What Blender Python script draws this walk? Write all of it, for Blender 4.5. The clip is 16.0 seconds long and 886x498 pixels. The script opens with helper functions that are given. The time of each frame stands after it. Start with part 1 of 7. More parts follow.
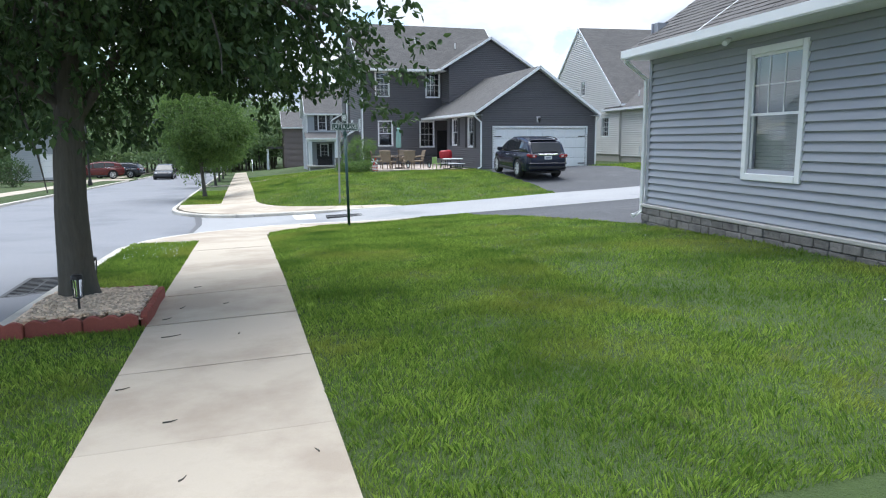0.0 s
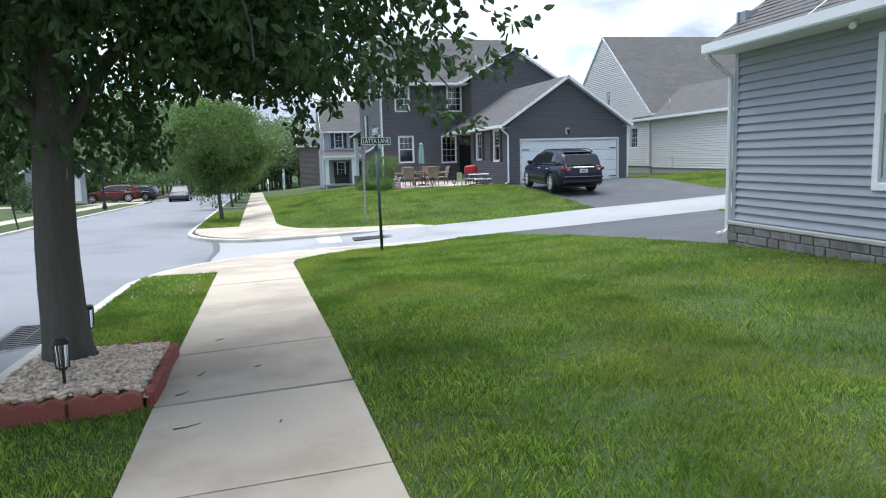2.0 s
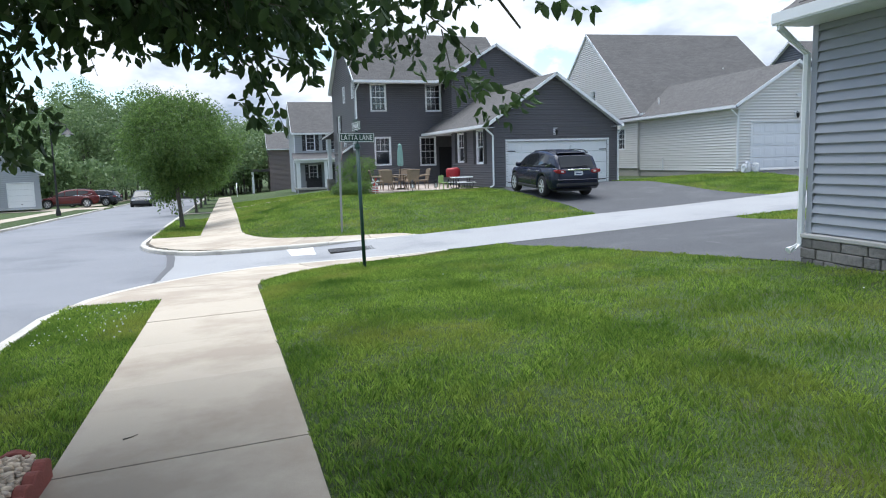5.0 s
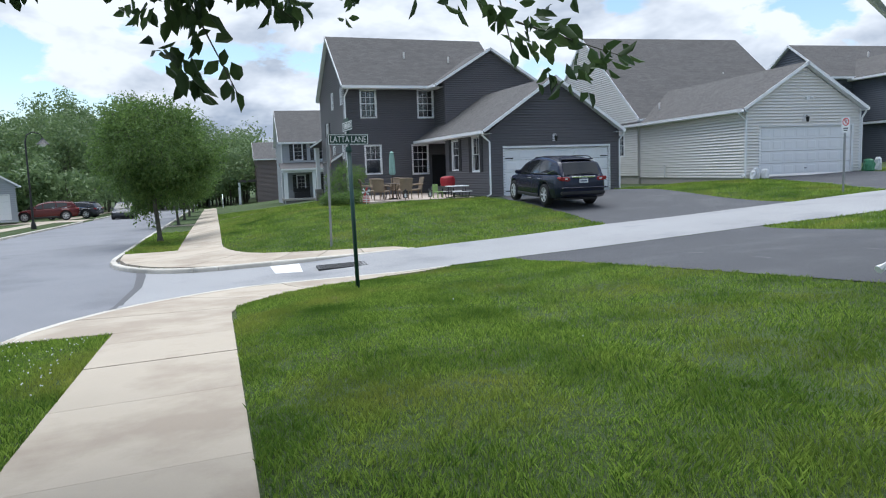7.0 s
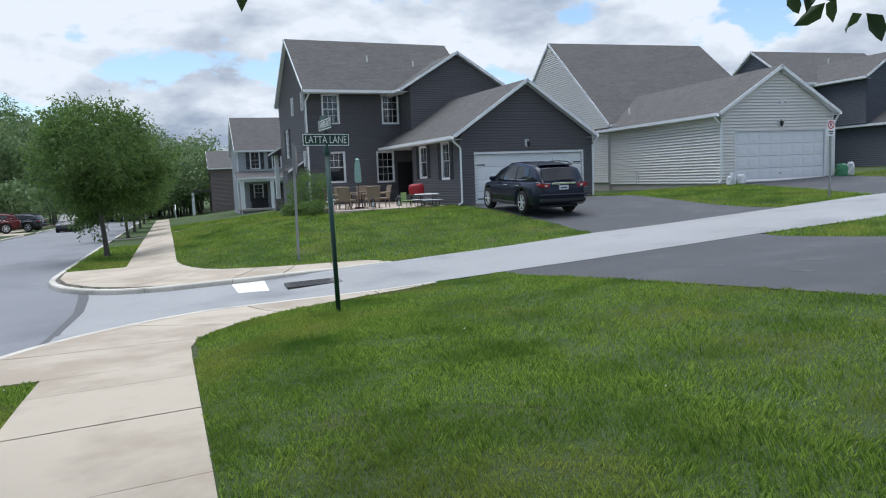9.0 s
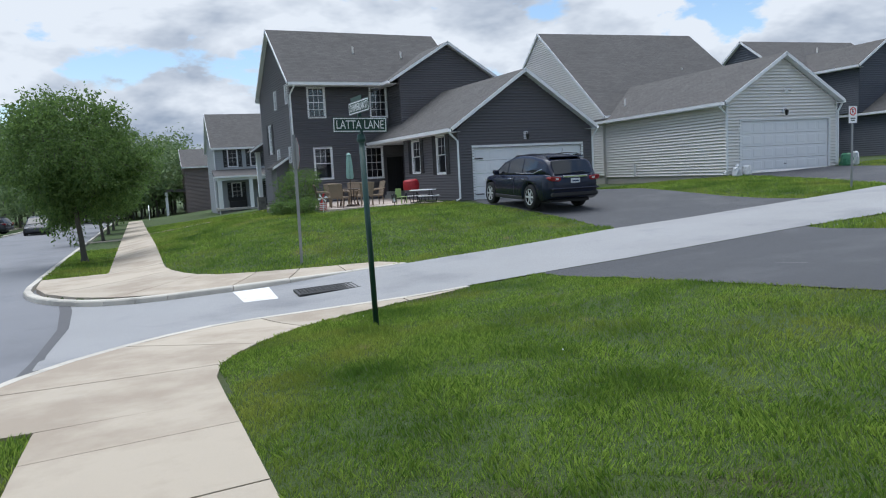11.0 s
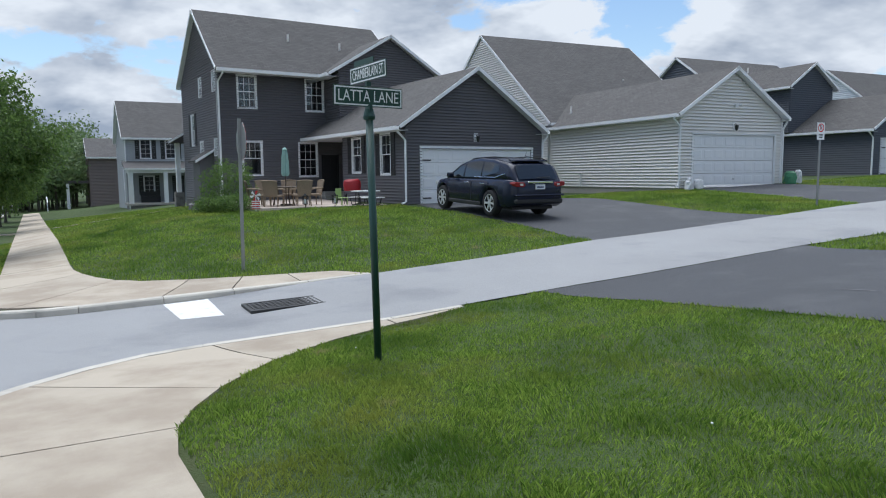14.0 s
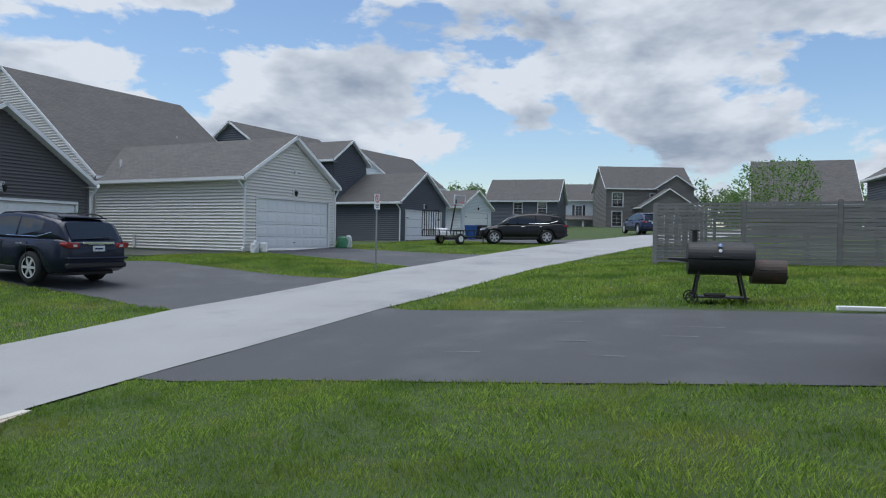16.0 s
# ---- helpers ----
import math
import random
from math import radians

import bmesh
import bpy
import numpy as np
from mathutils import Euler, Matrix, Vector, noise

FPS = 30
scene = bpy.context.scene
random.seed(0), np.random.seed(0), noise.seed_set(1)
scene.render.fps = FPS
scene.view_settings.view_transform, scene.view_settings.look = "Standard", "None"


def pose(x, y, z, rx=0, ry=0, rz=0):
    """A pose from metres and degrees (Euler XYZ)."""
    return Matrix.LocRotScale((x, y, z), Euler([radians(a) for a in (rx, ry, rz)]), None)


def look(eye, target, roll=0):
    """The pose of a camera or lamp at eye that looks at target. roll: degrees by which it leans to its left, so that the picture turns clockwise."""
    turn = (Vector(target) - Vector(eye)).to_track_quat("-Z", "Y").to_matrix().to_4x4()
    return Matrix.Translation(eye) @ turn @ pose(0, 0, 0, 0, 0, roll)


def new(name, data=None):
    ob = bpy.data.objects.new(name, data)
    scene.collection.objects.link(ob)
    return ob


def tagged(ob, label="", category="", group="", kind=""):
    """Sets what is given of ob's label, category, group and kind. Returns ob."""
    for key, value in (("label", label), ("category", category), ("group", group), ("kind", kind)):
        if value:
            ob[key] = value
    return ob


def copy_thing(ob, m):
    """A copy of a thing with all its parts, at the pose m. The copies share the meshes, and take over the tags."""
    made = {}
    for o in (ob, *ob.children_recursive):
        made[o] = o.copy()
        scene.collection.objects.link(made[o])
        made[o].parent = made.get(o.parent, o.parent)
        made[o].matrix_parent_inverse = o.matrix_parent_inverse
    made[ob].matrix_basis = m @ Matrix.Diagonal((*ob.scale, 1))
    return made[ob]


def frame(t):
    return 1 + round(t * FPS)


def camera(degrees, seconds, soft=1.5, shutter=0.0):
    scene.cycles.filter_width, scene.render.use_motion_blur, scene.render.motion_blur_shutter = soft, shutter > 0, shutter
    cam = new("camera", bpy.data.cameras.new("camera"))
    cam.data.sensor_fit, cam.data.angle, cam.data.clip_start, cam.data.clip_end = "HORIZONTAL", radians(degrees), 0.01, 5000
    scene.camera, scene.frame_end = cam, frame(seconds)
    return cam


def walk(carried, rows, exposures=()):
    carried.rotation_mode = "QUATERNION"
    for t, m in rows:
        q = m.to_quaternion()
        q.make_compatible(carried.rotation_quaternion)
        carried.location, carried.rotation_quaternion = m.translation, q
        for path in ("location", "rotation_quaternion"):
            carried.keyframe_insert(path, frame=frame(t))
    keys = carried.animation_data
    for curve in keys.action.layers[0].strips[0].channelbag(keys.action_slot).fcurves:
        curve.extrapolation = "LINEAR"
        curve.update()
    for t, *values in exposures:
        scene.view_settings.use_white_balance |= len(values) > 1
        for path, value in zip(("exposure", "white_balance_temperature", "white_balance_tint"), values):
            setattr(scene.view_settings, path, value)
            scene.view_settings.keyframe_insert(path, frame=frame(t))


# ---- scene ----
cam = camera(65.1, 16.0, soft=1.1)
METRES, EYE, TILT, LEAN, TURN = 12.7, 1.5, 0.0, 0.0, -16.0
ROWS = [
    (0.0, 0.0, 0.0, 0.0, -0.05, -8.83, 0.35),
    (0.5, -0.0093, 0.0332, 0.0, -0.38, -9.01, 0.71),
    (1.0, -0.0245, 0.0678, -0.0011, -0.55, -8.94, 1.23),
    (1.5, -0.0332, 0.0993, -0.0022, -0.18, -8.43, 1.5),
    (2.0, -0.0499, 0.1317, -0.0032, 0.97, -7.51, 1.6),
    (2.5, -0.06, 0.158, -0.0036, 2.28, -6.62, 1.51),
    (3.0, -0.0656, 0.1938, -0.0047, 3.13, -6.19, 1.53),
    (3.5, -0.0741, 0.2204, -0.0053, 1.83, -6.46, 1.7),
    (4.0, -0.078, 0.2547, -0.0089, 0.23, -7.05, 1.74),
    (4.5, -0.0809, 0.2838, -0.0078, -0.73, -7.35, 1.64),
    (7.0, -0.1012, 0.4456, -0.0141, -2.25, -6.51, 1.97),
    (7.5, -0.1079, 0.4727, -0.0162, -2.59, -6.37, 1.95),
    (8.0, -0.1179, 0.5051, -0.0164, -3.62, -6.24, 2.0),
    (8.5, -0.1249, 0.5336, -0.0166, -4.76, -5.99, 2.13),
    (11.0, -0.2011, 0.6758, -0.0198, -8.0, -6.31, 3.03),
    (11.5, -0.2119, 0.7028, -0.0184, -8.14, -6.38, 3.02),
    (12.0, -0.2268, 0.7331, -0.0213, -8.75, -6.64, 2.88),
    (12.5, -0.2298, 0.7619, -0.0224, -9.67, -6.83, 2.64),
    (13.0, -0.2361, 0.7886, -0.0228, -11.0, -6.86, 2.2),
    (13.5, -0.2497, 0.81, -0.0221, -12.24, -6.65, 1.69),
    (14.0, -0.2594, 0.8415, -0.0267, -14.72, -6.11, 0.58),
    (14.5, -0.2653, 0.8671, -0.0251, -22.79, -5.12, -0.58),
    (15.0, -0.2692, 0.8947, -0.0254, -39.28, -4.15, -1.09),
    (15.5, -0.269, 0.9209, -0.0245, -47.1, -2.63, -1.24),
    (16.0, -0.2791, 0.9456, -0.0231, -51.26, -0.98, -0.95),
]
EXPOSURES = [(t, e, 6050, 9) for t, e in ((0.0, 0.85), (3.5, 0.92), (5.0, 0.76), (7.0, 0.46), (9.5, 0.27), (13.0, 0.2), (15.5, 0.1), (16.0, 0.03))]
walk(cam, [(t, pose(0, 0, EYE, TILT, LEAN, TURN) @ pose(METRES * x, METRES * y, METRES * z, 90 + pitch, roll, yaw)) for t, x, y, z, yaw, pitch, roll in ROWS], EXPOSURES)

# ---- sky, sun ----
SUN_AZ, SUN_EL = radians(-10), radians(76)
world = bpy.data.worlds.new("world")
scene.world = world
world.use_nodes = True
wn, wl = world.node_tree.nodes, world.node_tree.links
wn.clear()


def wnode(kind, **kw):
    n = wn.new(kind)
    for k, v in kw.items():
        if k in n.inputs:
            n.inputs[k].default_value = v
    return n


w_out = wnode("ShaderNodeOutputWorld")
sky = wnode("ShaderNodeTexSky")
sky.sky_type = "NISHITA"
sky.sun_disc = False
sky.sun_elevation, sky.sun_rotation = SUN_EL, SUN_AZ
sky.air_density, sky.dust_density, sky.ozone_density = 1.1, 0.6, 2.0
bg_sky = wnode("ShaderNodeBackground", Strength=0.13)
wl.new(sky.outputs[0], bg_sky.inputs[0])
# cumulus deck: the view direction meets a plane overhead, noise sets where cloud stands
geo = wnode("ShaderNodeTexCoord")
sep = wnode("ShaderNodeSeparateXYZ")
wl.new(geo.outputs["Generated"], sep.inputs[0])


def wmath(op, a, b=None):
    n = wn.new("ShaderNodeMath")
    n.operation = op
    for i, v in enumerate((a, b)):
        if v is None:
            continue
        if isinstance(v, (int, float)):
            n.inputs[i].default_value = v
        else:
            wl.new(v, n.inputs[i])
    return n.outputs[0]


low = wmath("MAXIMUM", sep.outputs[2], 0.0)
flat = wmath("ADD", wmath("MULTIPLY", low, 0.75), 0.42)      # clouds crowd together towards the horizon


def cloud_space(lift):
    comb = wn.new("ShaderNodeCombineXYZ")
    wl.new(wmath("DIVIDE", sep.outputs[0], flat), comb.inputs[0])
    wl.new(wmath("DIVIDE", sep.outputs[1], flat), comb.inputs[1])
    wl.new(wmath("ADD", wmath("MULTIPLY", low, 2.7), lift), comb.inputs[2])
    return comb.outputs[0]


def cloud_noise(lift, detail):
    t = wnode("ShaderNodeTexNoise", Scale=2.3, Detail=detail, Roughness=0.56, Distortion=0.15)
    wl.new(cloud_space(lift), t.inputs["Vector"])
    return t.outputs[0]


dens = cloud_noise(0.0, 10.0)
cover = wn.new("ShaderNodeValToRGB")
cover.color_ramp.elements[0].position, cover.color_ramp.elements[1].position = 0.46, 0.50
wl.new(dens, cover.inputs[0])
# a cloud is greyer where more of it stands above
over = wmath("ADD", wmath("MULTIPLY", cloud_noise(0.22, 5.0), 0.75), wmath("MULTIPLY", dens, 0.25))
shade = wn.new("ShaderNodeValToRGB")
shade.color_ramp.elements[0].position, shade.color_ramp.elements[1].position = 0.475, 0.625
shade.color_ramp.elements[0].color = (0.93, 0.96, 1.0, 1)
shade.color_ramp.elements[1].color = (0.40, 0.46, 0.56, 1)
wl.new(over, shade.inputs[0])
bg_cloud = wnode("ShaderNodeBackground", Strength=0.76)
wl.new(shade.outputs[0], bg_cloud.inputs[0])
w_mix = wn.new("ShaderNodeMixShader")
wl.new(cover.outputs[0], w_mix.inputs[0])
wl.new(bg_sky.outputs[0], w_mix.inputs[1])
wl.new(bg_cloud.outputs[0], w_mix.inputs[2])
wl.new(w_mix.outputs[0], w_out.inputs[0])

sun_data = bpy.data.lights.new("sun", "SUN")
sun_data.energy, sun_data.angle, sun_data.color = 2.95, radians(66), (1.0, 0.985, 0.965)
sun = new("sun", sun_data)
sun_dir = Vector((math.sin(SUN_AZ) * math.cos(SUN_EL), math.cos(SUN_AZ) * math.cos(SUN_EL), math.sin(SUN_EL)))
sun.matrix_world = look(sun_dir * 50, (0, 0, 0))


# ---- materials ----
def material(name, base, rough=0.6, metal=0.0, vary=0.12, scale=4.0, fine=60.0, bump=0.15, bump_scale=80.0, second=None, amount=0.0,
             patch=1.2, rand=0.0, island=0.0, spec=0.5, coat=0.0, stretch=(1, 1, 1), bump_dist=0.01):
    """Grain and broad stains on a base colour; second is a stain colour that shows over amount of the surface; rand varies object by object."""
    m = bpy.data.materials.new(name)
    m.use_nodes = True
    nt = m.node_tree
    n, l = nt.nodes, nt.links
    b = n["Principled BSDF"]
    b.inputs["Roughness"].default_value, b.inputs["Metallic"].default_value = rough, metal
    b.inputs["Specular IOR Level"].default_value, b.inputs["Coat Weight"].default_value = spec, coat
    b.inputs["Coat Roughness"].default_value = 0.05
    tc = n.new("ShaderNodeTexCoord")
    mp = n.new("ShaderNodeMapping")
    mp.inputs["Scale"].default_value = stretch
    l.new(tc.outputs["Object"], mp.inputs[0])

    def tex(s, detail=4.0, r=0.55):
        t = n.new("ShaderNodeTexNoise")
        t.inputs["Scale"].default_value, t.inputs["Detail"].default_value, t.inputs["Roughness"].default_value = s, detail, r
        l.new(mp.outputs[0], t.inputs["Vector"])
        return t.outputs[0]

    def mm(op, a, c):
        t = n.new("ShaderNodeMath")
        t.operation = op
        for i, v in enumerate((a, c)):
            if isinstance(v, (int, float)):
                t.inputs[i].default_value = v
            else:
                l.new(v, t.inputs[i])
        return t.outputs[0]

    f = mm("ADD", mm("MULTIPLY", mm("SUBTRACT", tex(scale), 0.5), 2.2 * vary), mm("MULTIPLY", mm("SUBTRACT", tex(fine), 0.5), 1.6 * vary))
    if rand:
        oi = n.new("ShaderNodeObjectInfo")
        f = mm("ADD", f, mm("MULTIPLY", mm("SUBTRACT", oi.outputs["Random"], 0.5), 2 * rand))
    if island:
        gi = n.new("ShaderNodeNewGeometry")
        f = mm("ADD", f, mm("MULTIPLY", mm("SUBTRACT", gi.outputs["Random Per Island"], 0.5), 2 * island))
    f = mm("ADD", f, 1.0)
    col = n.new("ShaderNodeRGB")
    col.outputs[0].default_value = (*base, 1)
    out = col.outputs[0]
    if second:
        mx = n.new("ShaderNodeMix")
        mx.data_type = "RGBA"
        rp = n.new("ShaderNodeValToRGB")
        rp.color_ramp.elements[0].position, rp.color_ramp.elements[1].position = 0.68 - amount * 0.4, 0.86 - amount * 0.4
        l.new(tex(patch, 6.0, 0.6), rp.inputs[0])
        l.new(rp.outputs[0], mx.inputs[0])
        l.new(out, mx.inputs[6])
        mx.inputs[7].default_value = (*second, 1)
        out = mx.outputs[2]
    sc = n.new("ShaderNodeVectorMath")
    sc.operation = "SCALE"
    l.new(out, sc.inputs[0])
    l.new(f, sc.inputs["Scale"])
    l.new(sc.outputs[0], b.inputs["Base Color"])
    if bump:
        bp = n.new("ShaderNodeBump")
        bp.inputs["Strength"].default_value, bp.inputs["Distance"].default_value = bump, bump_dist
        l.new(tex(bump_scale, 3.0), bp.inputs["Height"])
        l.new(bp.outputs[0], b.inputs["Normal"])
    return m


def glass_material(name, tint=(0.9, 0.95, 1.0), rough=0.01):
    m = bpy.data.materials.new(name)
    m.use_nodes = True
    b = m.node_tree.nodes["Principled BSDF"]
    b.inputs["Base Color"].default_value = (*tint, 1)
    b.inputs["Transmission Weight"].default_value, b.inputs["Roughness"].default_value, b.inputs["IOR"].default_value = 1.0, rough, 1.5
    return m


def leaf_material(name, base, dark, trans=0.35):
    m = bpy.data.materials.new(name)
    m.use_nodes = True
    n, l = m.node_tree.nodes, m.node_tree.links
    b = n["Principled BSDF"]
    gi = n.new("ShaderNodeNewGeometry")
    mx = n.new("ShaderNodeMix")
    mx.data_type = "RGBA"
    mx.inputs[6].default_value, mx.inputs[7].default_value = (*dark, 1), (*base, 1)
    l.new(gi.outputs["Random Per Island"], mx.inputs[0])
    l.new(mx.outputs[2], b.inputs["Base Color"])
    b.inputs["Roughness"].default_value = 0.5
    b.inputs["Specular IOR Level"].default_value = 0.3
    tr = n.new("ShaderNodeBsdfTranslucent")
    l.new(mx.outputs[2], tr.inputs[0])
    ms = n.new("ShaderNodeMixShader")
    ms.inputs[0].default_value = trans
    l.new(b.outputs[0], ms.inputs[1])
    l.new(tr.outputs[0], ms.inputs[2])
    l.new(ms.outputs[0], n["Material Output"].inputs[0])
    return m


def shingle_material(name, base):
    """Asphalt shingles: staggered courses with thin shadow gaps, granules and broad weathering."""
    m = material(name, base, 0.9, vary=0.16, scale=0.9, fine=240.0, bump=0.0)
    nt = m.node_tree
    n, l = nt.nodes, nt.links
    b = n["Principled BSDF"]
    tc = n.new("ShaderNodeTexCoord")
    br = n.new("ShaderNodeTexBrick")
    br.inputs["Scale"].default_value, br.inputs["Mortar Size"].default_value = 1.0, 0.008
    br.inputs["Brick Width"].default_value, br.inputs["Row Height"].default_value = 0.30, 0.14
    br.inputs["Color1"].default_value, br.inputs["Color2"].default_value = (1.12, 1.12, 1.12, 1), (0.86, 0.86, 0.86, 1)
    br.inputs["Mortar"].default_value = (0.55, 0.55, 0.55, 1)
    l.new(tc.outputs["UV"], br.inputs["Vector"])
    mul = n.new("ShaderNodeVectorMath")
    mul.operation = "MULTIPLY"
    src = b.inputs["Base Color"].links[0].from_socket
    l.new(src, mul.inputs[0])
    l.new(br.outputs["Color"], mul.inputs[1])
    l.new(mul.outputs[0], b.inputs["Base Color"])
    bp = n.new("ShaderNodeBump")
    bp.inputs["Strength"].default_value, bp.inputs["Distance"].default_value = 0.6, 0.01
    l.new(br.outputs["Fac"], bp.inputs["Height"])
    bp.invert = True
    l.new(bp.outputs[0], b.inputs["Normal"])
    return m


M_CONCRETE = material("concrete", (0.45, 0.392, 0.312), 0.9, vary=0.10, scale=0.9, fine=140, bump=0.25, bump_scale=220, second=(0.335, 0.28, 0.218), amount=0.62, patch=0.9, rand=0.06)
M_CURB = material("curb concrete", (0.52, 0.49, 0.43), 0.9, vary=0.14, scale=1.6, fine=120, bump=0.3, bump_scale=160, second=(0.36, 0.34, 0.30), amount=0.4, patch=1.5, rand=0.06)
M_ASPHALT = material("street asphalt", (0.205, 0.21, 0.225), 0.92, vary=0.12, scale=0.5, fine=190, bump=0.5, bump_scale=260, second=(0.16, 0.165, 0.18), amount=0.4, patch=0.35)
M_ALLEY = material("pale alley asphalt", (0.31, 0.312, 0.315), 0.92, vary=0.17, scale=0.35, fine=150, bump=0.7, bump_scale=200, second=(0.235, 0.24, 0.25), amount=0.4, patch=0.5)
M_DRIVE = material("dark sealed asphalt", (0.055, 0.057, 0.063), 0.75, vary=0.16, scale=0.8, fine=150, bump=0.45, bump_scale=220, second=(0.085, 0.087, 0.092), amount=0.45, patch=0.6)
M_SEAM = material("tar seam", (0.09, 0.09, 0.095), 0.7, vary=0.1)
M_SCUFF = material("worn chalky scuff", (0.15, 0.152, 0.158), 0.9, vary=0.3, scale=6, fine=120, bump=0.2)
M_SOIL = material("lawn soil and thatch", (0.045, 0.075, 0.016), 0.95, vary=0.3, scale=1.2, fine=45, bump=0.8, bump_scale=60, second=(0.065, 0.06, 0.024), amount=0.3, patch=0.5, bump_dist=0.03)
M_WHITE = material("white vinyl trim", (0.80, 0.81, 0.82), 0.45, vary=0.03, scale=2, bump=0.03, second=(0.68, 0.68, 0.67), amount=0.15, patch=1.1)
M_SIDE_GREY = material("blue grey vinyl siding", (0.315, 0.33, 0.37), 0.5, vary=0.03, scale=1.5, fine=90, bump=0.08, bump_scale=60, stretch=(1, 1, 6), rand=0.02)
M_SIDE_DARK = material("dark grey vinyl siding", (0.122, 0.118, 0.127), 0.5, vary=0.05, scale=1.2, fine=70, bump=0.08, bump_scale=60, stretch=(1, 1, 6), rand=0.03)
M_SIDE_LIGHTGREY = material("pale grey corner trim", (0.42, 0.42, 0.43), 0.5, vary=0.04, bump=0.03)
M_SIDE_WHITE = material("cream vinyl siding", (0.74, 0.72, 0.69), 0.5, vary=0.03, scale=1.2, fine=70, bump=0.06, bump_scale=60, stretch=(1, 1, 6), rand=0.02)
M_SIDE_BROWN = material("brown vinyl siding", (0.17, 0.135, 0.12), 0.55, vary=0.05, scale=1.2, fine=70, bump=0.06)
M_SIDE_TAUPE = material("taupe vinyl siding", (0.17, 0.16, 0.15), 0.55, vary=0.05, scale=1.2, fine=70, bump=0.06)
M_ROOF = shingle_material("grey asphalt shingles", (0.098, 0.093, 0.09))
M_SHINGLE = material("shingle tabs", (0.098, 0.093, 0.09), 0.92, vary=0.15, scale=2, fine=240, bump=0.3, bump_scale=300, island=0.14)
M_STONE = material("stacked grey stone", (0.19, 0.18, 0.17), 0.9, vary=0.28, scale=5, fine=50, bump=0.9, bump_scale=24, second=(0.11, 0.105, 0.10), amount=0.5, patch=4, rand=0.22, bump_dist=0.02)
M_LEDGE = material("stone ledge", (0.42, 0.41, 0.39), 0.9, vary=0.15, scale=5, fine=60, bump=0.6, bump_scale=40, rand=0.05)
M_FOUND = material("poured concrete foundation", (0.40, 0.38, 0.34), 0.9, vary=0.12, scale=1.0, fine=60, bump=0.2)
M_DOOR = material("white garage door paint", (0.78, 0.79, 0.80), 0.4, vary=0.03, scale=2, bump=0.02)
M_BLACK = material("black metal", (0.015, 0.015, 0.016), 0.45, vary=0.1, bump=0.05)
M_SHUTTER = material("black shutter", (0.018, 0.018, 0.02), 0.5, vary=0.08, bump=0.05)
M_GLASS = glass_material("window glass")
M_BLIND = material("white blind", (0.34, 0.35, 0.34), 0.6, vary=0.03, bump=0.0)
M_DARK = material("painted room dimness", (0.06, 0.06, 0.065), 0.9, vary=0.2, bump=0.0)
M_GREENPOLE = material("dark green painted steel", (0.012, 0.05, 0.04), 0.4, vary=0.12, scale=6, bump=0.1)
M_SIGNGREEN = material("green sign sheet", (0.01, 0.05, 0.035), 0.4, vary=0.08, bump=0.02)
M_SIGNWHITE = material("white sign sheet", (0.78, 0.80, 0.80), 0.4, vary=0.04, bump=0.02)
M_SIGNRED = material("red sign sheet", (0.55, 0.03, 0.03), 0.4, vary=0.05, bump=0.02)
M_GALV = material("galvanised steel", (0.30, 0.31, 0.31), 0.45, metal=0.6, vary=0.15, scale=8, bump=0.1)
M_IRON = material("cast iron grate", (0.045, 0.045, 0.045), 0.6, metal=0.3, vary=0.25, scale=12, bump=0.4)
M_CROSSWALK = material("white road paint", (0.72, 0.72, 0.70), 0.8, vary=0.08, scale=3, fine=160, bump=0.4, bump_scale=220, second=(0.5, 0.5, 0.5), amount=0.25, patch=5)
M_BARK = material("grey brown bark", (0.095, 0.088, 0.07), 0.95, vary=0.3, scale=6, fine=40, bump=1.0, bump_scale=14, stretch=(1, 1, 0.22), second=(0.05, 0.055, 0.045), amount=0.4, patch=3, bump_dist=0.03)
M_LEAF = leaf_material("broad green leaf", (0.09, 0.15, 0.05), (0.035, 0.068, 0.026), 0.3)
M_LEAF_LIGHT = leaf_material("light green leaf", (0.185, 0.285, 0.075), (0.085, 0.155, 0.045), 0.5)
M_LEAF_WOOD = leaf_material("woodland leaf", (0.19, 0.27, 0.11), (0.095, 0.155, 0.065), 0.42)
M_PEBBLE = material("cream pebble", (0.62, 0.50, 0.37), 0.8, vary=0.15, scale=8, fine=60, bump=0.2, island=0.35)
M_EDGER = material("red concrete edger", (0.26, 0.075, 0.055), 0.9, vary=0.2, scale=5, fine=80, bump=0.5, bump_scale=90, rand=0.12)
M_FENCE = material("weathered grey wood", (0.20, 0.195, 0.19), 0.9, vary=0.2, scale=3, fine=60, bump=0.5, bump_scale=40, stretch=(0.3, 0.3, 3), rand=0.12)


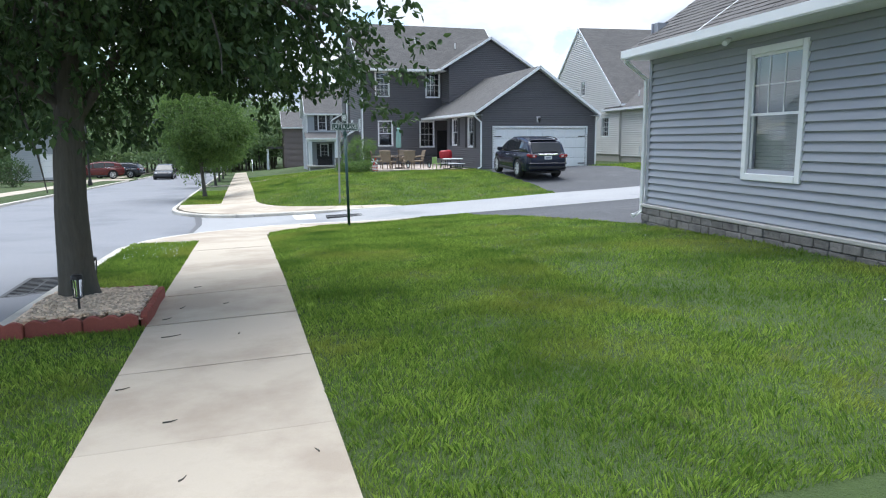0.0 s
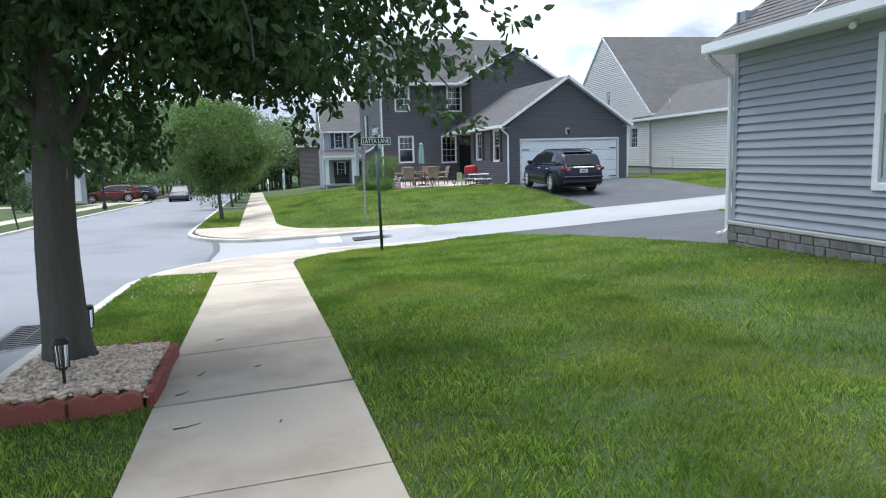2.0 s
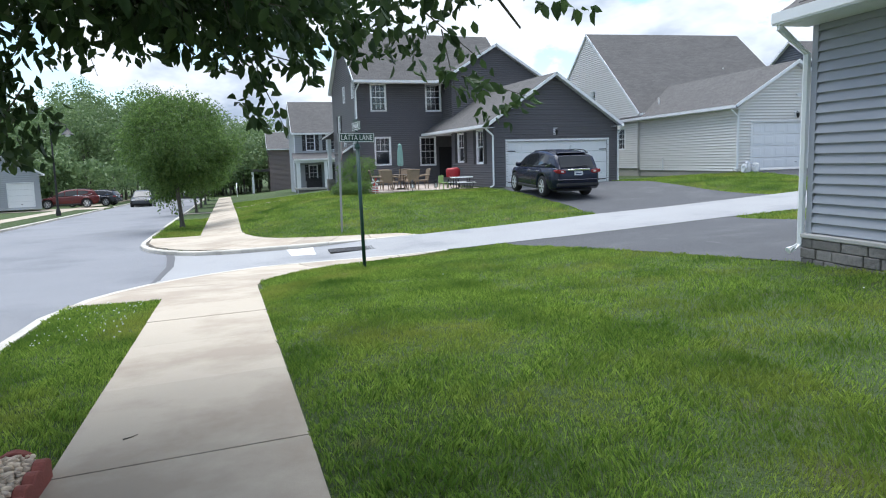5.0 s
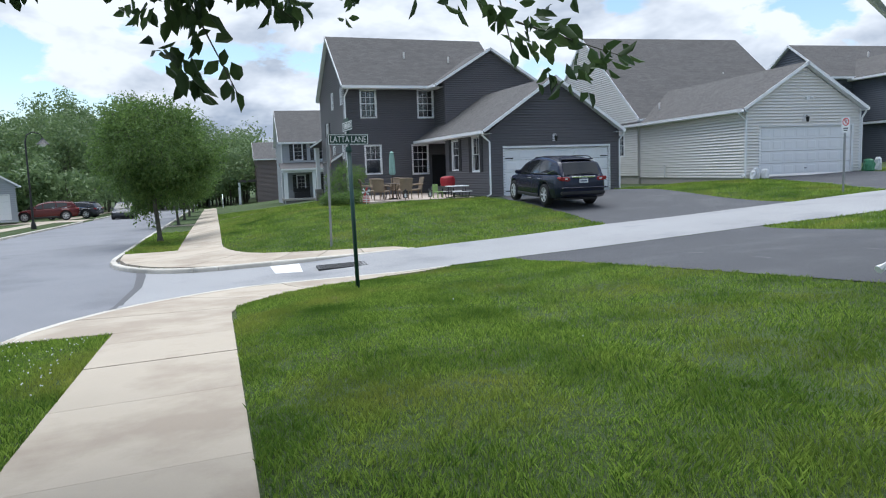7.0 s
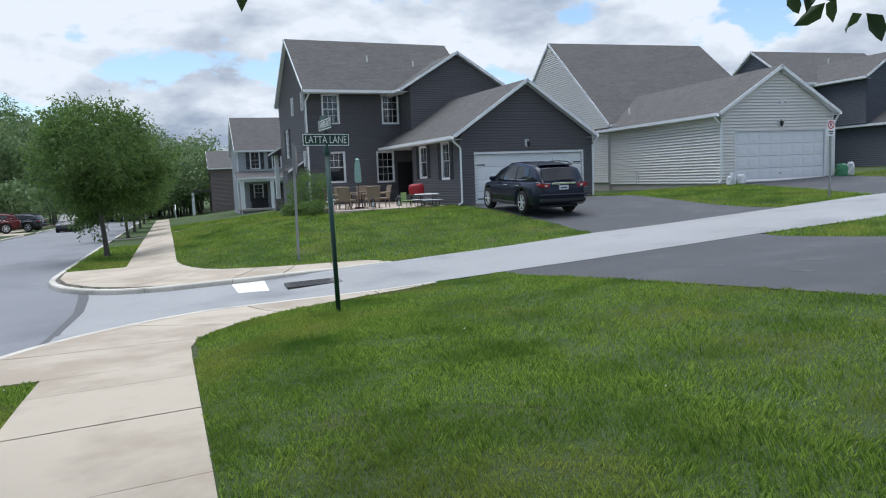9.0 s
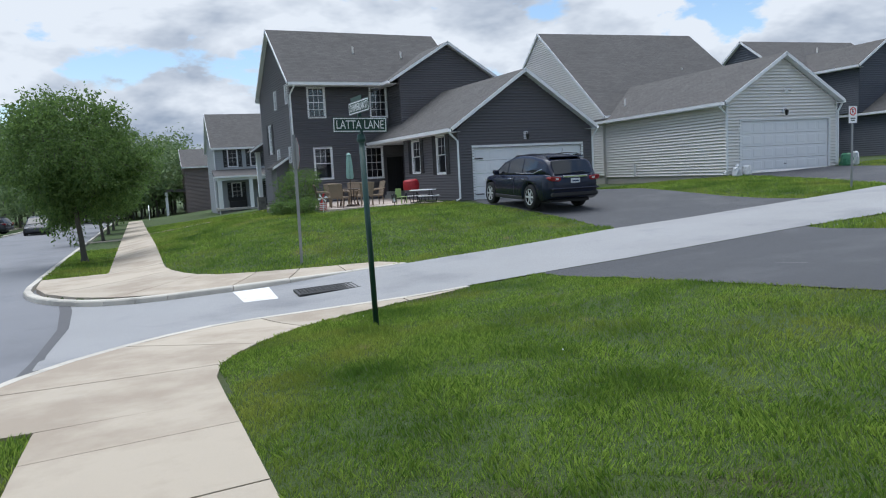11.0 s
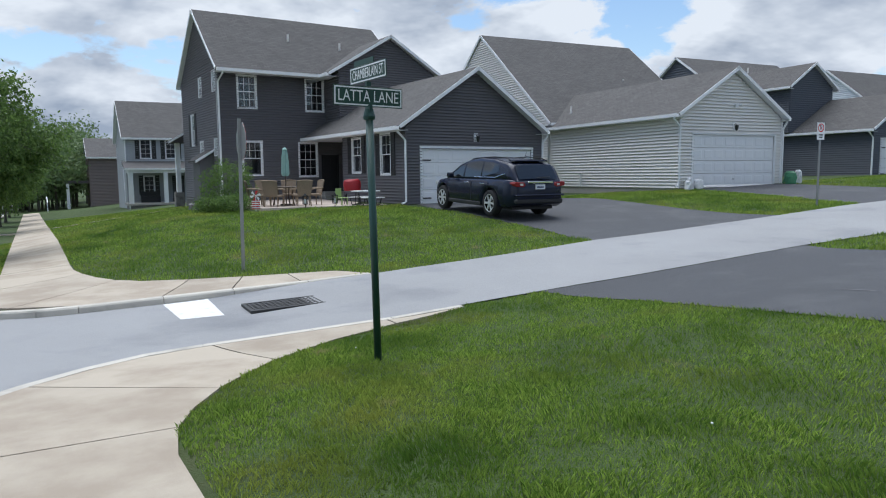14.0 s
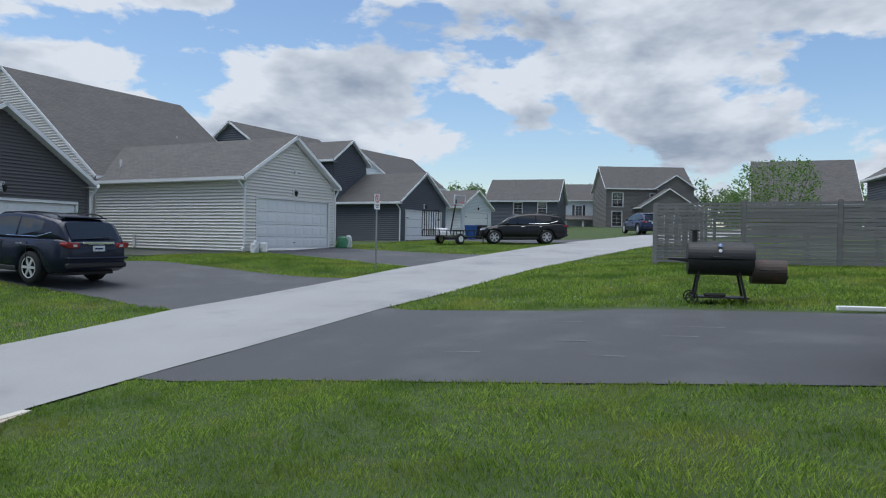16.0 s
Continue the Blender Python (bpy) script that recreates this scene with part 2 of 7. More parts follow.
# ---- mesh building ----
class MB:
    """Gathers vertices and faces for one mesh."""

    def __init__(self):
        self.v, self.f = [], []

    def add(self, verts, faces, m=None):
        o = len(self.v)
        self.v += [tuple(m @ Vector(p)) if m else tuple(p) for p in verts]
        self.f += [tuple(i + o for i in q) for q in faces]
        return self

    def box(self, x0, x1, y0, y1, z0, z1, m=None):
        vs = [(x, y, z) for z in (z0, z1) for y in (y0, y1) for x in (x0, x1)]
        return self.add(vs, [(0, 2, 3, 1), (4, 5, 7, 6), (0, 1, 5, 4), (2, 6, 7, 3), (0, 4, 6, 2), (1, 3, 7, 5)], m)

    def prism(self, poly, axis, a, b, m=None):
        """A polygon of two coordinates, drawn out along an axis from a to b."""
        k = len(poly)

        def at(p, d):
            return {"x": (d, p[0], p[1]), "y": (p[0], d, p[1]), "z": (p[0], p[1], d)}[axis]
        vs = [at(p, a) for p in poly] + [at(p, b) for p in poly]
        fs = [tuple(range(k))[::-1], tuple(range(k, 2 * k))] + [(i, (i + 1) % k, k + (i + 1) % k, k + i) for i in range(k)]
        return self.add(vs, fs, m)

    def tube(self, pts, radii, n=8, caps=True):
        pts = [Vector(p) for p in pts]
        if isinstance(radii, (int, float)):
            radii = [radii] * len(pts)
        o = len(self.v)
        for i, p in enumerate(pts):
            d = (pts[min(i + 1, len(pts) - 1)] - pts[max(i - 1, 0)]).normalized()
            u = d.cross(Vector((0, 0, 1)) if abs(d.z) < 0.9 else Vector((0, 1, 0))).normalized()
            w = d.cross(u)
            for k in range(n):
                a = 2 * math.pi * k / n
                self.v.append(tuple(p + (u * math.cos(a) + w * math.sin(a)) * radii[i]))
        for i in range(len(pts) - 1):
            for k in range(n):
                self.f.append((o + i * n + k, o + i * n + (k + 1) % n, o + (i + 1) * n + (k + 1) % n, o + (i + 1) * n + k))
        if caps:
            self.f.append(tuple(o + k for k in range(n))[::-1])
            self.f.append(tuple(o + (len(pts) - 1) * n + k for k in range(n)))
        return self

    def disc(self, c, axis, r, d0, d1, n=24):
        """A drum round a point, along an axis from d0 to d1."""
        poly = [(c[0] + r * math.cos(2 * math.pi * k / n), c[1] + r * math.sin(2 * math.pi * k / n)) for k in range(n)]
        return self.prism(poly, axis, d0, d1)

    def mesh(self, name, mat, smooth=False, bevel=0.0, segs=1):
        me = bpy.data.meshes.new(name)
        me.from_pydata(self.v, [], self.f)
        bm = bmesh.new()
        bm.from_mesh(me)
        bmesh.ops.recalc_face_normals(bm, faces=bm.faces)
        if bevel:
            bmesh.ops.bevel(bm, geom=[e for e in bm.edges if e.is_manifold and e.calc_face_angle(0) > 0.4], offset=bevel, segments=segs, affect="EDGES", clamp_overlap=True)
        bm.to_mesh(me)
        bm.free()
        if smooth:
            for p in me.polygons:
                p.use_smooth = True
        me.materials.append(mat)
        return me


def part(name, mb, mat, parent=None, label="", smooth=False, bevel=0.0, m=None, segs=1):
    """One mesh object, under a thing or a part where one is given."""
    ob = new(name, mb if isinstance(mb, bpy.types.Mesh) else mb.mesh(name, mat, smooth, bevel, segs))
    if parent:
        ob.parent = parent
    if m is not None:
        ob.matrix_basis = m
    return tagged(ob, label)


def thing(name, label, category, m=None, group="", kind=""):
    ob = new(name)
    ob.empty_display_size = 0.1
    if m is not None:
        ob.matrix_basis = m
    return tagged(ob, label, category, group, kind)


def numpy_mesh(name, verts, tris, mat):
    me = bpy.data.meshes.new(name)
    me.vertices.add(len(verts))
    me.vertices.foreach_set("co", np.asarray(verts, np.float32).ravel())
    k = tris.shape[1]
    me.loops.add(tris.size)
    me.loops.foreach_set("vertex_index", tris.astype(np.int32).ravel())
    me.polygons.add(len(tris))
    me.polygons.foreach_set("loop_start", np.arange(0, tris.size, k, dtype=np.int32))
    me.update(calc_edges=True)
    me.materials.append(mat)
    return me


# ---- lie of the land ----
GX = np.array([-1, 4, 8, 13, 20, 28, 50, 90], float)
GY = np.array([0, 8, 14, 18.5, 24, 30, 36, 46, 60, 140], float)
GZ = np.array([
    [0, .08, .2, .3, .5, .7, 1.6, 3], [-.19, 0, .14, .27, .5, .7, 1.6, 3], [-.43, -.33, -.09, .13, .45, .7, 1.5, 3],
    [-.72, -.69, -.52, -.25, .18, .5, 1.45, 3], [-.82, -.7, -.55, -.3, .15, .45, 1.25, 3], [-.93, -.35, -.12, 0, .38, .62, 1.2, 3],
    [-1.05, -.15, .05, .07, .1, .42, 1.2, 3],
    [-1.28, -.6, .02, .05, -.1, .3, 1.2, 3], [-1.6, -1.2, -.8, -.4, .2, .6, 1.2, 3], [-3.4, -3.2, -2.8, -2, -1, 0, 1, 3]])


def land(x, y):
    """Height of the lawns; works on numbers and on arrays."""
    x, y = np.asarray(x, float), np.asarray(y, float)
    i = np.clip(np.searchsorted(GX, x) - 1, 0, len(GX) - 2)
    j = np.clip(np.searchsorted(GY, y) - 1, 0, len(GY) - 2)
    u = np.clip((x - GX[i]) / (GX[i + 1] - GX[i]), 0, 1)
    v = np.clip((y - GY[j]) / (GY[j + 1] - GY[j]), 0, 1)
    return (GZ[j, i] * (1 - u) + GZ[j, i + 1] * u) * (1 - v) + (GZ[j + 1, i] * (1 - u) + GZ[j + 1, i + 1] * u) * v


def ease(x, a, b):
    t = np.clip((np.asarray(x, float) - a) / (b - a), 0, 1)
    return t * t * (3 - 2 * t)


def turf(x, y):
    """How far the near lawn swells above its paved edges."""
    x, y = np.asarray(x, float), np.asarray(y, float)
    edge = np.interp(x, [0.4, 0.54, 0.73, 1.03, 1.75, 2.65, 3.6, 4.7, 6.3], [15.4, 16.0, 16.45, 16.95, 17.78, 18.42, 18.8, 19.05, 18.98])
    return 0.03 * ease(x, 0.42, 1.1) * (1 - ease(y - edge, -0.8, 0.0)) * (1 - ease(x, 5.0, 6.2))


def ground_z(x, y):
    return float(land(x, y))


KERB = -2.12          # back of the near kerb
KFACE = -2.28         # face of the near kerb
LEFT = -9.5           # face of the kerb across the street
WALK0, WALK1 = -0.90, 0.43


def near_edge(x):
    """Alley's near edge."""
    return np.interp(x, [4.7, 7, 12.5, 15, 24, 34, 50, 75], [19.22, 19.25, 19.1, 18.75, 18.0, 16.7, 13.2, 4.0])


def far_edge(x):
    return np.interp(x, [4.7, 11, 17, 21, 33, 43, 55, 80], [22.7, 23.15, 22.6, 22.4, 22.3, 21.6, 18.6, 9.0])


def road_z(x, y):
    """The street lies a kerb's height below the lawns; the alley comes up to them."""
    return land(x, y) - 0.085 * (1 - ease(x, 1.8, 4.6)) + 0.018 * ease(x, 1.8, 4.6)


def near_corner(x):
    """Face of the kerb round the near corner and on into the lane, as y over x from KFACE."""
    x = np.asarray(x, float)
    u = np.clip((x - 1.3) / (1.3 - KFACE), -1, 0)
    return 13.2 + 5.9 * np.sqrt(1 - u * u) + 0.15 * np.clip((x - 1.3) / 3.5, 0, 1)


def far_corner(x):
    u = np.clip((np.asarray(x, float) - 0.3) / (0.3 + 2.55), -1, 0)
    return 27.2 - 4.45 * np.sqrt(1 - u * u)


def in_street(x, y):
    """True on the main street, the mouth of the alley and the alley as far as its kerbs go."""
    x, y = np.asarray(x, float), np.asarray(y, float)
    main = (x > LEFT) & (x < KFACE) & ((x < -2.55) | (y < 27.2))
    mouth = (x >= KFACE - 0.3) & (x < 4.8) & (y < np.where(x < 0.3, far_corner(x), 22.75)) & (y > near_corner(x)) & (y > 13.3)
    return main | mouth


# ---- ground, roads, walks ----
def lines(*spans):
    out = []
    for a, b, step in spans:
        k = max(1, round((b - a) / step))
        out += [a + (b - a) * i / k for i in range(k)]
    return out


gx = lines((-2500, -300, 550), (-300, -60, 40), (-60, LEFT - 0.16, 6)) + [LEFT - 0.16, LEFT] + lines((LEFT + 0.5, -2.9, 1.2)) + [-2.55, KFACE, KERB] \
    + lines((-1.9, 9, 0.3), (9, 24, 0.75), (24, 60, 3), (60, 240, 18), (240, 2500, 450)) + [2500.0]
gy = lines((-2500, -300, 550), (-300, -20, 40), (-20, -2, 1.0), (-2, 30, 0.3), (30, 48, 0.75), (48, 150, 4), (150, 400, 25), (400, 2500, 420)) + [2500.0]
XX, YY = np.meshgrid(np.array(gx), np.array(gy))
sunk = in_street(XX - 0.001, YY) | ((XX <= KFACE) & (XX >= LEFT) & ((XX <= -2.55) | (YY < 27.2)))
for dx, dy in ((0.32, 0), (-0.32, 0), (0, 0.32), (0, -0.32)):
    sunk |= in_street(XX + dx, YY + dy) & (YY > 14.9) & (YY < 27.5) & (XX < 4.2) & (XX > -2.56)
ZZ = land(XX, YY) + turf(XX, YY) - 0.3 * sunk
nyy, nxx = XX.shape
idx = np.arange(nxx * nyy).reshape(nyy, nxx)
quads = np.stack([idx[:-1, :-1], idx[:-1, 1:], idx[1:, 1:], idx[1:, :-1]], -1).reshape(-1, 4)
ground = new("ground", numpy_mesh("ground", np.stack([XX, YY, ZZ], -1).reshape(-1, 3), quads, M_SOIL))
tagged(ground, "mown green lawn ground rolling towards the houses", "ground", kind="structure")


def strip(left, right, zfun, across=6, step=0.6, thick=0.0):
    """A surface between two polylines of the same number of points, laid on a height function; with skirts where it is thick."""
    left, right = [Vector(p) for p in left], [Vector(p) for p in right]
    rows = []
    for i in range(len(left) - 1):
        k = max(1, math.ceil(max((left[i + 1] - left[i]).length, (right[i + 1] - right[i]).length) / step))
        rows += [(left[i].lerp(left[i + 1], j / k), right[i].lerp(right[i + 1], j / k)) for j in range(k)]
    rows.append((left[-1], right[-1]))
    mb = MB()
    n = across + 1
    for a, b in rows:
        for k in range(n):
            p = a.lerp(b, k / across)
            mb.v.append((p.x, p.y, float(zfun(p.x, p.y))))
    for i in range(len(rows) - 1):
        for k in range(across):
            o = i * n + k
            mb.f.append((o, o + 1, o + n + 1, o + n))
    if thick:
        ring = [k for k in range(n)] + [i * n + n - 1 for i in range(1, len(rows))] + [(len(rows) - 1) * n + k for k in range(n - 2, -1, -1)] + [i * n for i in range(len(rows) - 2, 0, -1)]
        o = len(mb.v)
        mb.v += [(mb.v[i][0], mb.v[i][1], mb.v[i][2] - thick) for i in ring]
        k = len(ring)
        mb.f += [(ring[i], ring[(i + 1) % k], o + (i + 1) % k, o + i) for i in range(k)]
    return mb


def walk_z(x, y):
    return land(x, y) + 0.022


def flat_z(x, y):
    return land(x, y) + 0.014


road = part("road", strip([(LEFT - 0.02, q) for q in (-40, 13.7, 16.6, 24.6, 27.6, 60, 160)], [(-2.2, -40), (-2.2, 13.7), (-1.3, 16.6), (-1.3, 24.6), (-2.45, 27.6), (-2.45, 60), (-2.45, 160)], lambda x, y: land(x, y) - 0.085, 6, 2.0), M_ASPHALT)
tagged(road, "grey weathered asphalt street running downhill", "road", kind="structure")
ax_ = [-1.35, -0.4, 0.3, 1.3, 3, 4.7, 7, 9, 11, 12.5, 15, 17, 21, 24, 29, 34, 43, 50, 55, 65, 75]
alley = part("alley_road", strip(
    [(x, near_corner(x) - 0.12 if x < 4.7 else near_edge(x)) for x in ax_],
    [(x, (far_corner(x) if x < 0.3 else 22.75) + 0.12 if x < 4.7 else far_edge(x)) for x in ax_],
    lambda x, y: road_z(x, y) + 0.004, 8, 0.7), M_ALLEY)
tagged(alley, "pale grey asphalt lane climbing between the houses", "road", kind="structure")
seam = part("tar_seam", strip([(-1.5, 17.0), (-1.42, 19), (-1.36, 21), (-1.5, 23), (-1.62, 24.2)], [(-1.26, 17.0), (-1.3, 19), (-1.2, 21), (-1.3, 23), (-1.44, 24.2)],
            lambda x, y: road_z(x, y) + 0.006, 1, 0.5), M_SEAM, road, "dark cracked tar seam where two pavings meet")

drive_near = part("driveway", strip([(6.25, 19.26), (6.5, 17.5), (6.45, 14), (7.0, 11.0), (7.0, 6.0)], [(12.6, 19.1), (12.2, 17.5), (11.6, 15), (11.75, 11), (12.2, 6.0)], flat_z, 8, 0.7), M_DRIVE)
tagged(drive_near, "dark sealed asphalt driveway with faint white scuffs", "driveway", kind="structure")
drive_dark = part("driveway", strip([(10.9, 23.13), (11.25, 25.5), (11.4, 28), (11.6, 31.5), (12.4, 34.4)], [(17.1, 22.6), (17.0, 25.5), (17.3, 28), (17.6, 31.5), (17.9, 34.1)], flat_z, 8, 0.7), M_DRIVE)
tagged(drive_dark, "dark asphalt driveway before a two-car garage", "driveway", kind="structure")
drive_pale = part("driveway", strip([(20.8, 22.42), (22.2, 26), (22.8, 30.45)], [(28.2, 22.33), (28.0, 26), (28.0, 30.0)], flat_z, 8, 0.7), M_DRIVE)
tagged(drive_pale, "dark asphalt driveway before the cream garage", "driveway", kind="structure")
drive_third = part("driveway", strip([(39.0, 22.0), (40.6, 27), (41.2, 32.4)], [(47, 20.6), (46.2, 26), (46.2, 32)], flat_z, 6, 1.0), M_DRIVE)
tagged(drive_third, "dark asphalt driveway with parked vehicles", "driveway", kind="structure")
# pale scuffs on the near driveway
for i, (x, y, w) in enumerate(((8.6, 14.2, 0.5), (9.1, 12.9, 0.45), (7.7, 13.6, 0.4), (9.9, 12.6, 0.7), (8.0, 15.4, 0.5), (10.3, 14.6, 0.6))):
    part("scuff", strip([(x, y), (x + 0.02, y + w)], [(x + 0.05, y), (x + 0.035, y + w)], lambda a, b: land(a, b) + 0.018, 1, 0.5), M_SCUFF, drive_near)

# pavement: slabs, corner aprons
pavement = thing("pavement", "pale concrete pavement of cast slabs with narrow joints", "pavement", kind="structure")
joints = [-5.92, -4.55, -3.18, -1.81, -0.44, 0.93, 2.32, 3.68, 5.08, 6.55, 7.95, 9.62, 11.18, 12.58, 13.75, 14.525]
for a, b in zip(joints, joints[1:]):
    g = 0.035 if abs(a - 6.55) < 0.01 else 0.006
    lift = random.uniform(-0.003, 0.004)
    part("slab", strip([(WALK0, a + g), (WALK0, b - 0.005)], [(WALK1, a + g), (WALK1, b - 0.005)], lambda x, y: walk_z(x, y) + lift, 2, 0.7, 0.14), M_CONCRETE, pavement)
outer = [(KFACE + 0.12, 14.55)]
for x in (-2.1, -1.75, -1.2, -0.45, 0.4, 1.4, 2.6, 3.6, 4.75):
    slope = float(near_corner(x + 0.02) - near_corner(x - 0.02)) / 0.04
    outer.append((x + 0.13 * slope / math.hypot(slope, 1), float(near_corner(x)) - 0.13 / math.hypot(slope, 1)))
inner = [(WALK1, 14.51), (0.44, 15.4), (0.54, 16.0), (0.73, 16.45), (1.03, 16.95), (1.3, 17.28), (1.75, 17.78), (2.65, 18.42), (3.6, 18.8), (4.75, 19.08)]
far_outer = [(-2.38, 28.6), (-2.28, 26.7), (-1.95, 25.3), (-1.35, 24.2), (-0.6, 23.4), (0.3, 22.9), (1.5, 22.9), (2.6, 22.9), (3.8, 22.9), (5.1, 22.88)]
far_inner = [(0.45, 28.6), (0.47, 27.6), (0.58, 26.8), (0.78, 26.0), (1.05, 25.35), (1.45, 24.85), (2.2, 24.45), (3.1, 24.15), (3.9, 23.95), (4.75, 23.6)]


def apron(o, i, cuts):
    """Cast corner paving between its kerb line and the lawn, cut into slabs."""
    def off(v, k, f):
        return (v[k][0] + (v[k + f][0] - v[k][0]) * 0.012, v[k][1] + (v[k + f][1] - v[k][1]) * 0.012)
    for a, b in zip(cuts, cuts[1:]):
        part("slab", strip([off(o, a, 1)] + o[a + 1:b] + [off(o, b, -1)], [off(i, a, 1)] + i[a + 1:b] + [off(i, b, -1)], walk_z, 4, 0.35, 0.2), M_CONCRETE, pavement)


apron(outer, inner, [0, 2, 4, 6, 8, 9])
apron(far_outer, far_inner, [0, 2, 4, 6, 7, 8, 9])
y = 28.62
while y < 90:
    e = min(y + 1.37, 90)
    part("slab", strip([(-0.86, y), (-0.86, e - 0.012)], [(0.45, y), (0.45, e - 0.012)], walk_z, 2, 1.4, 0.1), M_CONCRETE, pavement)
    y += 1.37
part("slab", strip([(0.45, 47.0), (6.5, 47.0)], [(0.45, 48.1), (6.5, 48.1)], walk_z, 2, 1.0, 0.1), M_CONCRETE, pavement)
part("slab", strip([(-2.4, 47.0), (-0.87, 47.0)], [(-2.4, 48.1), (-0.87, 48.1)], walk_z, 2, 1.0, 0.1), M_CONCRETE, pavement)
y = 20.0
while y < 120:
    part("slab", strip([(-12.9, y), (-12.9, y + 2.7)], [(-11.6, y), (-11.6, y + 2.7)], walk_z, 2, 1.4, 0.1), M_CONCRETE, pavement)
    y += 2.72
part("slab", strip([(LEFT - 0.2, 66), (-30, 66)], [(LEFT - 0.2, 71), (-30, 71)], lambda x, y: walk_z(x, y) + 0.01, 4, 2.0, 0.1), M_CONCRETE, pavement)


def kerb(points, back, label):
    """Kerb stones along a line of faces; back is the way from the face into the verge."""
    k = thing("kerb", label, "kerb", kind="structure")
    for (x0, y0), (x1, y1) in zip(points, points[1:]):
        d = Vector((x1 - x0, y1 - y0))
        d.normalize()
        nrm = Vector((-d.y, d.x)) * back
        mb = MB()
        prof = ((0.0, -0.3), (0.012, 0.0), (0.03, 0.022), (0.155, 0.026), (0.16, -0.3))
        vs = []
        for (x, y), s in (((x0, y0), 0.006), ((x1, y1), -0.006)):
            for o, dz in prof:
                px, py = x + d.x * s + nrm.x * o, y + d.y * s + nrm.y * o
                vs.append((px, py, float(land(x + nrm.x * 0.08, y + nrm.y * 0.08)) + dz + (0.0)))
        n = len(prof)
        mb.add(vs, [tuple(range(n)), tuple(range(n, 2 * n))] + [(i, (i + 1) % n, n + (i + 1) % n, n + i) for i in range(n)])
        part("kerb_stone", mb, M_CURB, k)
    return k


kerb([(KFACE, y) for y in (-20, -14, -8, -5, -2, 1, 4, 7.0, 9.4, 11.6, 13.6)], -1, "worn concrete kerb beside the verge")
cx = [KFACE + 0.02 + (1.3 - KFACE) * (1 - math.cos(a * math.pi / 2 / 9)) for a in range(10)]
kerb([(KFACE, 13.61)] + [(x, float(near_corner(x))) for x in cx[2:]] + [(x, float(near_corner(x))) for x in (2.6, 3.7, 4.8)], -1, "low concrete kerb sweeping round the street corner")
fx = [-2.55 + 2.85 * (1 - math.cos(a * math.pi / 2 / 8)) for a in range(9)]
kerb([(5.1, 22.74), (3.9, 22.74), (2.6, 22.75), (1.5, 22.75)] + [(x, float(far_corner(x))) for x in fx[::-1]], -1, "low concrete kerb round the far corner")
kerb([(-2.55, y) for y in (27.21, 30, 33, 36, 40, 44, 48, 54, 60, 70, 80, 95, 120)], -1, "concrete kerb beside the tree verge")
kerb([(LEFT, y) for y in (120, 100, 80, 71.2)], -1, "pale concrete kerb across the street")
kerb([(LEFT, y) for y in (65.8, 55, 48, 42, 36, 30, 20, 10, 0)], -1, "pale concrete kerb across the street")
crossing = part("road_marking", strip([(1.47, 22.7), (1.48, 21.25)], [(2.16, 22.7), (2.06, 21.15)], lambda x, y: road_z(x, y) + 0.008, 2, 0.4), M_CROSSWALK)
tagged(crossing, "white painted stop bar, slightly worn", "road marking", kind="structure")


def drain(m, length, width, nx, ny, label):
    """A road grate: a frame with crossing bars over a black slab in place of a pit."""
    t = thing("drain_grate", label, "drain grate", m)
    f = MB()
    for a in (0, 1):
        f.box(-length / 2, length / 2, -width / 2 + a * (width - 0.05), -width / 2 + 0.05 + a * (width - 0.05), -0.03, 0.012)
        f.box(-length / 2 + a * (length - 0.05), -length / 2 + 0.05 + a * (length - 0.05), -width / 2 + 0.05, width / 2 - 0.05, -0.03, 0.012)
    part("frame", f, M_IRON, t)
    # solid black slab between the bars; the darkness of the hollow is painted
    part("pit", MB().box(-length / 2 + 0.02, length / 2 - 0.02, -width / 2 + 0.02, width / 2 - 0.02, -0.04, 0.003), M_BLACK, t)
    for i in range(nx):
        x = -length / 2 + 0.05 + (length - 0.1) * (i + 0.5) / nx
        part("bar", MB().box(x - 0.014, x + 0.014, -width / 2 + 0.05, width / 2 - 0.05, -0.02, 0.011), M_IRON, t)
    for i in range(ny):
        yb = -width / 2 + 0.05 + (width - 0.1) * (i + 1) / (ny + 1)
        part("cross_bar", MB().box(-length / 2 + 0.05, length / 2 - 0.05, yb - 0.012, yb + 0.012, -0.02, 0.009), M_IRON, t)
    return t


drain(pose(3.05, 21.25, float(road_z(3.05, 21.25)) + 0.012, 0, -1.5, -3), 1.3, 0.68, 17, 4, "black cast-iron drain grate set in the lane")
drain(pose(-2.62, 9.95, float(land(-2.62, 9.95)) - 0.073, 1, 0, 90), 1.3, 0.55, 13, 1, "rusty iron drain grate beside the kerb")


# ---- houses ----
def cut(a, b, holes):
    """The parts of a stretch that its holes leave."""
    out = [(a, b)]
    for h0, h1 in holes:
        out = [q for p0, p1 in out for q in ((p0, min(p1, h0)), (max(p0, h1), p1)) if q[1] - q[0] > 0.015]
    return out


def weld(me):
    """Joins a mesh's blocks where their corners meet."""
    bm = bmesh.new()
    bm.from_mesh(me)
    bmesh.ops.remove_doubles(bm, verts=bm.verts, dist=0.0005)
    bm.to_mesh(me)
    bm.free()
    return me


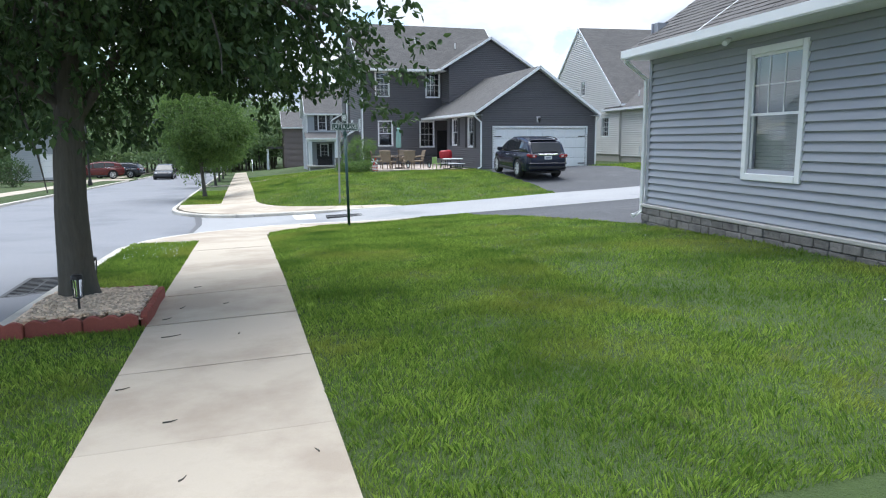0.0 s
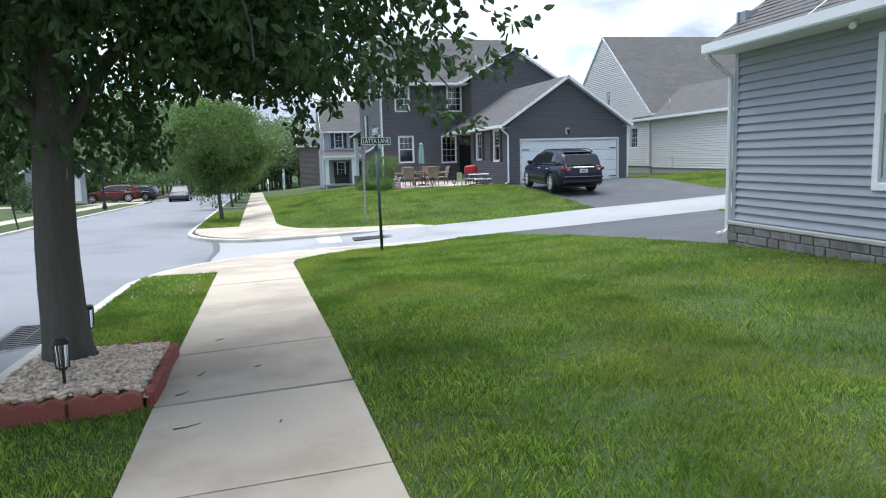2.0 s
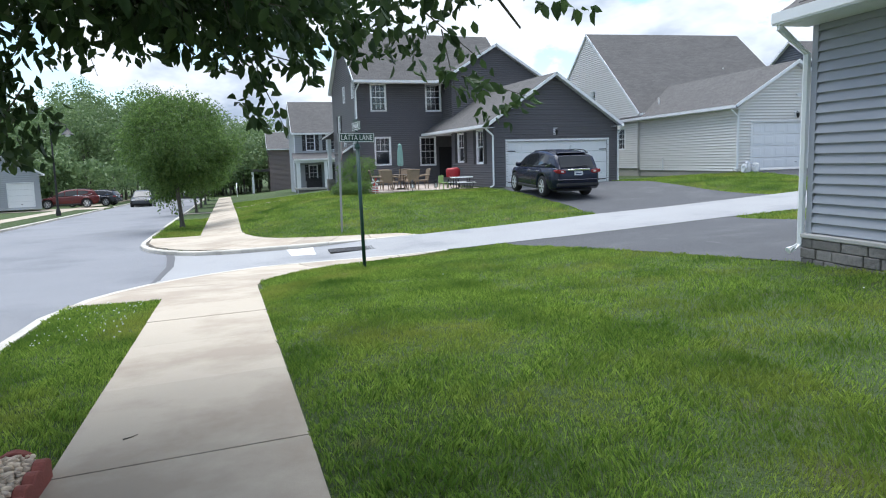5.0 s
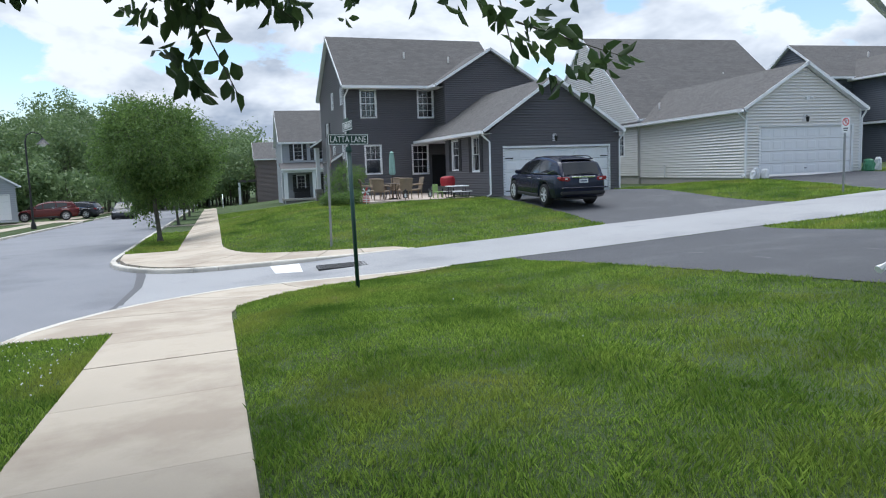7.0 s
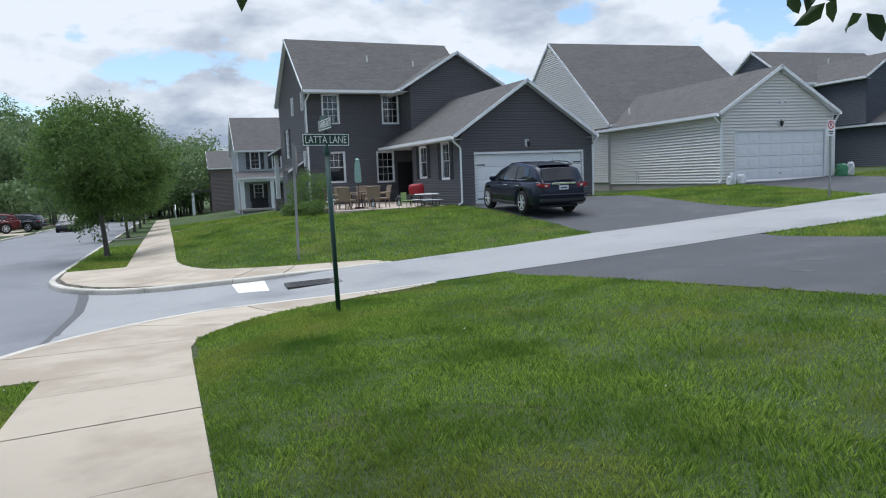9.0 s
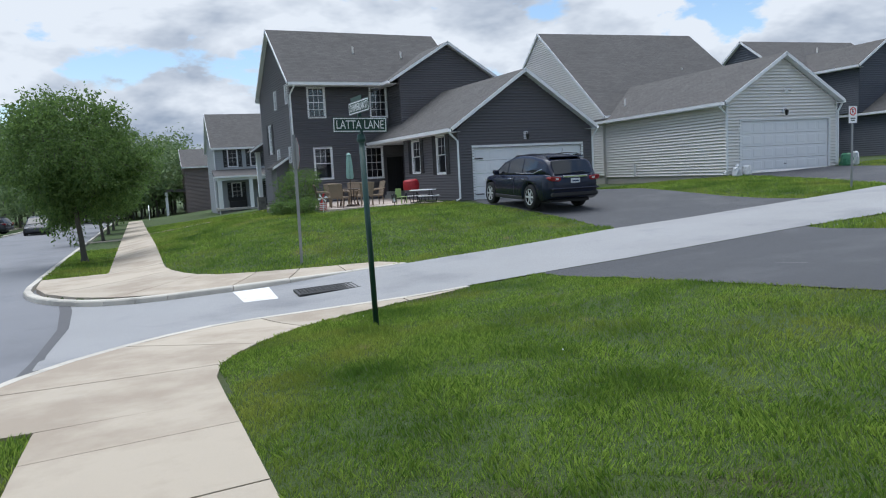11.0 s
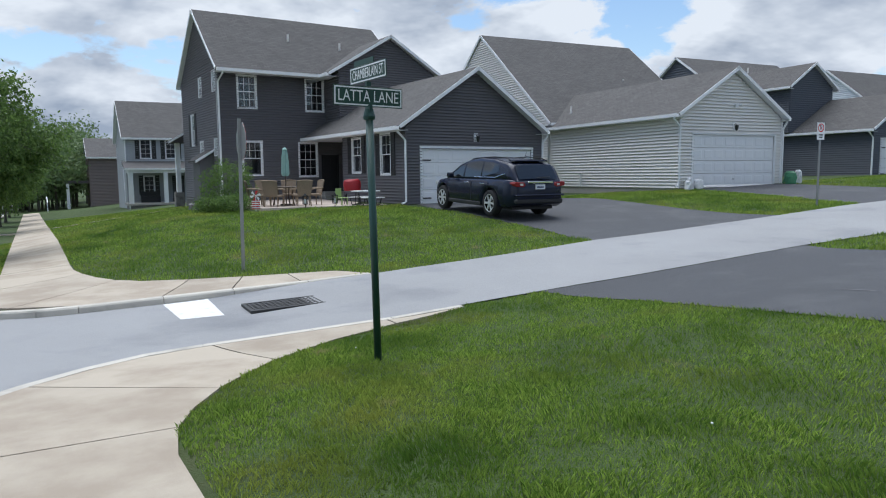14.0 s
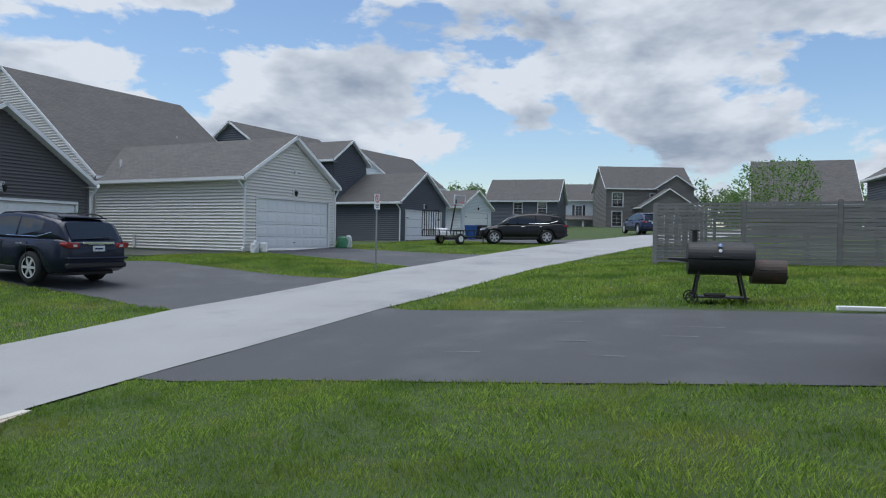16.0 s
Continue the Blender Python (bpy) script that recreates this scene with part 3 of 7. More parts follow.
class Wall:
    """A wall of a house from a to b (seen from outside, left to right), with a level or a gabled top and openings through it."""

    def __init__(self, house, a, b, z0, ze, apex=None, holes=(), mat=None, course=0.115, boards=True, limit=300, name="wall", corner=True, thick=0.14):
        a, b = Vector((*a, 0)), Vector((*b, 0))
        d = (b - a).normalized()
        self.house, self.L, self.z0, self.ze, self.apex, self.holes = house, (b - a).length, z0, ze, apex, list(holes)
        self.m = Matrix(((d.x, -d.y, 0, a.x), (d.y, d.x, 0, a.y), (0, 0, 1, 0), (0, 0, 0, 1)))
        top = apex[1] if apex else ze
        levels = sorted({z0, ze, top} | {h[2] for h in self.holes} | {h[3] for h in self.holes})
        levels = [z for z in levels if z0 <= z <= top]
        mb = MB()
        for lo, hi in zip(levels, levels[1:]):
            for s0, s1 in cut(0, self.L, [(h[0], h[1]) for h in self.holes if h[2] < (lo + hi) / 2 < h[3]]):
                l0, r0 = max(s0, self.left(lo)), min(s1, self.right(lo))
                l1, r1 = max(s0, self.left(hi)), min(s1, self.right(hi))
                if r0 - l0 > 0.01:
                    mb.prism([(l0, lo), (r0, lo), (max(r1, l1), hi), (l1, hi)] if r1 - l1 > 0.01 else [(l0, lo), (r0, lo), ((l1 + r1) / 2, hi)], "y", 0.0, thick)
        self.ob = part(name, weld(mb.mesh(name, mat)), mat, house, m=self.m)
        if boards:
            z, made, rest = z0, 0, MB()
            while z < top - 0.02:
                hi = min(z + course, top)
                for s0, s1 in cut(0, self.L, [(h[0] - 0.01, h[1] + 0.01) for h in self.holes if h[2] < (z + hi) / 2 < h[3]]):
                    l0, r0, l1, r1 = max(s0, self.left(z)), min(s1, self.right(z)), max(s0, self.left(hi)), min(s1, self.right(hi))
                    if r0 - l0 < 0.05 or r1 - l1 < 0.01:
                        continue
                    p, q = {M_SIDE_GREY: -0.034, M_SIDE_WHITE: -0.066}.get(mat, -0.058), -0.002
                    zl = z + course * (0.15 if mat is M_SIDE_GREY else 0.3)
                    vs = [(l0, 0, zl), (r0, 0, zl), (r0, p, zl), (l0, p, zl), (l1, 0, hi), (r1, 0, hi), (r1, q, hi), (l1, q, hi)]
                    fs = [(0, 3, 2, 1), (4, 5, 6, 7), (3, 7, 6, 2), (0, 4, 7, 3), (1, 2, 6, 5)]
                    if made < limit:
                        part("siding_board", MB().add(vs, fs), mat, self.ob)
                        made += 1
                    else:
                        rest.add(vs, fs)
                z += course
            if rest.f:
                tagged(part("siding", rest, mat, self.ob), kind="stuff")
        if corner:
            for s in (-0.03, self.L - 0.06):
                part("corner_post", MB().box(s, s + 0.09, -0.032, 0.0, z0, ze), mat if corner == "same" else M_WHITE, house, m=self.m)

    def left(self, z):
        if not self.apex or z <= self.ze:
            return 0.0
        return self.apex[0] * (z - self.ze) / (self.apex[1] - self.ze)

    def right(self, z):
        if not self.apex or z <= self.ze:
            return self.L
        return self.L - (self.L - self.apex[0]) * (z - self.ze) / (self.apex[1] - self.ze)


def window(wall, s0, s1, z0, z1, cols=3, trim=0.07, shutters=False, blinds=0, sash_rows=(2, 2), room=True, name="window"):
    """A sash window in a wall's opening: casing, two sashes with bars, panes, and what stands behind the glass."""
    w = thing(name, "white sash window with small panes", "")
    w.parent, w.matrix_basis = wall.house, wall.m
    zm = (z0 + z1) / 2
    f = MB()
    f.box(s0 - trim, s0, -0.045, 0.05, z0 - trim, z1 + trim).box(s1, s1 + trim, -0.045, 0.05, z0 - trim, z1 + trim)
    f.box(s0, s1, -0.045, 0.05, z1, z1 + trim).box(s0, s1, -0.05, 0.05, z0 - trim, z0)
    part("window_frame", f, M_WHITE, w, bevel=0.006)
    r = 0.035
    sash = MB()
    for lo, hi, y in ((zm - 0.02, z1, 0.0), (z0, zm + 0.02, 0.022)):
        sash.box(s0, s0 + r, y, y + 0.02, lo, hi).box(s1 - r, s1, y, y + 0.02, lo, hi)
        sash.box(s0 + r, s1 - r, y, y + 0.02, lo, lo + r).box(s0 + r, s1 - r, y, y + 0.02, hi - r, hi)
    part("sash", sash, M_WHITE, w)
    bars = MB()
    for (lo, hi, y), rows in zip(((zm + 0.015, z1 - r, 0.004), (z0 + r, zm - 0.015, 0.026)), sash_rows):
        if not rows:
            continue
        for i in range(1, cols):
            x = s0 + r + (s1 - s0 - 2 * r) * i / cols
            bars.box(x - 0.009, x + 0.009, y, y + 0.012, lo, hi)
        for i in range(1, rows):
            z = lo + (hi - lo) * i / rows
            bars.box(s0 + r, s1 - r, y + 0.001, y + 0.013, z - 0.009, z + 0.009)
    part("glazing_bars", bars, M_WHITE, w)
    for lo, hi, y in ((zm, z1 - r, 0.012), (z0 + r, zm, 0.034)):
        p = part("pane", MB().box(s0 + r - 0.005, s1 - r + 0.005, y, y + 0.004, lo, hi), M_GLASS, w)
        p.visible_shadow = False
    # dark-coloured box behind the panes: the shade of an unlit interior is in its colour
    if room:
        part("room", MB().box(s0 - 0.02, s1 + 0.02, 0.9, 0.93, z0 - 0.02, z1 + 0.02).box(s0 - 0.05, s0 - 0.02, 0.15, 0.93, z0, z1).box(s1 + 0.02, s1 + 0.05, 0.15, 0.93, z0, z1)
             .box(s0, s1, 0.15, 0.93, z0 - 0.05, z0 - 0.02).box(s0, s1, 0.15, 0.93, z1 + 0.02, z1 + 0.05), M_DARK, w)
    if blinds:
        b = MB()
        zz0 = z1 - (z1 - z0) * blinds
        k = int((z1 - zz0) / 0.05)
        for i in range(k):
            z = z1 - 0.05 - i * 0.05
            b.add([(s0 + 0.02, 0.095, z + 0.024), (s1 - 0.02, 0.095, z + 0.024), (s1 - 0.02, 0.108, z - 0.023), (s0 + 0.02, 0.108, z - 0.023)], [(0, 1, 2, 3)])
        part("blind", b, M_BLIND, w)
    if shutters:
        for a in (s0 - trim - 0.33, s1 + trim + 0.02):
            sh = MB().box(a, a + 0.31, -0.05, -0.02, z0 - trim, z1 + trim)
            k = 14
            for lo, hi in ((z0, zm - 0.05), (zm + 0.05, z1)):
                for i in range(k):
                    z = lo + (hi - lo) * (i + 0.5) / k
                    sh.box(a + 0.04, a + 0.27, -0.06, -0.05, z - 0.012, z + 0.012)
            sh.box(a, a + 0.04, -0.062, -0.05, z0 - trim, z1 + trim).box(a + 0.27, a + 0.31, -0.062, -0.05, z0 - trim, z1 + trim)
            part("shutter", sh, M_SHUTTER, w, "black louvred shutter")
    return w


def garage_door(wall, s0, s1, z0, z1, rows=4, cols=8, hinges=False):
    d = thing("garage_door", "white sectional garage door, closed", "")
    d.parent, d.matrix_basis = wall.house, wall.m
    f = MB().box(s0 - 0.1, s0, -0.045, 0.05, z0, z1 + 0.1).box(s1, s1 + 0.1, -0.045, 0.05, z0, z1 + 0.1).box(s0, s1, -0.045, 0.05, z1, z1 + 0.1)
    part("door_frame", f, M_WHITE, d, bevel=0.005)
    h = (z1 - z0) / rows
    for r in range(rows):
        p = MB().box(s0, s1, 0.03, 0.07, z0 + r * h + 0.006, z0 + (r + 1) * h - 0.006)
        w = (s1 - s0) / cols
        for c in range(cols):
            x0, x1, a, b = s0 + c * w + 0.07, s0 + (c + 1) * w - 0.07, z0 + r * h + 0.09, z0 + (r + 1) * h - 0.09
            p.add([(x0, 0.03, a), (x1, 0.03, a), (x1, 0.03, b), (x0, 0.03, b), (x0 + 0.03, 0.022, a + 0.03), (x1 - 0.03, 0.022, a + 0.03), (x1 - 0.03, 0.022, b - 0.03), (x0 + 0.03, 0.022, b - 0.03)],
                  [(4, 5, 6, 7), (0, 1, 5, 4), (1, 2, 6, 5), (2, 3, 7, 6), (3, 0, 4, 7)])
        part("panel", p, M_DOOR, d)
    if hinges:
        for z in (z0 + 0.35 * h, z0 + 3.1 * h):
            for a in (s0 + 0.03, s1 - 0.42):
                part("strap_hinge", MB().box(a, a + 0.39, 0.012, 0.026, z, z + 0.05), M_BLACK, d, "black strap hinge")
    else:
        part("handle", MB().box((s0 + s1) / 2 - 0.05, (s0 + s1) / 2 + 0.05, 0.005, 0.026, z0 + 0.5 * h, z0 + 0.5 * h + 0.03), M_BLACK, d)
    return d


def slope_mesh(p, u, run, rise_dir, width, thick=0.1):
    """A roof slope: from the eave corner p along u for width, up rise_dir for run; with shingle coordinates."""
    p, u, r = Vector(p), Vector(u).normalized(), Vector(rise_dir).normalized()
    n = u.cross(r).normalized()
    if n.z < 0:
        n = -n
    vs = [p, p + u * width, p + u * width + r * run, p + r * run]
    vs = vs + [v - n * thick for v in vs]
    me = bpy.data.meshes.new("roof_slope")
    me.from_pydata([tuple(v) for v in vs], [], [(0, 1, 2, 3), (7, 6, 5, 4), (0, 4, 5, 1), (1, 5, 6, 2), (2, 6, 7, 3), (3, 7, 4, 0)])
    uv = me.uv_layers.new(name="UVMap")
    for loop in me.loops:
        v = Vector(me.vertices[loop.vertex_index].co) - p
        uv.data[loop.index].uv = (v.dot(u), v.dot(r))
    bm = bmesh.new()
    bm.from_mesh(me)
    bmesh.ops.recalc_face_normals(bm, faces=bm.faces)
    bm.to_mesh(me)
    bm.free()
    me.materials.append(M_ROOF)
    me.materials.append(M_WHITE)
    me.polygons[1].material_index = 1      # boarded white underside
    return me


def gable_roof(house, c, half, length, ze, zr, along="y", trims=(True, True), gutters=(True, True), mat=None):
    """Two slopes on a ridge. c: the start of the ridge line in plan; half: from ridge to eave; length along the ridge."""
    roof = thing("roof", "grey asphalt shingle roof with white trim", "")
    roof.parent = house
    run, rise = math.hypot(half, zr - ze), (zr - ze)
    if along == "y":
        a, o = Vector((0, 1, 0)), Vector((1, 0, 0))
    else:
        a, o = Vector((1, 0, 0)), Vector((0, 1, 0))
    c = Vector((c[0], c[1], 0))
    for side in (-1, 1):
        e = c + o * (side * half) + Vector((0, 0, ze))
        up = (-o * side * half + Vector((0, 0, rise)))
        me = slope_mesh(e, a, run, up, length)
        ob = new("roof_slope", me)
        ob.parent = roof
        up.normalize()
        for end, on in zip((0, 1), trims):
            if not on:
                continue
            q = e + a * (length * end)
            out = a * (1 if end else -1)
            t = MB()
            nrm = up.cross(a)
            if nrm.z < 0:
                nrm = -nrm
            b0, b1 = q - up * 0.02, q + up * (run + 0.02)
            t.add([b0 + nrm * 0.015, b1 + nrm * 0.015, b1 - nrm * 0.115, b0 - nrm * 0.115] + [v + out * 0.025 for v in (b0 + nrm * 0.015, b1 + nrm * 0.015, b1 - nrm * 0.115, b0 - nrm * 0.115)],
                  [(0, 1, 2, 3), (7, 6, 5, 4), (0, 4, 5, 1), (1, 5, 6, 2), (2, 6, 7, 3), (3, 7, 4, 0)])
            part("rake_trim", t, M_WHITE, roof)
        if gutters[0 if side < 0 else 1]:
            g = MB()
            s = o * side
            for lo, hi, i0, i1 in ((-0.14, 0.0, 0.0, 0.02), (-0.14, -0.12, 0.02, 0.11), (-0.12, 0.005, 0.10, 0.125)):
                vs = []
                for t in (0.02, length - 0.02):
                    for d, z in ((i0, lo), (i1, lo), (i1, hi), (i0, hi)):
                        vs.append(e + a * t + s * d + Vector((0, 0, z - 0.02)))
                g.add(vs, [(0, 1, 2, 3), (7, 6, 5, 4), (0, 4, 5, 1), (1, 5, 6, 2), (2, 6, 7, 3), (3, 7, 4, 0)])
            part("gutter", g, M_WHITE, roof)
            sf = MB()      # soffit behind the gutter
            vs = [e + a * 0.03 + s * 0.0 + Vector((0, 0, -0.15)), e + a * (length - 0.03) + Vector((0, 0, -0.15)), e + a * (length - 0.03) - s * 0.4 + Vector((0, 0, -0.15)), e + a * 0.03 - s * 0.4 + Vector((0, 0, -0.15))]
            sf.add(vs + [v - Vector((0, 0, 0.012)) for v in vs], [(0, 1, 2, 3), (7, 6, 5, 4), (0, 4, 5, 1), (1, 5, 6, 2), (2, 6, 7, 3), (3, 7, 4, 0)])
            part("soffit", sf, M_WHITE, roof)
    return roof


def downspout(house, top, wall_xy, z0, out):
    """From the gutter back to the wall and down to the ground; out is the way off the wall."""
    t, w, o = Vector(top), Vector((*wall_xy, 0)), Vector((*out, 0))
    pts = [t, t - Vector((0, 0, 0.12)), Vector((w.x, w.y, t.z - 0.42)), Vector((w.x, w.y, z0 + 0.12)), Vector((w.x, w.y, z0 + 0.04)) + o * 0.18]
    part("downspout", MB().tube(pts, 0.045, 6), M_WHITE, house)


def vent_pipe(roof, p, h=0.35):
    part("vent_pipe", MB().tube([p, Vector(p) + Vector((0, 0, h))], 0.05, 8), M_SIDE_WHITE, roof)


def wall_lamp(wall, s, z):
    l = thing("wall_lamp", "black lantern lamp on a white block", "")
    l.parent, l.matrix_basis = wall.house, wall.m
    part("block", MB().box(s - 0.1, s + 0.1, -0.045, 0.0, z - 0.12, z + 0.2), M_WHITE, l)
    part("arm", MB().tube([(s, -0.05, z + 0.1), (s, -0.13, z + 0.16), (s, -0.17, z + 0.08)], 0.012, 6), M_BLACK, l)
    part("lantern", MB().tube([(s, -0.17, z + 0.1), (s, -0.17, z + 0.07), (s, -0.17, z - 0.1), (s, -0.17, z - 0.14)], [0.015, 0.085, 0.055, 0.03], 6), M_BLACK, l)


# near house: grey siding over a stone foot
near = thing("house", "blue-grey vinyl house with white trim over a stone foot", "house", pose(7.02, 11.05, 0, 0, 0, -3.5))
NW = Wall(near, (0, 0), (0, -16), 0.36, 2.95, holes=[(2.77, 3.76, 1.03, 2.64)], mat=M_SIDE_GREY, course=0.1215, corner="same", name="wall")
window(NW, 2.77, 3.76, 1.03, 2.64, cols=3, trim=0.095, blinds=0.98, sash_rows=(2, 0))
Wall(near, (1.3, 0), (0, 0), 0.36, 3.5, mat=M_SIDE_GREY, course=0.1215, corner="same")
Wall(near, (1.3, -1.9), (1.3, 0), 0.2, 3.5, mat=M_SIDE_GREY, course=0.1215, corner=False)
NF = Wall(near, (7.0, -1.9), (1.3, -1.9), 0.2, 2.95, apex=(3.5, 5.6), holes=[(0.5, 5.2, 0.2, 2.33)], mat=M_SIDE_GREY, course=0.1215, corner="same")
garage_door(NF, 0.5, 5.2, 0.2, 2.33)
Wall(near, (0, -16), (7.0, -16), 0.2, 2.95, apex=(3.5, 5.6), mat=M_SIDE_GREY, boards=False, corner=False)
Wall(near, (7.0, -16), (7.0, -1.9), 0.2, 2.95, mat=M_SIDE_GREY, boards=False, corner=False)
nroof = gable_roof(near, (3.5, -16.4), 3.92, 14.4, 3.05, 5.78, "y", gutters=(False, True))
wing = gable_roof(near, (3.5, -16.4), 3.92, 16.55, 3.05, 5.78, "y", trims=(False, False), gutters=(True, False))
for ob in list(wing.children):
    if ob.name.startswith("roof_slope"):
        bpy.data.objects.remove(ob)
ob = new("roof_slope", slope_mesh((-0.42, -2.0, 3.05), (0, 1, 0), 2.05, (3.92, 0, 2.73), 2.15))
ob.parent = wing
# raised shingle courses on the slope that the eye passes
run = Vector((3.92, 0, 2.73)).normalized()
nrm = Vector((-2.73, 0, 3.92)).normalized()
for k in range(15):
    mb = MB()
    base = Vector((-0.42, 0, 3.05)) + run * (k * 0.14) + nrm * 0.004
    yy = 0.15 - (k % 2) * 0.16 - random.uniform(0, 0.05)
    while yy > -9.5:
        w = random.uniform(0.22, 0.34)
        lift = random.uniform(0.006, 0.012)
        p = [base + Vector((0, yy - w + 0.006, 0)), base + Vector((0, yy, 0))]
        vs = [p[0], p[1], p[1] + nrm * lift, p[0] + nrm * lift, p[0] + run * 0.15, p[1] + run * 0.15]
        mb.add(vs, [(0, 1, 2, 3), (3, 2, 5, 4), (0, 3, 4), (1, 5, 2)])
        yy -= w
    tagged(part("shingle_course", mb, M_SHINGLE, wing), kind="stuff")
downspout(near, (-0.48, 0.06, 2.98), (-0.06, 0.08), 0.1, (-1, 0))
part("ledge", MB().box(-0.09, 0.02, -16, 0.09, 0.30, 0.36), M_LEDGE, near, "rough pale stone ledge", bevel=0.012)
part("camera_box", MB().tube([(-0.30, -2.62, 2.86), (-0.42, -2.7, 2.80)], 0.04, 10), M_WHITE, near, "small white security camera")
foot = part("stone_foot", MB().box(-0.02, 0.1, -16, 0.04, -0.4, 0.30), M_STONE, near)
for row, (lo, hi) in enumerate(((-0.2, 0.05), (0.05, 0.18), (0.18, 0.298))):
    yy = 0.06
    while yy > -9:
        w = random.uniform(0.18, 0.48)
        part("stone", MB().box(-0.07 - random.uniform(0, 0.015), -0.018, yy - w + 0.008, yy - 0.004, lo + 0.004, hi - 0.004), M_STONE, foot, bevel=0.008)
        yy -= w

# dark house across the lane
DARK = pose(11.9, 34.45, 0, 0, 0, 2)
dark = thing("house", "dark grey vinyl house with an attached garage", "house", DARK)
DG = Wall(dark, (0.1, 0), (6.7, 0), 0.05, 2.95, apex=(3.12, 5.2), holes=[(0.69, 6.05, 0.06, 2.17)], mat=M_SIDE_DARK, corner="same")
garage_door(DG, 0.69, 6.05, 0.06, 2.17, hinges=True)
wall_lamp(DG, 3.2, 2.58)
DS = Wall(dark, (0.1, 5.6), (0.1, 0), 0.05, 2.95, holes=[(1.01, 1.84, 1.3, 2.71), (3.64, 4.42, 1.22, 2.74)], mat=M_SIDE_DARK, corner=False)
window(DS, 1.01, 1.84, 1.3, 2.71, cols=2, shutters=True, sash_rows=(2, 0))
window(DS, 3.64, 4.42, 1.22, 2.74, cols=2, shutters=True, sash_rows=(2, 0))
Wall(dark, (6.7, 0), (6.7, 9.2), 0.05, 2.95, mat=M_SIDE_DARK, boards=False, corner=False)
Wall(dark, (2.0, 5.6), (0.1, 5.6), 0.05, 2.95, mat=M_SIDE_DARK, boards=False, corner=False)
Wall(dark, (2.0, 9.2), (2.0, 5.6), 0.05, 2.95, mat=M_SIDE_DARK, boards=False, corner=False)
part("porch_ceiling", MB().box(-0.2, 2.1, 5.6, 9.2, 2.8, 2.84), M_WHITE, dark)
gable_roof(dark, (3.22, -0.35), 3.58, 12.4, 2.97, 5.34, "y", trims=(True, False))
holes = [(0.96, 1.77, 4.32, 5.74), (4.23, 5.08, 4.29, 5.77), (1.10, 1.95, 1.25, 2.76), (3.81, 4.68, 1.17, 2.73), (4.93, 5.83, 0.1, 2.2)]
DM = Wall(dark, (-4.34, 9.2), (4.8, 9.2), 0.0, 6.0, holes=holes, mat=M_SIDE_DARK, corner=False)
for k, h in enumerate(holes[:4]):
    window(DM, *h, cols=3, sash_rows=(2, 0) if k == 2 else (2, 2))
bd = thing("back_door", "black panelled back door under the eave", "")
bd.parent, bd.matrix_basis = dark, DM.m
leaf_ = MB().box(4.96, 5.8, 0.03, 0.08, 0.1, 2.18)
for a, b, lo, hi in ((5.04, 5.34, 0.25, 0.9), (5.42, 5.72, 0.25, 0.9), (5.04, 5.34, 1.05, 2.05), (5.42, 5.72, 1.05, 2.05)):
    leaf_.box(a, b, 0.018, 0.03, lo, hi)
part("door_leaf", leaf_, M_SHUTTER, bd)
part("door_frame", MB().box(4.93, 4.98, -0.03, 0.1, 0.1, 2.2).box(5.78, 5.83, -0.03, 0.1, 0.1, 2.2), M_BLACK, bd)
DL = Wall(dark, (-4.34, 15.95), (-4.34, 9.2), 0.0, 6.0, apex=(3.37, 8.9), holes=[(1.9, 2.6, 2.75, 4.25), (3.58, 4.11, 2.25, 2.85), (6.15, 6.55, 2.15, 2.88), (3.71, 4.19, 5.0, 5.85), (6.15, 6.58, 5.03, 5.9)], mat=M_SIDE_DARK, corner=False)
for k, h in enumerate(DL.holes):
    window(DL, *h, cols=2, trim=0.05, shutters=k == 0)
part("corner_post", MB().box(-4.375, -4.28, 9.165, 9.2, 0.0, 5.9), M_SIDE_LIGHTGREY, dark)
part("stone_foot", MB().box(-4.37, -4.2, 9.25, 15.95, -0.9, 0.15), M_STONE, dark, "grey stone facing at the wall's foot")
bo = thing("bump_out", "small lean-to on the side wall", "")
bo.parent = dark
part("lean_to_wall", MB().prism([(-5.0, 0.1), (-4.34, 0.1), (-4.34, 2.3), (-5.0, 1.9)], "y", 10.1, 11.3), M_SIDE_DARK, bo)
part("lean_to_roof", MB().prism([(-5.2, 1.84), (-4.34, 2.37), (-4.34, 2.45), (-5.2, 1.92)], "y", 9.95, 11.45), M_ROOF, bo)
part("lean_to_trim", MB().prism([(-5.22, 1.80), (-4.34, 2.34), (-4.34, 2.46), (-5.22, 1.92)], "y", 9.92, 9.95), M_WHITE, bo)
pc = thing("front_porch", "white porch post on a stone base", "")
pc.parent = dark
part("porch_base", MB().box(-4.75, -4.3, 16.6, 17.05, -0.9, 0.35), M_STONE, pc)
part("porch_post", MB().box(-4.64, -4.4, 16.72, 16.95, 0.35, 3.0), M_WHITE, pc, bevel=0.01)
part("porch_roof", MB().prism([(-5.1, 3.0), (-3.0, 3.0), (-3.0, 4.3)], "y", 16.0, 17.3), M_ROOF, pc)
part("porch_trim", MB().prism([(-5.14, 2.92), (-5.1, 3.05), (-3.0, 4.36), (-3.0, 4.2)], "y", 15.97, 16.0), M_WHITE, pc)
Wall(dark, (4.8, 9.2), (4.8, 15.95), 0.0, 6.0, apex=(3.37, 8.9), mat=M_SIDE_DARK, boards=False, corner=False)
Wall(dark, (4.8, 15.95), (-4.34, 15.95), 0.0, 6.0, mat=M_SIDE_DARK, boards=False, corner=False)
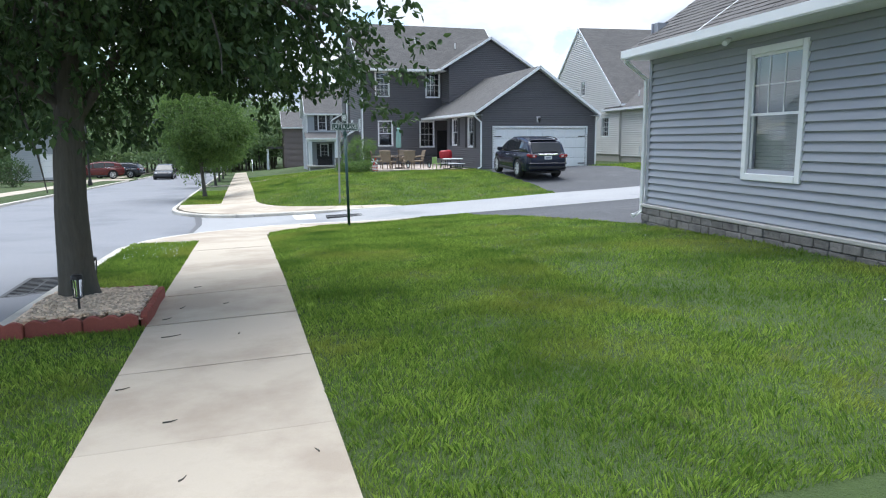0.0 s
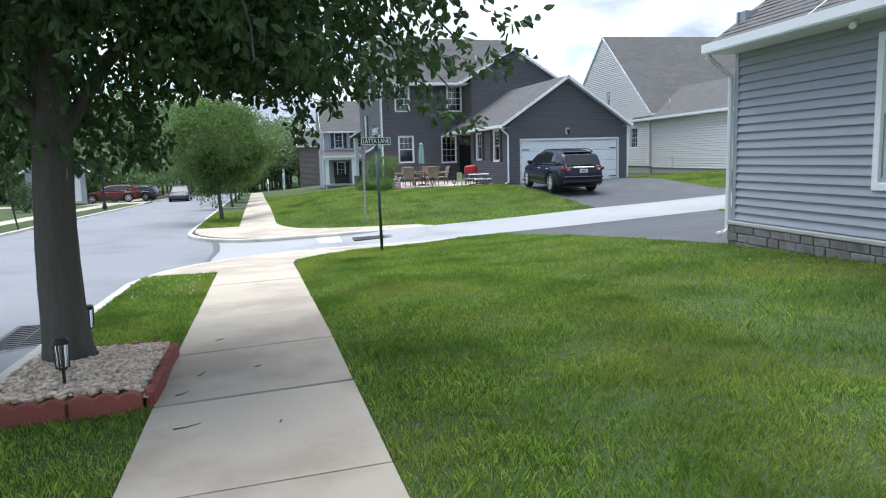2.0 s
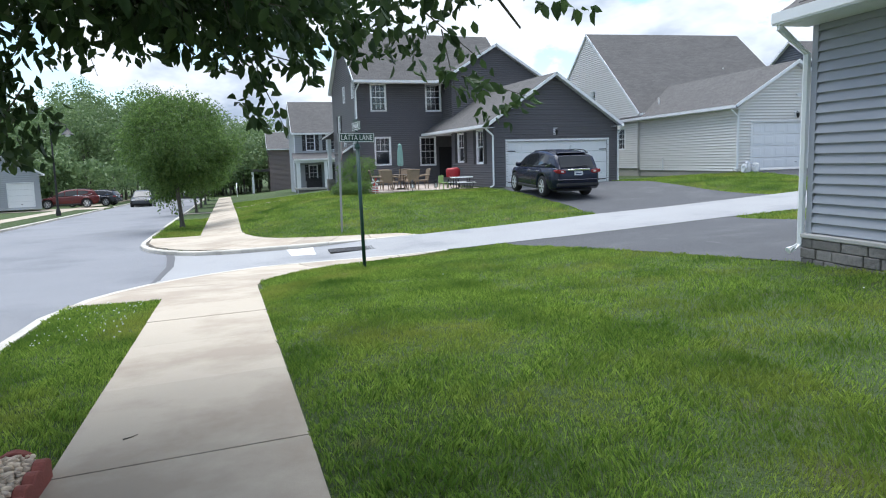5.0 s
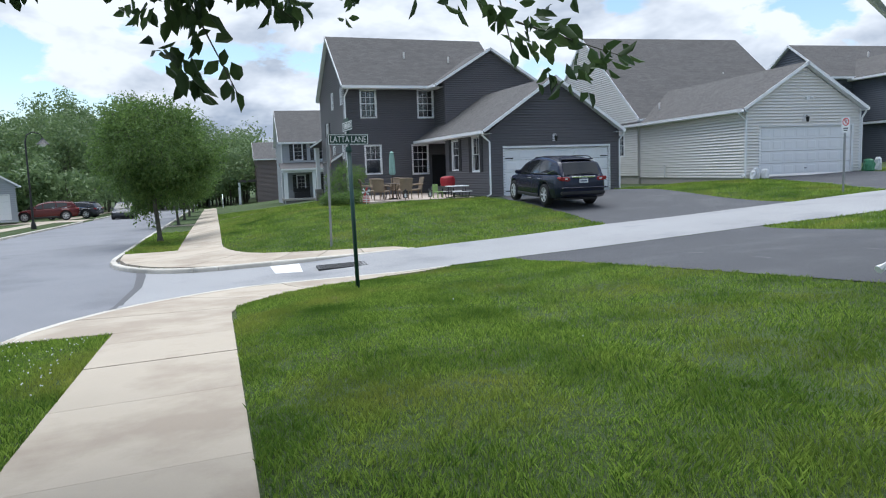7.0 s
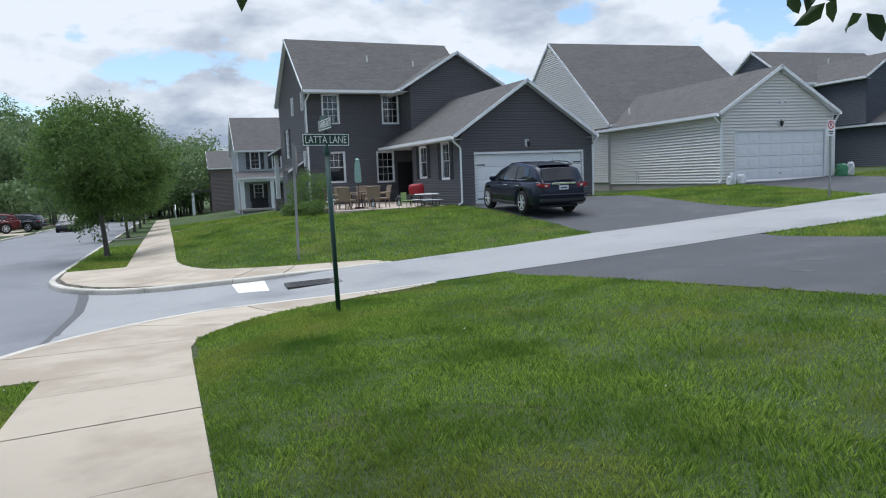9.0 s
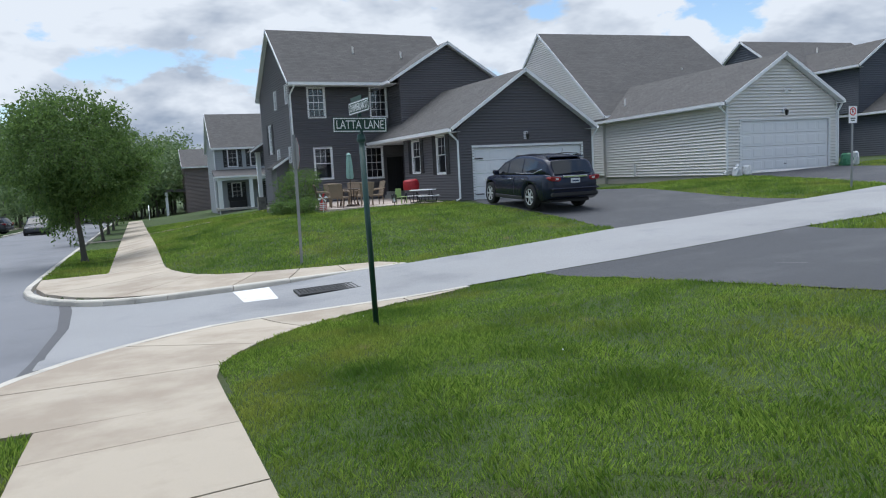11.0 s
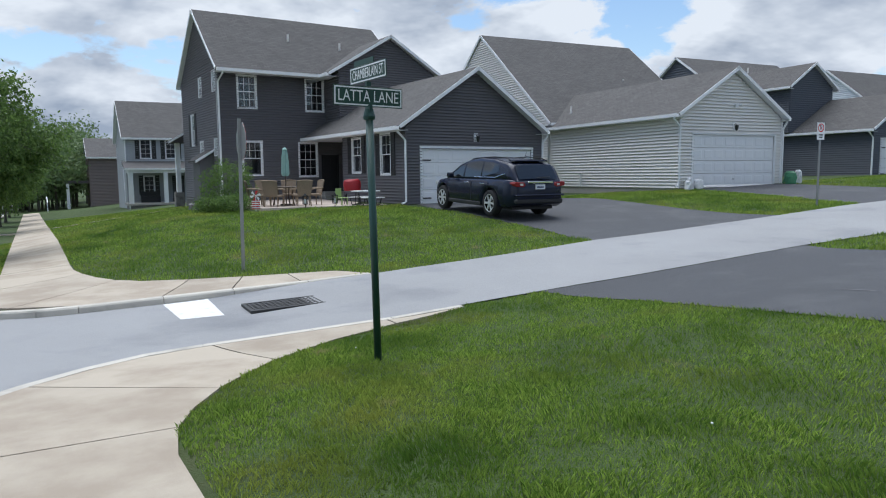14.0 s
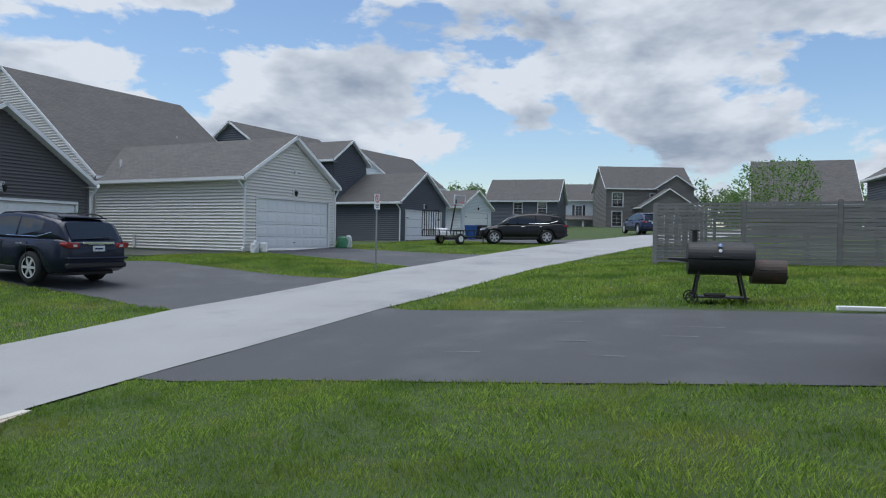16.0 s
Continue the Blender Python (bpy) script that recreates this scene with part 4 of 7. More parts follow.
mroof = gable_roof(dark, (-4.55, 12.3), 3.88, 9.6, 5.92, 9.12, "x")
BF = Wall(dark, (0.9, 7.6), (6.2, 7.6), 3.0, 6.1, apex=(2.65, 7.72), mat=M_SIDE_DARK, corner=False)
Wall(dark, (0.9, 9.2), (0.9, 7.6), 2.95, 6.1, mat=M_SIDE_DARK, corner=False)
Wall(dark, (6.2, 7.6), (6.2, 12.0), 3.0, 6.1, mat=M_SIDE_DARK, boards=False, corner=False)
gable_roof(dark, (3.57, 7.35), 3.28, 4.9, 5.9, 7.87, "y", trims=(True, False))
downspout(dark, (-0.36, -0.2, 2.88), (0.05, -0.05), 0.05, (-1, 0))
downspout(dark, (6.9, -0.2, 2.88), (6.75, -0.05), 0.05, (1, 0))
downspout(dark, (-4.25, 8.4, 5.82), (-4.28, 9.13), 0.0, (-1, 0))
for x, y in ((-0.4, 10.6), (2.2, 10.3)):
    vent_pipe(mroof, (x, y, 5.92 + (3.2 / 3.88) * (y - 8.42)))

# cream house with a gabled garage
cream = thing("house", "cream vinyl house with a two-car garage", "house", pose(22.25, 30.45, 0, 0, 0, -5))
CG = Wall(cream, (0, 0), (5.85, 0), 0.5, 3.4, apex=(2.82, 5.27), holes=[(0.72, 5.4, 0.58, 2.68)], mat=M_SIDE_WHITE, course=0.13)
garage_door(CG, 0.72, 5.4, 0.58, 2.68, cols=8)
wall_lamp(CG, 2.95, 3.0)
CS = Wall(cream, (0, 9.0), (0, 0), 0.5, 3.4, mat=M_SIDE_WHITE, course=0.13, corner=False)
part("foundation", MB().box(0.0, 0.15, 0, 9, -0.4, 0.5), M_FOUND, cream, "bare poured concrete foundation")
part("foundation", MB().box(0.01, 5.8, 0.02, 0.15, 0.0, 0.5), M_FOUND, cream)
Wall(cream, (5.85, 0), (5.85, 9), 0.5, 3.4, mat=M_SIDE_WHITE, boards=False, corner=False)
groof = gable_roof(cream, (2.82, -0.3), 3.15, 11.5, 3.48, 5.44, "y", trims=(True, False))
vent_pipe(groof, (0.75, 8.3, 4.2))
CL = Wall(cream, (-0.15, 23.0), (-0.15, 9.0), 0.6, 3.8, apex=(7.0, 9.2), holes=[(11.3, 12.4, 1.75, 2.95), (7.6, 8.3, 4.6, 5.6)], mat=M_SIDE_WHITE, course=0.13, corner=False)
window(CL, 11.3, 12.4, 1.75, 2.95, cols=3)
window(CL, 7.6, 8.3, 4.6, 5.6, cols=2)
Wall(cream, (-0.15, 9.0), (10.3, 9.0), 0.6, 3.8, mat=M_SIDE_WHITE, boards=False, corner=False)
Wall(cream, (10.3, 9.0), (10.3, 23.0), 0.6, 3.8, apex=(7.0, 9.2), mat=M_SIDE_WHITE, boards=False, corner=False)
Wall(cream, (10.3, 23.0), (-0.15, 23.0), 0.6, 3.8, mat=M_SIDE_WHITE, boards=False, corner=False)
part("foundation", MB().box(-0.13, 0.05, 9, 23, -0.2, 0.6), M_FOUND, cream)
croof = gable_roof(cream, (-0.25, 16.0), 7.3, 11.2, 3.75, 9.38, "x")
vent_pipe(croof, (7.6, 12.5, 6.4))
downspout(cream, (-0.42, -0.1, 3.39), (-0.05, -0.05), 0.55, (-1, 0))
downspout(cream, (6.05, -0.1, 3.39), (5.9, -0.05), 0.55, (1, 0))


# ---- trees and planting ----
def leaf_cloud(base, direction, size, wide=0.5, droop=0.3, rng=None):
    """Folded oval leaves: positions, directions and lengths as arrays; six points and two faces a leaf."""
    k = len(base)
    d = direction / np.linalg.norm(direction, axis=1, keepdims=True)
    side = np.cross(d, rng.normal(size=(k, 3)))
    side /= np.linalg.norm(side, axis=1, keepdims=True)
    up = np.cross(side, d)
    L = size[:, None]
    W = L * wide
    fold = 0.18
    pts = np.stack([base,
                    base + d * L * 0.35 + side * W * 0.5 + up * W * fold, base + d * L * 0.72 + side * W * 0.36 + up * W * fold * 0.6,
                    base + d * L - up * L * droop * 0.3,
                    base + d * L * 0.72 - side * W * 0.36 + up * W * fold * 0.6, base + d * L * 0.35 - side * W * 0.5 + up * W * fold], 1)
    o = np.arange(k)[:, None] * 6
    f = np.stack([o + np.array([0, 1, 2, 3]), o + np.array([0, 3, 4, 5])], 1).reshape(-1, 4)
    return pts.reshape(-1, 3), f


def bough(mb, p, d, r, length, bend, rng, n=6, sides=7):
    """One tapering, wandering limb; returns its points."""
    pts, rad = [Vector(p)], [r]
    d = Vector(d).normalized()
    for i in range(n):
        d = (d + Vector(rng.normal(size=3)) * 0.13 + Vector((0, 0, bend))).normalized()
        pts.append(pts[-1] + d * (length / n))
        rad.append(r * (1 - 0.75 * (i + 1) / n))
    mb.tube(pts, rad, sides, caps=False)
    return pts, d


def tree(name, label, x, y, trunk_h, r0, reach, top, low, seed, leaf, leaf_size, twigs, per_twig, mat, boughs=14, squash=1.0, skirt=0.0, droop=0.0, extra=(), clear=False):
    """A tree: flared trunk, limbs to all sides, twigs through an uneven crown, and leaves on the twigs."""
    rng = np.random.default_rng(seed)
    z0 = ground_z(x, y)
    t = thing(name, label, "tree", pose(x, y, z0))
    mb = MB()
    pts, rad = [], []
    for i in range(30):
        h = -0.15 + (trunk_h + 0.15) * i / 29
        pts.append((0.05 * math.sin(h * 1.3 + seed), 0.04 * math.cos(h * 1.7), h))
        rad.append(r0 * (1 + 0.55 * math.exp(-max(h, 0) * 7)) * (1 - 0.30 * max(h, 0) / trunk_h))
    o = len(mb.v)
    mb.tube(pts, rad, 44)
    for i in range(o, len(mb.v)):          # ridged, uneven bark
        v = Vector(mb.v[i])
        a = math.atan2(v.y, v.x)
        k = 1 + 0.05 * math.sin(a * 5 + seed) + 0.045 * noise.noise(Vector((a * 3, v.z * 2.0, seed))) + 0.028 * math.sin(a * 15 + 3 * noise.noise(Vector((v.z * 3, a, seed))))
        mb.v[i] = (v.x * k, v.y * k, v.z)
    part("trunk", mb, mat["bark"], t, smooth=True)
    ends = []
    cz, hz = (top + low) / 2, (top - low) / 2
    for b in range(boughs):
        a = 2 * math.pi * (b * 0.382 + rng.uniform(-0.05, 0.05))
        h = trunk_h * rng.uniform(0.62, 1.0)
        tgt_z = low + (top - low) * rng.uniform(0.12, 1.0) if b % 3 else low + (top - low) * rng.uniform(0.05, 0.35)
        rr = reach * math.sqrt(max(0.08, 1 - ((tgt_z - cz) / hz) ** 2)) * rng.uniform(0.65, 0.95)
        tgt = Vector((math.cos(a) * rr, math.sin(a) * rr * squash, tgt_z))
        st = Vector((0, 0, h))
        d = tgt - st
        limb = MB()
        pp, _ = bough(limb, st, d + Vector((0, 0, 0.35 * d.length)), r0 * rng.uniform(0.28, 0.42), d.length, -0.06, rng)
        ends += pp[2:]
        for s in range(3):
            q = pp[rng.integers(2, 6)]
            d2 = Vector(rng.normal(size=3)) + (q - st).normalized() * 1.1 - Vector((0, 0, 0.2))
            p2, _ = bough(limb, q, d2, r0 * 0.12, reach * rng.uniform(0.3, 0.5), -0.05, rng, 4, 5)
            ends += p2[1:]
        part("limb", limb, mat["bark"], t, smooth=True)
    for e in extra:
        pp, _ = bough(MB(), Vector(e[0]), Vector(e[1]) - Vector(e[0]), r0 * 0.03, (Vector(e[1]) - Vector(e[0])).length, -0.02, rng, 6, 5)
        ends += pp[2:]
    # leafy twigs: on limbs and through the shell of the crown
    E = np.array([tuple(e) for e in ends])
    k1 = twigs // 2
    a = E[rng.integers(0, len(E), k1)] + rng.normal(size=(k1, 3)) * 0.28 * (reach / 3.2)
    k2 = twigs - k1
    u = rng.normal(size=(k2, 3))
    u /= np.linalg.norm(u, axis=1, keepdims=True)
    rad = rng.uniform(0.45, 1.0, k2) ** 0.5
    lump = np.array([1 + 0.30 * noise.noise(Vector((*(q * 1.9), )) + Vector((seed, 0, 0))) for q in u])
    sh = u * (rad * lump)[:, None] * np.array([reach, reach * squash, hz]) + np.array([0, 0, cz])
    if skirt:       # the underside is level and hangs a little at the rim
        sh[:, 2] = np.maximum(sh[:, 2], low + rng.uniform(-0.25, 0.4, k2) - skirt * (np.hypot(sh[:, 0], sh[:, 1]) / reach) ** 2)
    gaps = np.array([noise.noise(Vector(tuple(q * (1.5 / max(1.0, reach / 3)))) + Vector((0, seed, 3))) for q in sh]) > -0.22
    ctr = np.concatenate([a, sh[gaps]])
    if extra:
        xs = [np.array(tuple(Vector(e[0]).lerp(Vector(e[1]), f))) for e in extra for f in np.linspace(0.35, 1.08, e[2])]
        ctr = np.concatenate([ctr, np.array(xs) + rng.normal(size=(len(xs), 3)) * 0.10])
    out = ctr - np.array([0, 0, cz])
    out /= np.linalg.norm(out, axis=1, keepdims=True) + 1e-6
    td = out * 0.8 + rng.normal(size=ctr.shape) * 0.6 + np.array([0, 0, -droop])
    td /= np.linalg.norm(td, axis=1, keepdims=True)
    tl = leaf_size * 4.2
    n = len(ctr)
    f = np.tile(np.linspace(0.0, 1.0, per_twig), n)
    base = np.repeat(ctr, per_twig, 0) + np.repeat(td, per_twig, 0) * (f * tl)[:, None] + rng.normal(size=(n * per_twig, 3)) * leaf_size * 0.35
    ld = np.repeat(td, per_twig, 0) * 0.7 + rng.normal(size=base.shape) * 0.75 + np.array([0, 0, -0.35 - droop])
    keep_twig = np.ones(n, bool)
    if clear:       # twigs over the pavement are kept trimmed
        wx, wy, wz = base[:, 0] + x, base[:, 1] + y, base[:, 2] + z0
        tip = np.exp(-((wx - 1.85) ** 2 + (wy - 8.7) ** 2) / 0.25) + np.exp(-((wx - 0.35) ** 2 + (wy - 8.5) ** 2) / 0.12)
        ok = (wz > np.where(wx > -0.9, 2.05 - 0.45 * np.minimum(tip, 1), 1.45)) & ((wy > 6.0) | (wz > 2.5))
        base, ld = base[ok], ld[ok]
        keep_twig = ok.reshape(n, per_twig).mean(1) > 0.85
    pv, pf = leaf_cloud(base, ld, leaf_size * rng.uniform(0.65, 1.2, len(base)), leaf, 0.4, rng)
    crown = new("crown", numpy_mesh("crown", pv, pf, mat["leaf"]))
    crown.parent = t
    tw = MB()
    for i in range(0, n, 5):
        if not keep_twig[i]:
            continue
        p = Vector(ctr[i])
        tw.tube([p - Vector(td[i]) * tl * 0.4, p + Vector(td[i]) * tl], [0.006, 0.002], 3, caps=False)
    tagged(part("twig_spray", tw, mat["bark"], t), kind="stuff")
    return t


BROAD = {"bark": M_BARK, "leaf": M_LEAF}
LIGHT = {"bark": M_BARK, "leaf": M_LEAF_LIGHT}
WOOD = {"bark": M_BARK, "leaf": M_LEAF_WOOD}
tree("tree", "large dark-leaved street tree spreading over the pavement", -1.63, 7.74, 2.9, 0.165, 3.45, 7.4, 2.35, 4, 0.54, 0.088, 6000, 16, BROAD, boughs=18, skirt=0.35, droop=0.3, clear=True,
     extra=[((0.2, 0.1, 2.7), (3.45, 0.75, 2.0), 30), ((0.3, 0.3, 2.8), (2.7, 0.5, 2.5), 24), ((0.3, 0.0, 2.8), (1.95, 0.55, 2.3), 22), ((0.0, 0.3, 2.4), (0.6, 1.2, 1.9), 12),
            ((-0.3, 0.3, 2.5), (-1.3, 1.4, 2.0), 12), ((0.2, -0.4, 2.8), (2.2, -0.9, 2.9), 22), ((0.3, 0.3, 2.9), (2.5, 1.9, 2.8), 20)])
for i, (x, y, s, h, w) in enumerate(((-1.75, 33.6, 2, 5.2, 1.85), (-1.75, 48.5, 3, 5.4, 2.1), (-1.75, 58, 5, 5.6, 2.0), (-1.75, 66, 7, 5.8, 2.1), (-1.75, 80, 11, 6.0, 2.2))):
    tree("tree", "young light-green street tree on the grass verge", x, y, 2.0, 0.075 if i else 0.085, w, h, 1.8, s, 0.5, 0.105 if i < 2 else 0.16, (3800, 2600, 1200)[min(i, 2)], 11, LIGHT, boughs=12, droop=0.2)

# bed of pebbles round the tree, with red scalloped edging
BED = (-2.06, -0.93, 6.6, 8.1)
bed = thing("pebble_bed", "cream pebbles round the foot of the tree", "pebble bed")
rng = np.random.default_rng(5)
ico = bmesh.new()
bmesh.ops.create_icosphere(ico, subdivisions=1, radius=1)
iv = np.array([tuple(v.co) for v in ico.verts])
ico.verts.ensure_lookup_table()
it = np.array([[v.index for v in f.verts] for f in ico.faces])
ico.free()
px = rng.uniform(BED[0] + 0.1, BED[1] - 0.03, 5200)
py = rng.uniform(BED[2] + 0.1, BED[3] - 0.05, 5200)
keep = np.hypot(px + 1.63, py - 7.74) > 0.19
px, py = px[keep], py[keep]
k = len(px)
pz = land(px, py) + 0.10 + 0.05 * np.exp(-((px + 1.5) ** 2 + (py - 7.3) ** 2)) + rng.uniform(-0.015, 0.02, k)
sz = rng.uniform(0.011, 0.023, k)
sc = np.stack([sz * rng.uniform(0.8, 1.5, k), sz * rng.uniform(0.8, 1.3, k), sz * rng.uniform(0.55, 0.85, k)], 1)
ang = rng.uniform(0, 6.28, k)
V = iv[None] * sc[:, None, :] * (1 + 0.12 * rng.normal(size=(k, len(iv), 1)))
ca, sa = np.cos(ang)[:, None], np.sin(ang)[:, None]
V = np.stack([V[..., 0] * ca - V[..., 1] * sa, V[..., 0] * sa + V[..., 1] * ca, V[..., 2]], -1) + np.stack([px, py, pz], 1)[:, None]
F = (it[None] + (np.arange(k) * len(iv))[:, None, None]).reshape(-1, 3)
pebbles = new("pebble_layer", numpy_mesh("pebble_layer", V.reshape(-1, 3), F, M_PEBBLE))
for p in pebbles.data.polygons:
    p.use_smooth = True
pebbles.parent = bed
tagged(pebbles, kind="stuff")
part("base", strip([(BED[0], BED[2]), (BED[0], BED[3])], [(BED[1], BED[2]), (BED[1], BED[3])], lambda x, y: land(x, y) + 0.085, 4, 0.4), M_PEBBLE, bed)


def edger(x, y, turn):
    """A red concrete edging block with three scallops along its top."""
    w, n = 0.45, 18
    top = [(w * i / n - w / 2, 0.115 + 0.03 * abs(math.sin(math.pi * 3 * i / n))) for i in range(n + 1)]
    mb = MB().prism([(-w / 2, -0.08), (w / 2, -0.08)] + top[::-1], "y", -0.03, 0.03)
    e = part("edging_block", mb, M_EDGER, bevel=0.006)
    e.matrix_basis = pose(x, y, ground_z(x, y), 0, 0, turn)
    return tagged(e, "red scalloped concrete edging block beside the pebbles", "edging block", "edging round the tree bed")


for i in range(3):
    edger(BED[1] - 0.26 - 0.455 * i, BED[2] - 0.02 + 0.03 * (i - 1) * -0.6, -2)
for i in range(3):
    edger(BED[1] + 0.015, BED[2] + 0.26 + 0.455 * i, 91 if i % 2 else 88)
for i in range(2):
    edger(BED[1] - 0.3 - 0.46 * i, BED[3] + 0.03, 1)


def path_light(x, y, h, label):
    t = thing("path_light", label, "path light", pose(x, y, ground_z(x, y) + 0.0))
    part("stake", MB().tube([(0, 0, 0), (0, 0, h - 0.2)], 0.011, 8), M_BLACK, t)
    part("lens", MB().tube([(0, 0, h - 0.2), (0, 0, h - 0.03)], [0.034, 0.045], 12), M_GLASS, t, "clear ribbed plastic lens")
    c = MB().tube([(0, 0, h - 0.03), (0, 0, h), (0, 0, h + 0.012)], [0.055, 0.052, 0.035], 14)
    for i in range(4):
        a = i * math.pi / 2 + 0.4
        c.tube([(0.040 * math.cos(a), 0.040 * math.sin(a), h - 0.2), (0.05 * math.cos(a), 0.05 * math.sin(a), h - 0.03)], 0.006, 5)
    c.tube([(0, 0, h - 0.215), (0, 0, h - 0.195)], [0.02, 0.04], 10)
    part("cap", c, M_BLACK, t)


path_light(-1.5, 6.9, 0.47, "small black solar light staked among pebbles")
path_light(-1.68, 8.5, 0.44, "small black solar light behind the tree trunk")
# fallen twigs on the slabs
for i, (x, y, a, l) in enumerate(((-0.72, 6.05, 15, 0.16), (-0.78, 6.75, 40, 0.10), (-0.66, 7.2, 70, 0.12), (-0.25, 7.25, 30, 0.06), (-0.86, 4.72, 20, 0.09), (-0.1, 5.9, 75, 0.05), (-0.35, 3.2, 60, 0.06), (-0.5, 4.0, 15, 0.08), (0.3, 3.3, 110, 0.05), (-0.6, 8.4, 35, 0.09))):
    d = Vector((math.cos(radians(a)), math.sin(radians(a)), 0)) * l
    p = Vector((x, y, float(walk_z(x, y)) + 0.006))
    tw = part("twig", MB().tube([p, p + d * 0.5 + Vector((0.004, -0.006, 0)), p + d + Vector((0, 0, float(walk_z(x + d.x, y + d.y)) - float(walk_z(x, y))))], [0.005, 0.004, 0.002], 5), M_BARK)
    tagged(tw, "fallen brown twig lying on the pavement", "twig", "twigs on the pavement")


# ---- vehicles ----
def paint(name, c):
    return material(name, c, 0.22, vary=0.04, scale=2, fine=200, bump=0.0, spec=0.35)


M_NAVY = paint("navy car paint", (0.010, 0.014, 0.032))
M_CARBLACK = paint("black car paint", (0.012, 0.012, 0.013))
M_CARBLUE = paint("blue car paint", (0.02, 0.035, 0.09))
M_CARRED = paint("dark red car paint", (0.10, 0.018, 0.018))
M_CARGREY = paint("dark grey car paint", (0.045, 0.048, 0.054))
M_TYRE = material("tyre rubber", (0.018, 0.018, 0.019), 0.85, vary=0.2, scale=10, bump=0.3)
M_ALLOY = material("bright alloy", (0.66, 0.67, 0.69), 0.3, metal=0.25, vary=0.06, bump=0.02)
M_CARGLASS = material("tinted car glass", (0.012, 0.014, 0.016), 0.04, vary=0.05, bump=0.0, spec=0.8)
M_LAMPRED = material("red lamp lens", (0.22, 0.01, 0.015), 0.15, vary=0.08, bump=0.0)
M_LAMPCLEAR = material("clear lamp lens", (0.6, 0.6, 0.62), 0.12, vary=0.05, bump=0.0)
M_PLASTIC = material("black trim plastic", (0.02, 0.02, 0.021), 0.6, vary=0.1, bump=0.1)
M_CHROME = material("chrome", (0.75, 0.76, 0.78), 0.12, metal=1.0, vary=0.03, bump=0.0)
M_PLATE = material("licence plate", (0.62, 0.65, 0.68), 0.5, vary=0.1, scale=30, bump=0.0)


def car(label, m, col, L=5.17, W=1.99, H=1.77, wr=0.39, front=1.72, rear=-1.3, low=0.30, sedan=False, category="car"):
    """A car with its nose to +x, standing on its wheels: body with open wheel arches, cabin, panes, lamps, wheels."""
    c = thing("car", label, category, m)
    hw = W / 2
    xs = sorted(set([L / 2, L / 2 - 0.05, L / 2 - 0.18, -L / 2, -L / 2 + 0.05, -L / 2 + 0.16] + [round(-L / 2 + 0.2 + i * (L - 0.4) / 40, 4) for i in range(41)]
                    + [round(a + (wr + 0.05) * math.cos(k * math.pi / 14), 4) for a in (front, rear) for k in range(15)]))

    def belt(x):
        u = x / (L / 2)
        k = H / 1.77
        return np.interp(u, [-1, -0.97, -0.9, -0.4, 0.3, 0.5, 0.62, 0.85, 0.96, 1], [0.98 * k if not sedan else 0.92 * k, 1.10 * k, 1.14 * k, 1.12 * k, 1.08 * k, 1.08 * k, 1.06 * k, 0.98 * k, 0.86 * k, 0.70 * k])

    def half(x):
        u = x / (L / 2)
        return hw * np.interp(u, [-1, -0.96, -0.85, -0.5, 0.5, 0.8, 0.94, 1], [0.76, 0.875, 0.96, 1.0, 0.995, 0.955, 0.85, 0.68])

    def under(x):
        z = low + 0.12 * max(0, abs(x) / (L / 2) - 0.86) / 0.14
        for a in (front, rear):
            r = wr + 0.055
            if abs(x - a) < r:
                z = max(z, wr + math.sqrt(r * r - (x - a) ** 2) - 0.01)
        return z
    body = MB()
    rows = []
    for x in xs:
        zb, zt, w = under(x), float(belt(x)), float(half(x))
        zb = min(zb, zt - 0.1)
        zm = zb + (zt - zb) * 0.45
        sec = [(0, zb), (w * 0.90, zb), (w * 0.985, zb + 0.03), (w, zm), (w * 0.985, zt - 0.14), (w * 0.95, zt - 0.03), (w * 0.90, zt), (0, zt + 0.025)]
        sec = sec + [(-a, b) for a, b in sec[-2:0:-1]]
        rows.append([(x, a, b) for a, b in sec])
    n = len(rows[0])
    for r in rows:
        body.v += r
    for i in range(len(rows) - 1):
        for k in range(n):
            body.f.append((i * n + k, i * n + (k + 1) % n, (i + 1) * n + (k + 1) % n, (i + 1) * n + k))
    body.f += [tuple(range(n)), tuple((len(rows) - 1) * n + k for k in range(n))]
    part("body", body, col, c, smooth=True)
    part("underbody", MB().box(-L / 2 + 0.35, L / 2 - 0.35, -hw * 0.72, hw * 0.72, low - 0.06, 0.75), M_PLASTIC, c)
    # cabin
    k = H / 1.77
    bx = L / 5.17
    if sedan:
        prof = [(1.25, 1.05), (0.45, 1.66), (-0.1, 1.76), (-0.9, 1.72), (-1.75, 1.16)]
    else:
        prof = [(1.58, 1.05), (0.78, 1.56), (0.3, 1.70), (-0.35, 1.765), (-1.2, 1.735), (-1.95, 1.63), (-2.16, 1.56), (-2.50, 1.10)]
    prof = [(a * bx, b * k) for a, b in prof]
    px_, pz_ = [p[0] for p in prof][::-1], [p[1] for p in prof][::-1]

    def roof(x):
        return float(np.interp(x, px_, pz_))

    def side(x, z):
        """Half width of the cabin at a height."""
        h = (z - 1.08 * k) / (0.69 * k)
        return (0.915 - 0.20 * max(0, h) ** 1.15) * float(half(x))
    cab = MB()
    cx_ = sorted(set([p[0] for p in prof] + [round(prof[-1][0] + (prof[0][0] - prof[-1][0]) * i / 30, 4) for i in range(31)]))
    crow = []
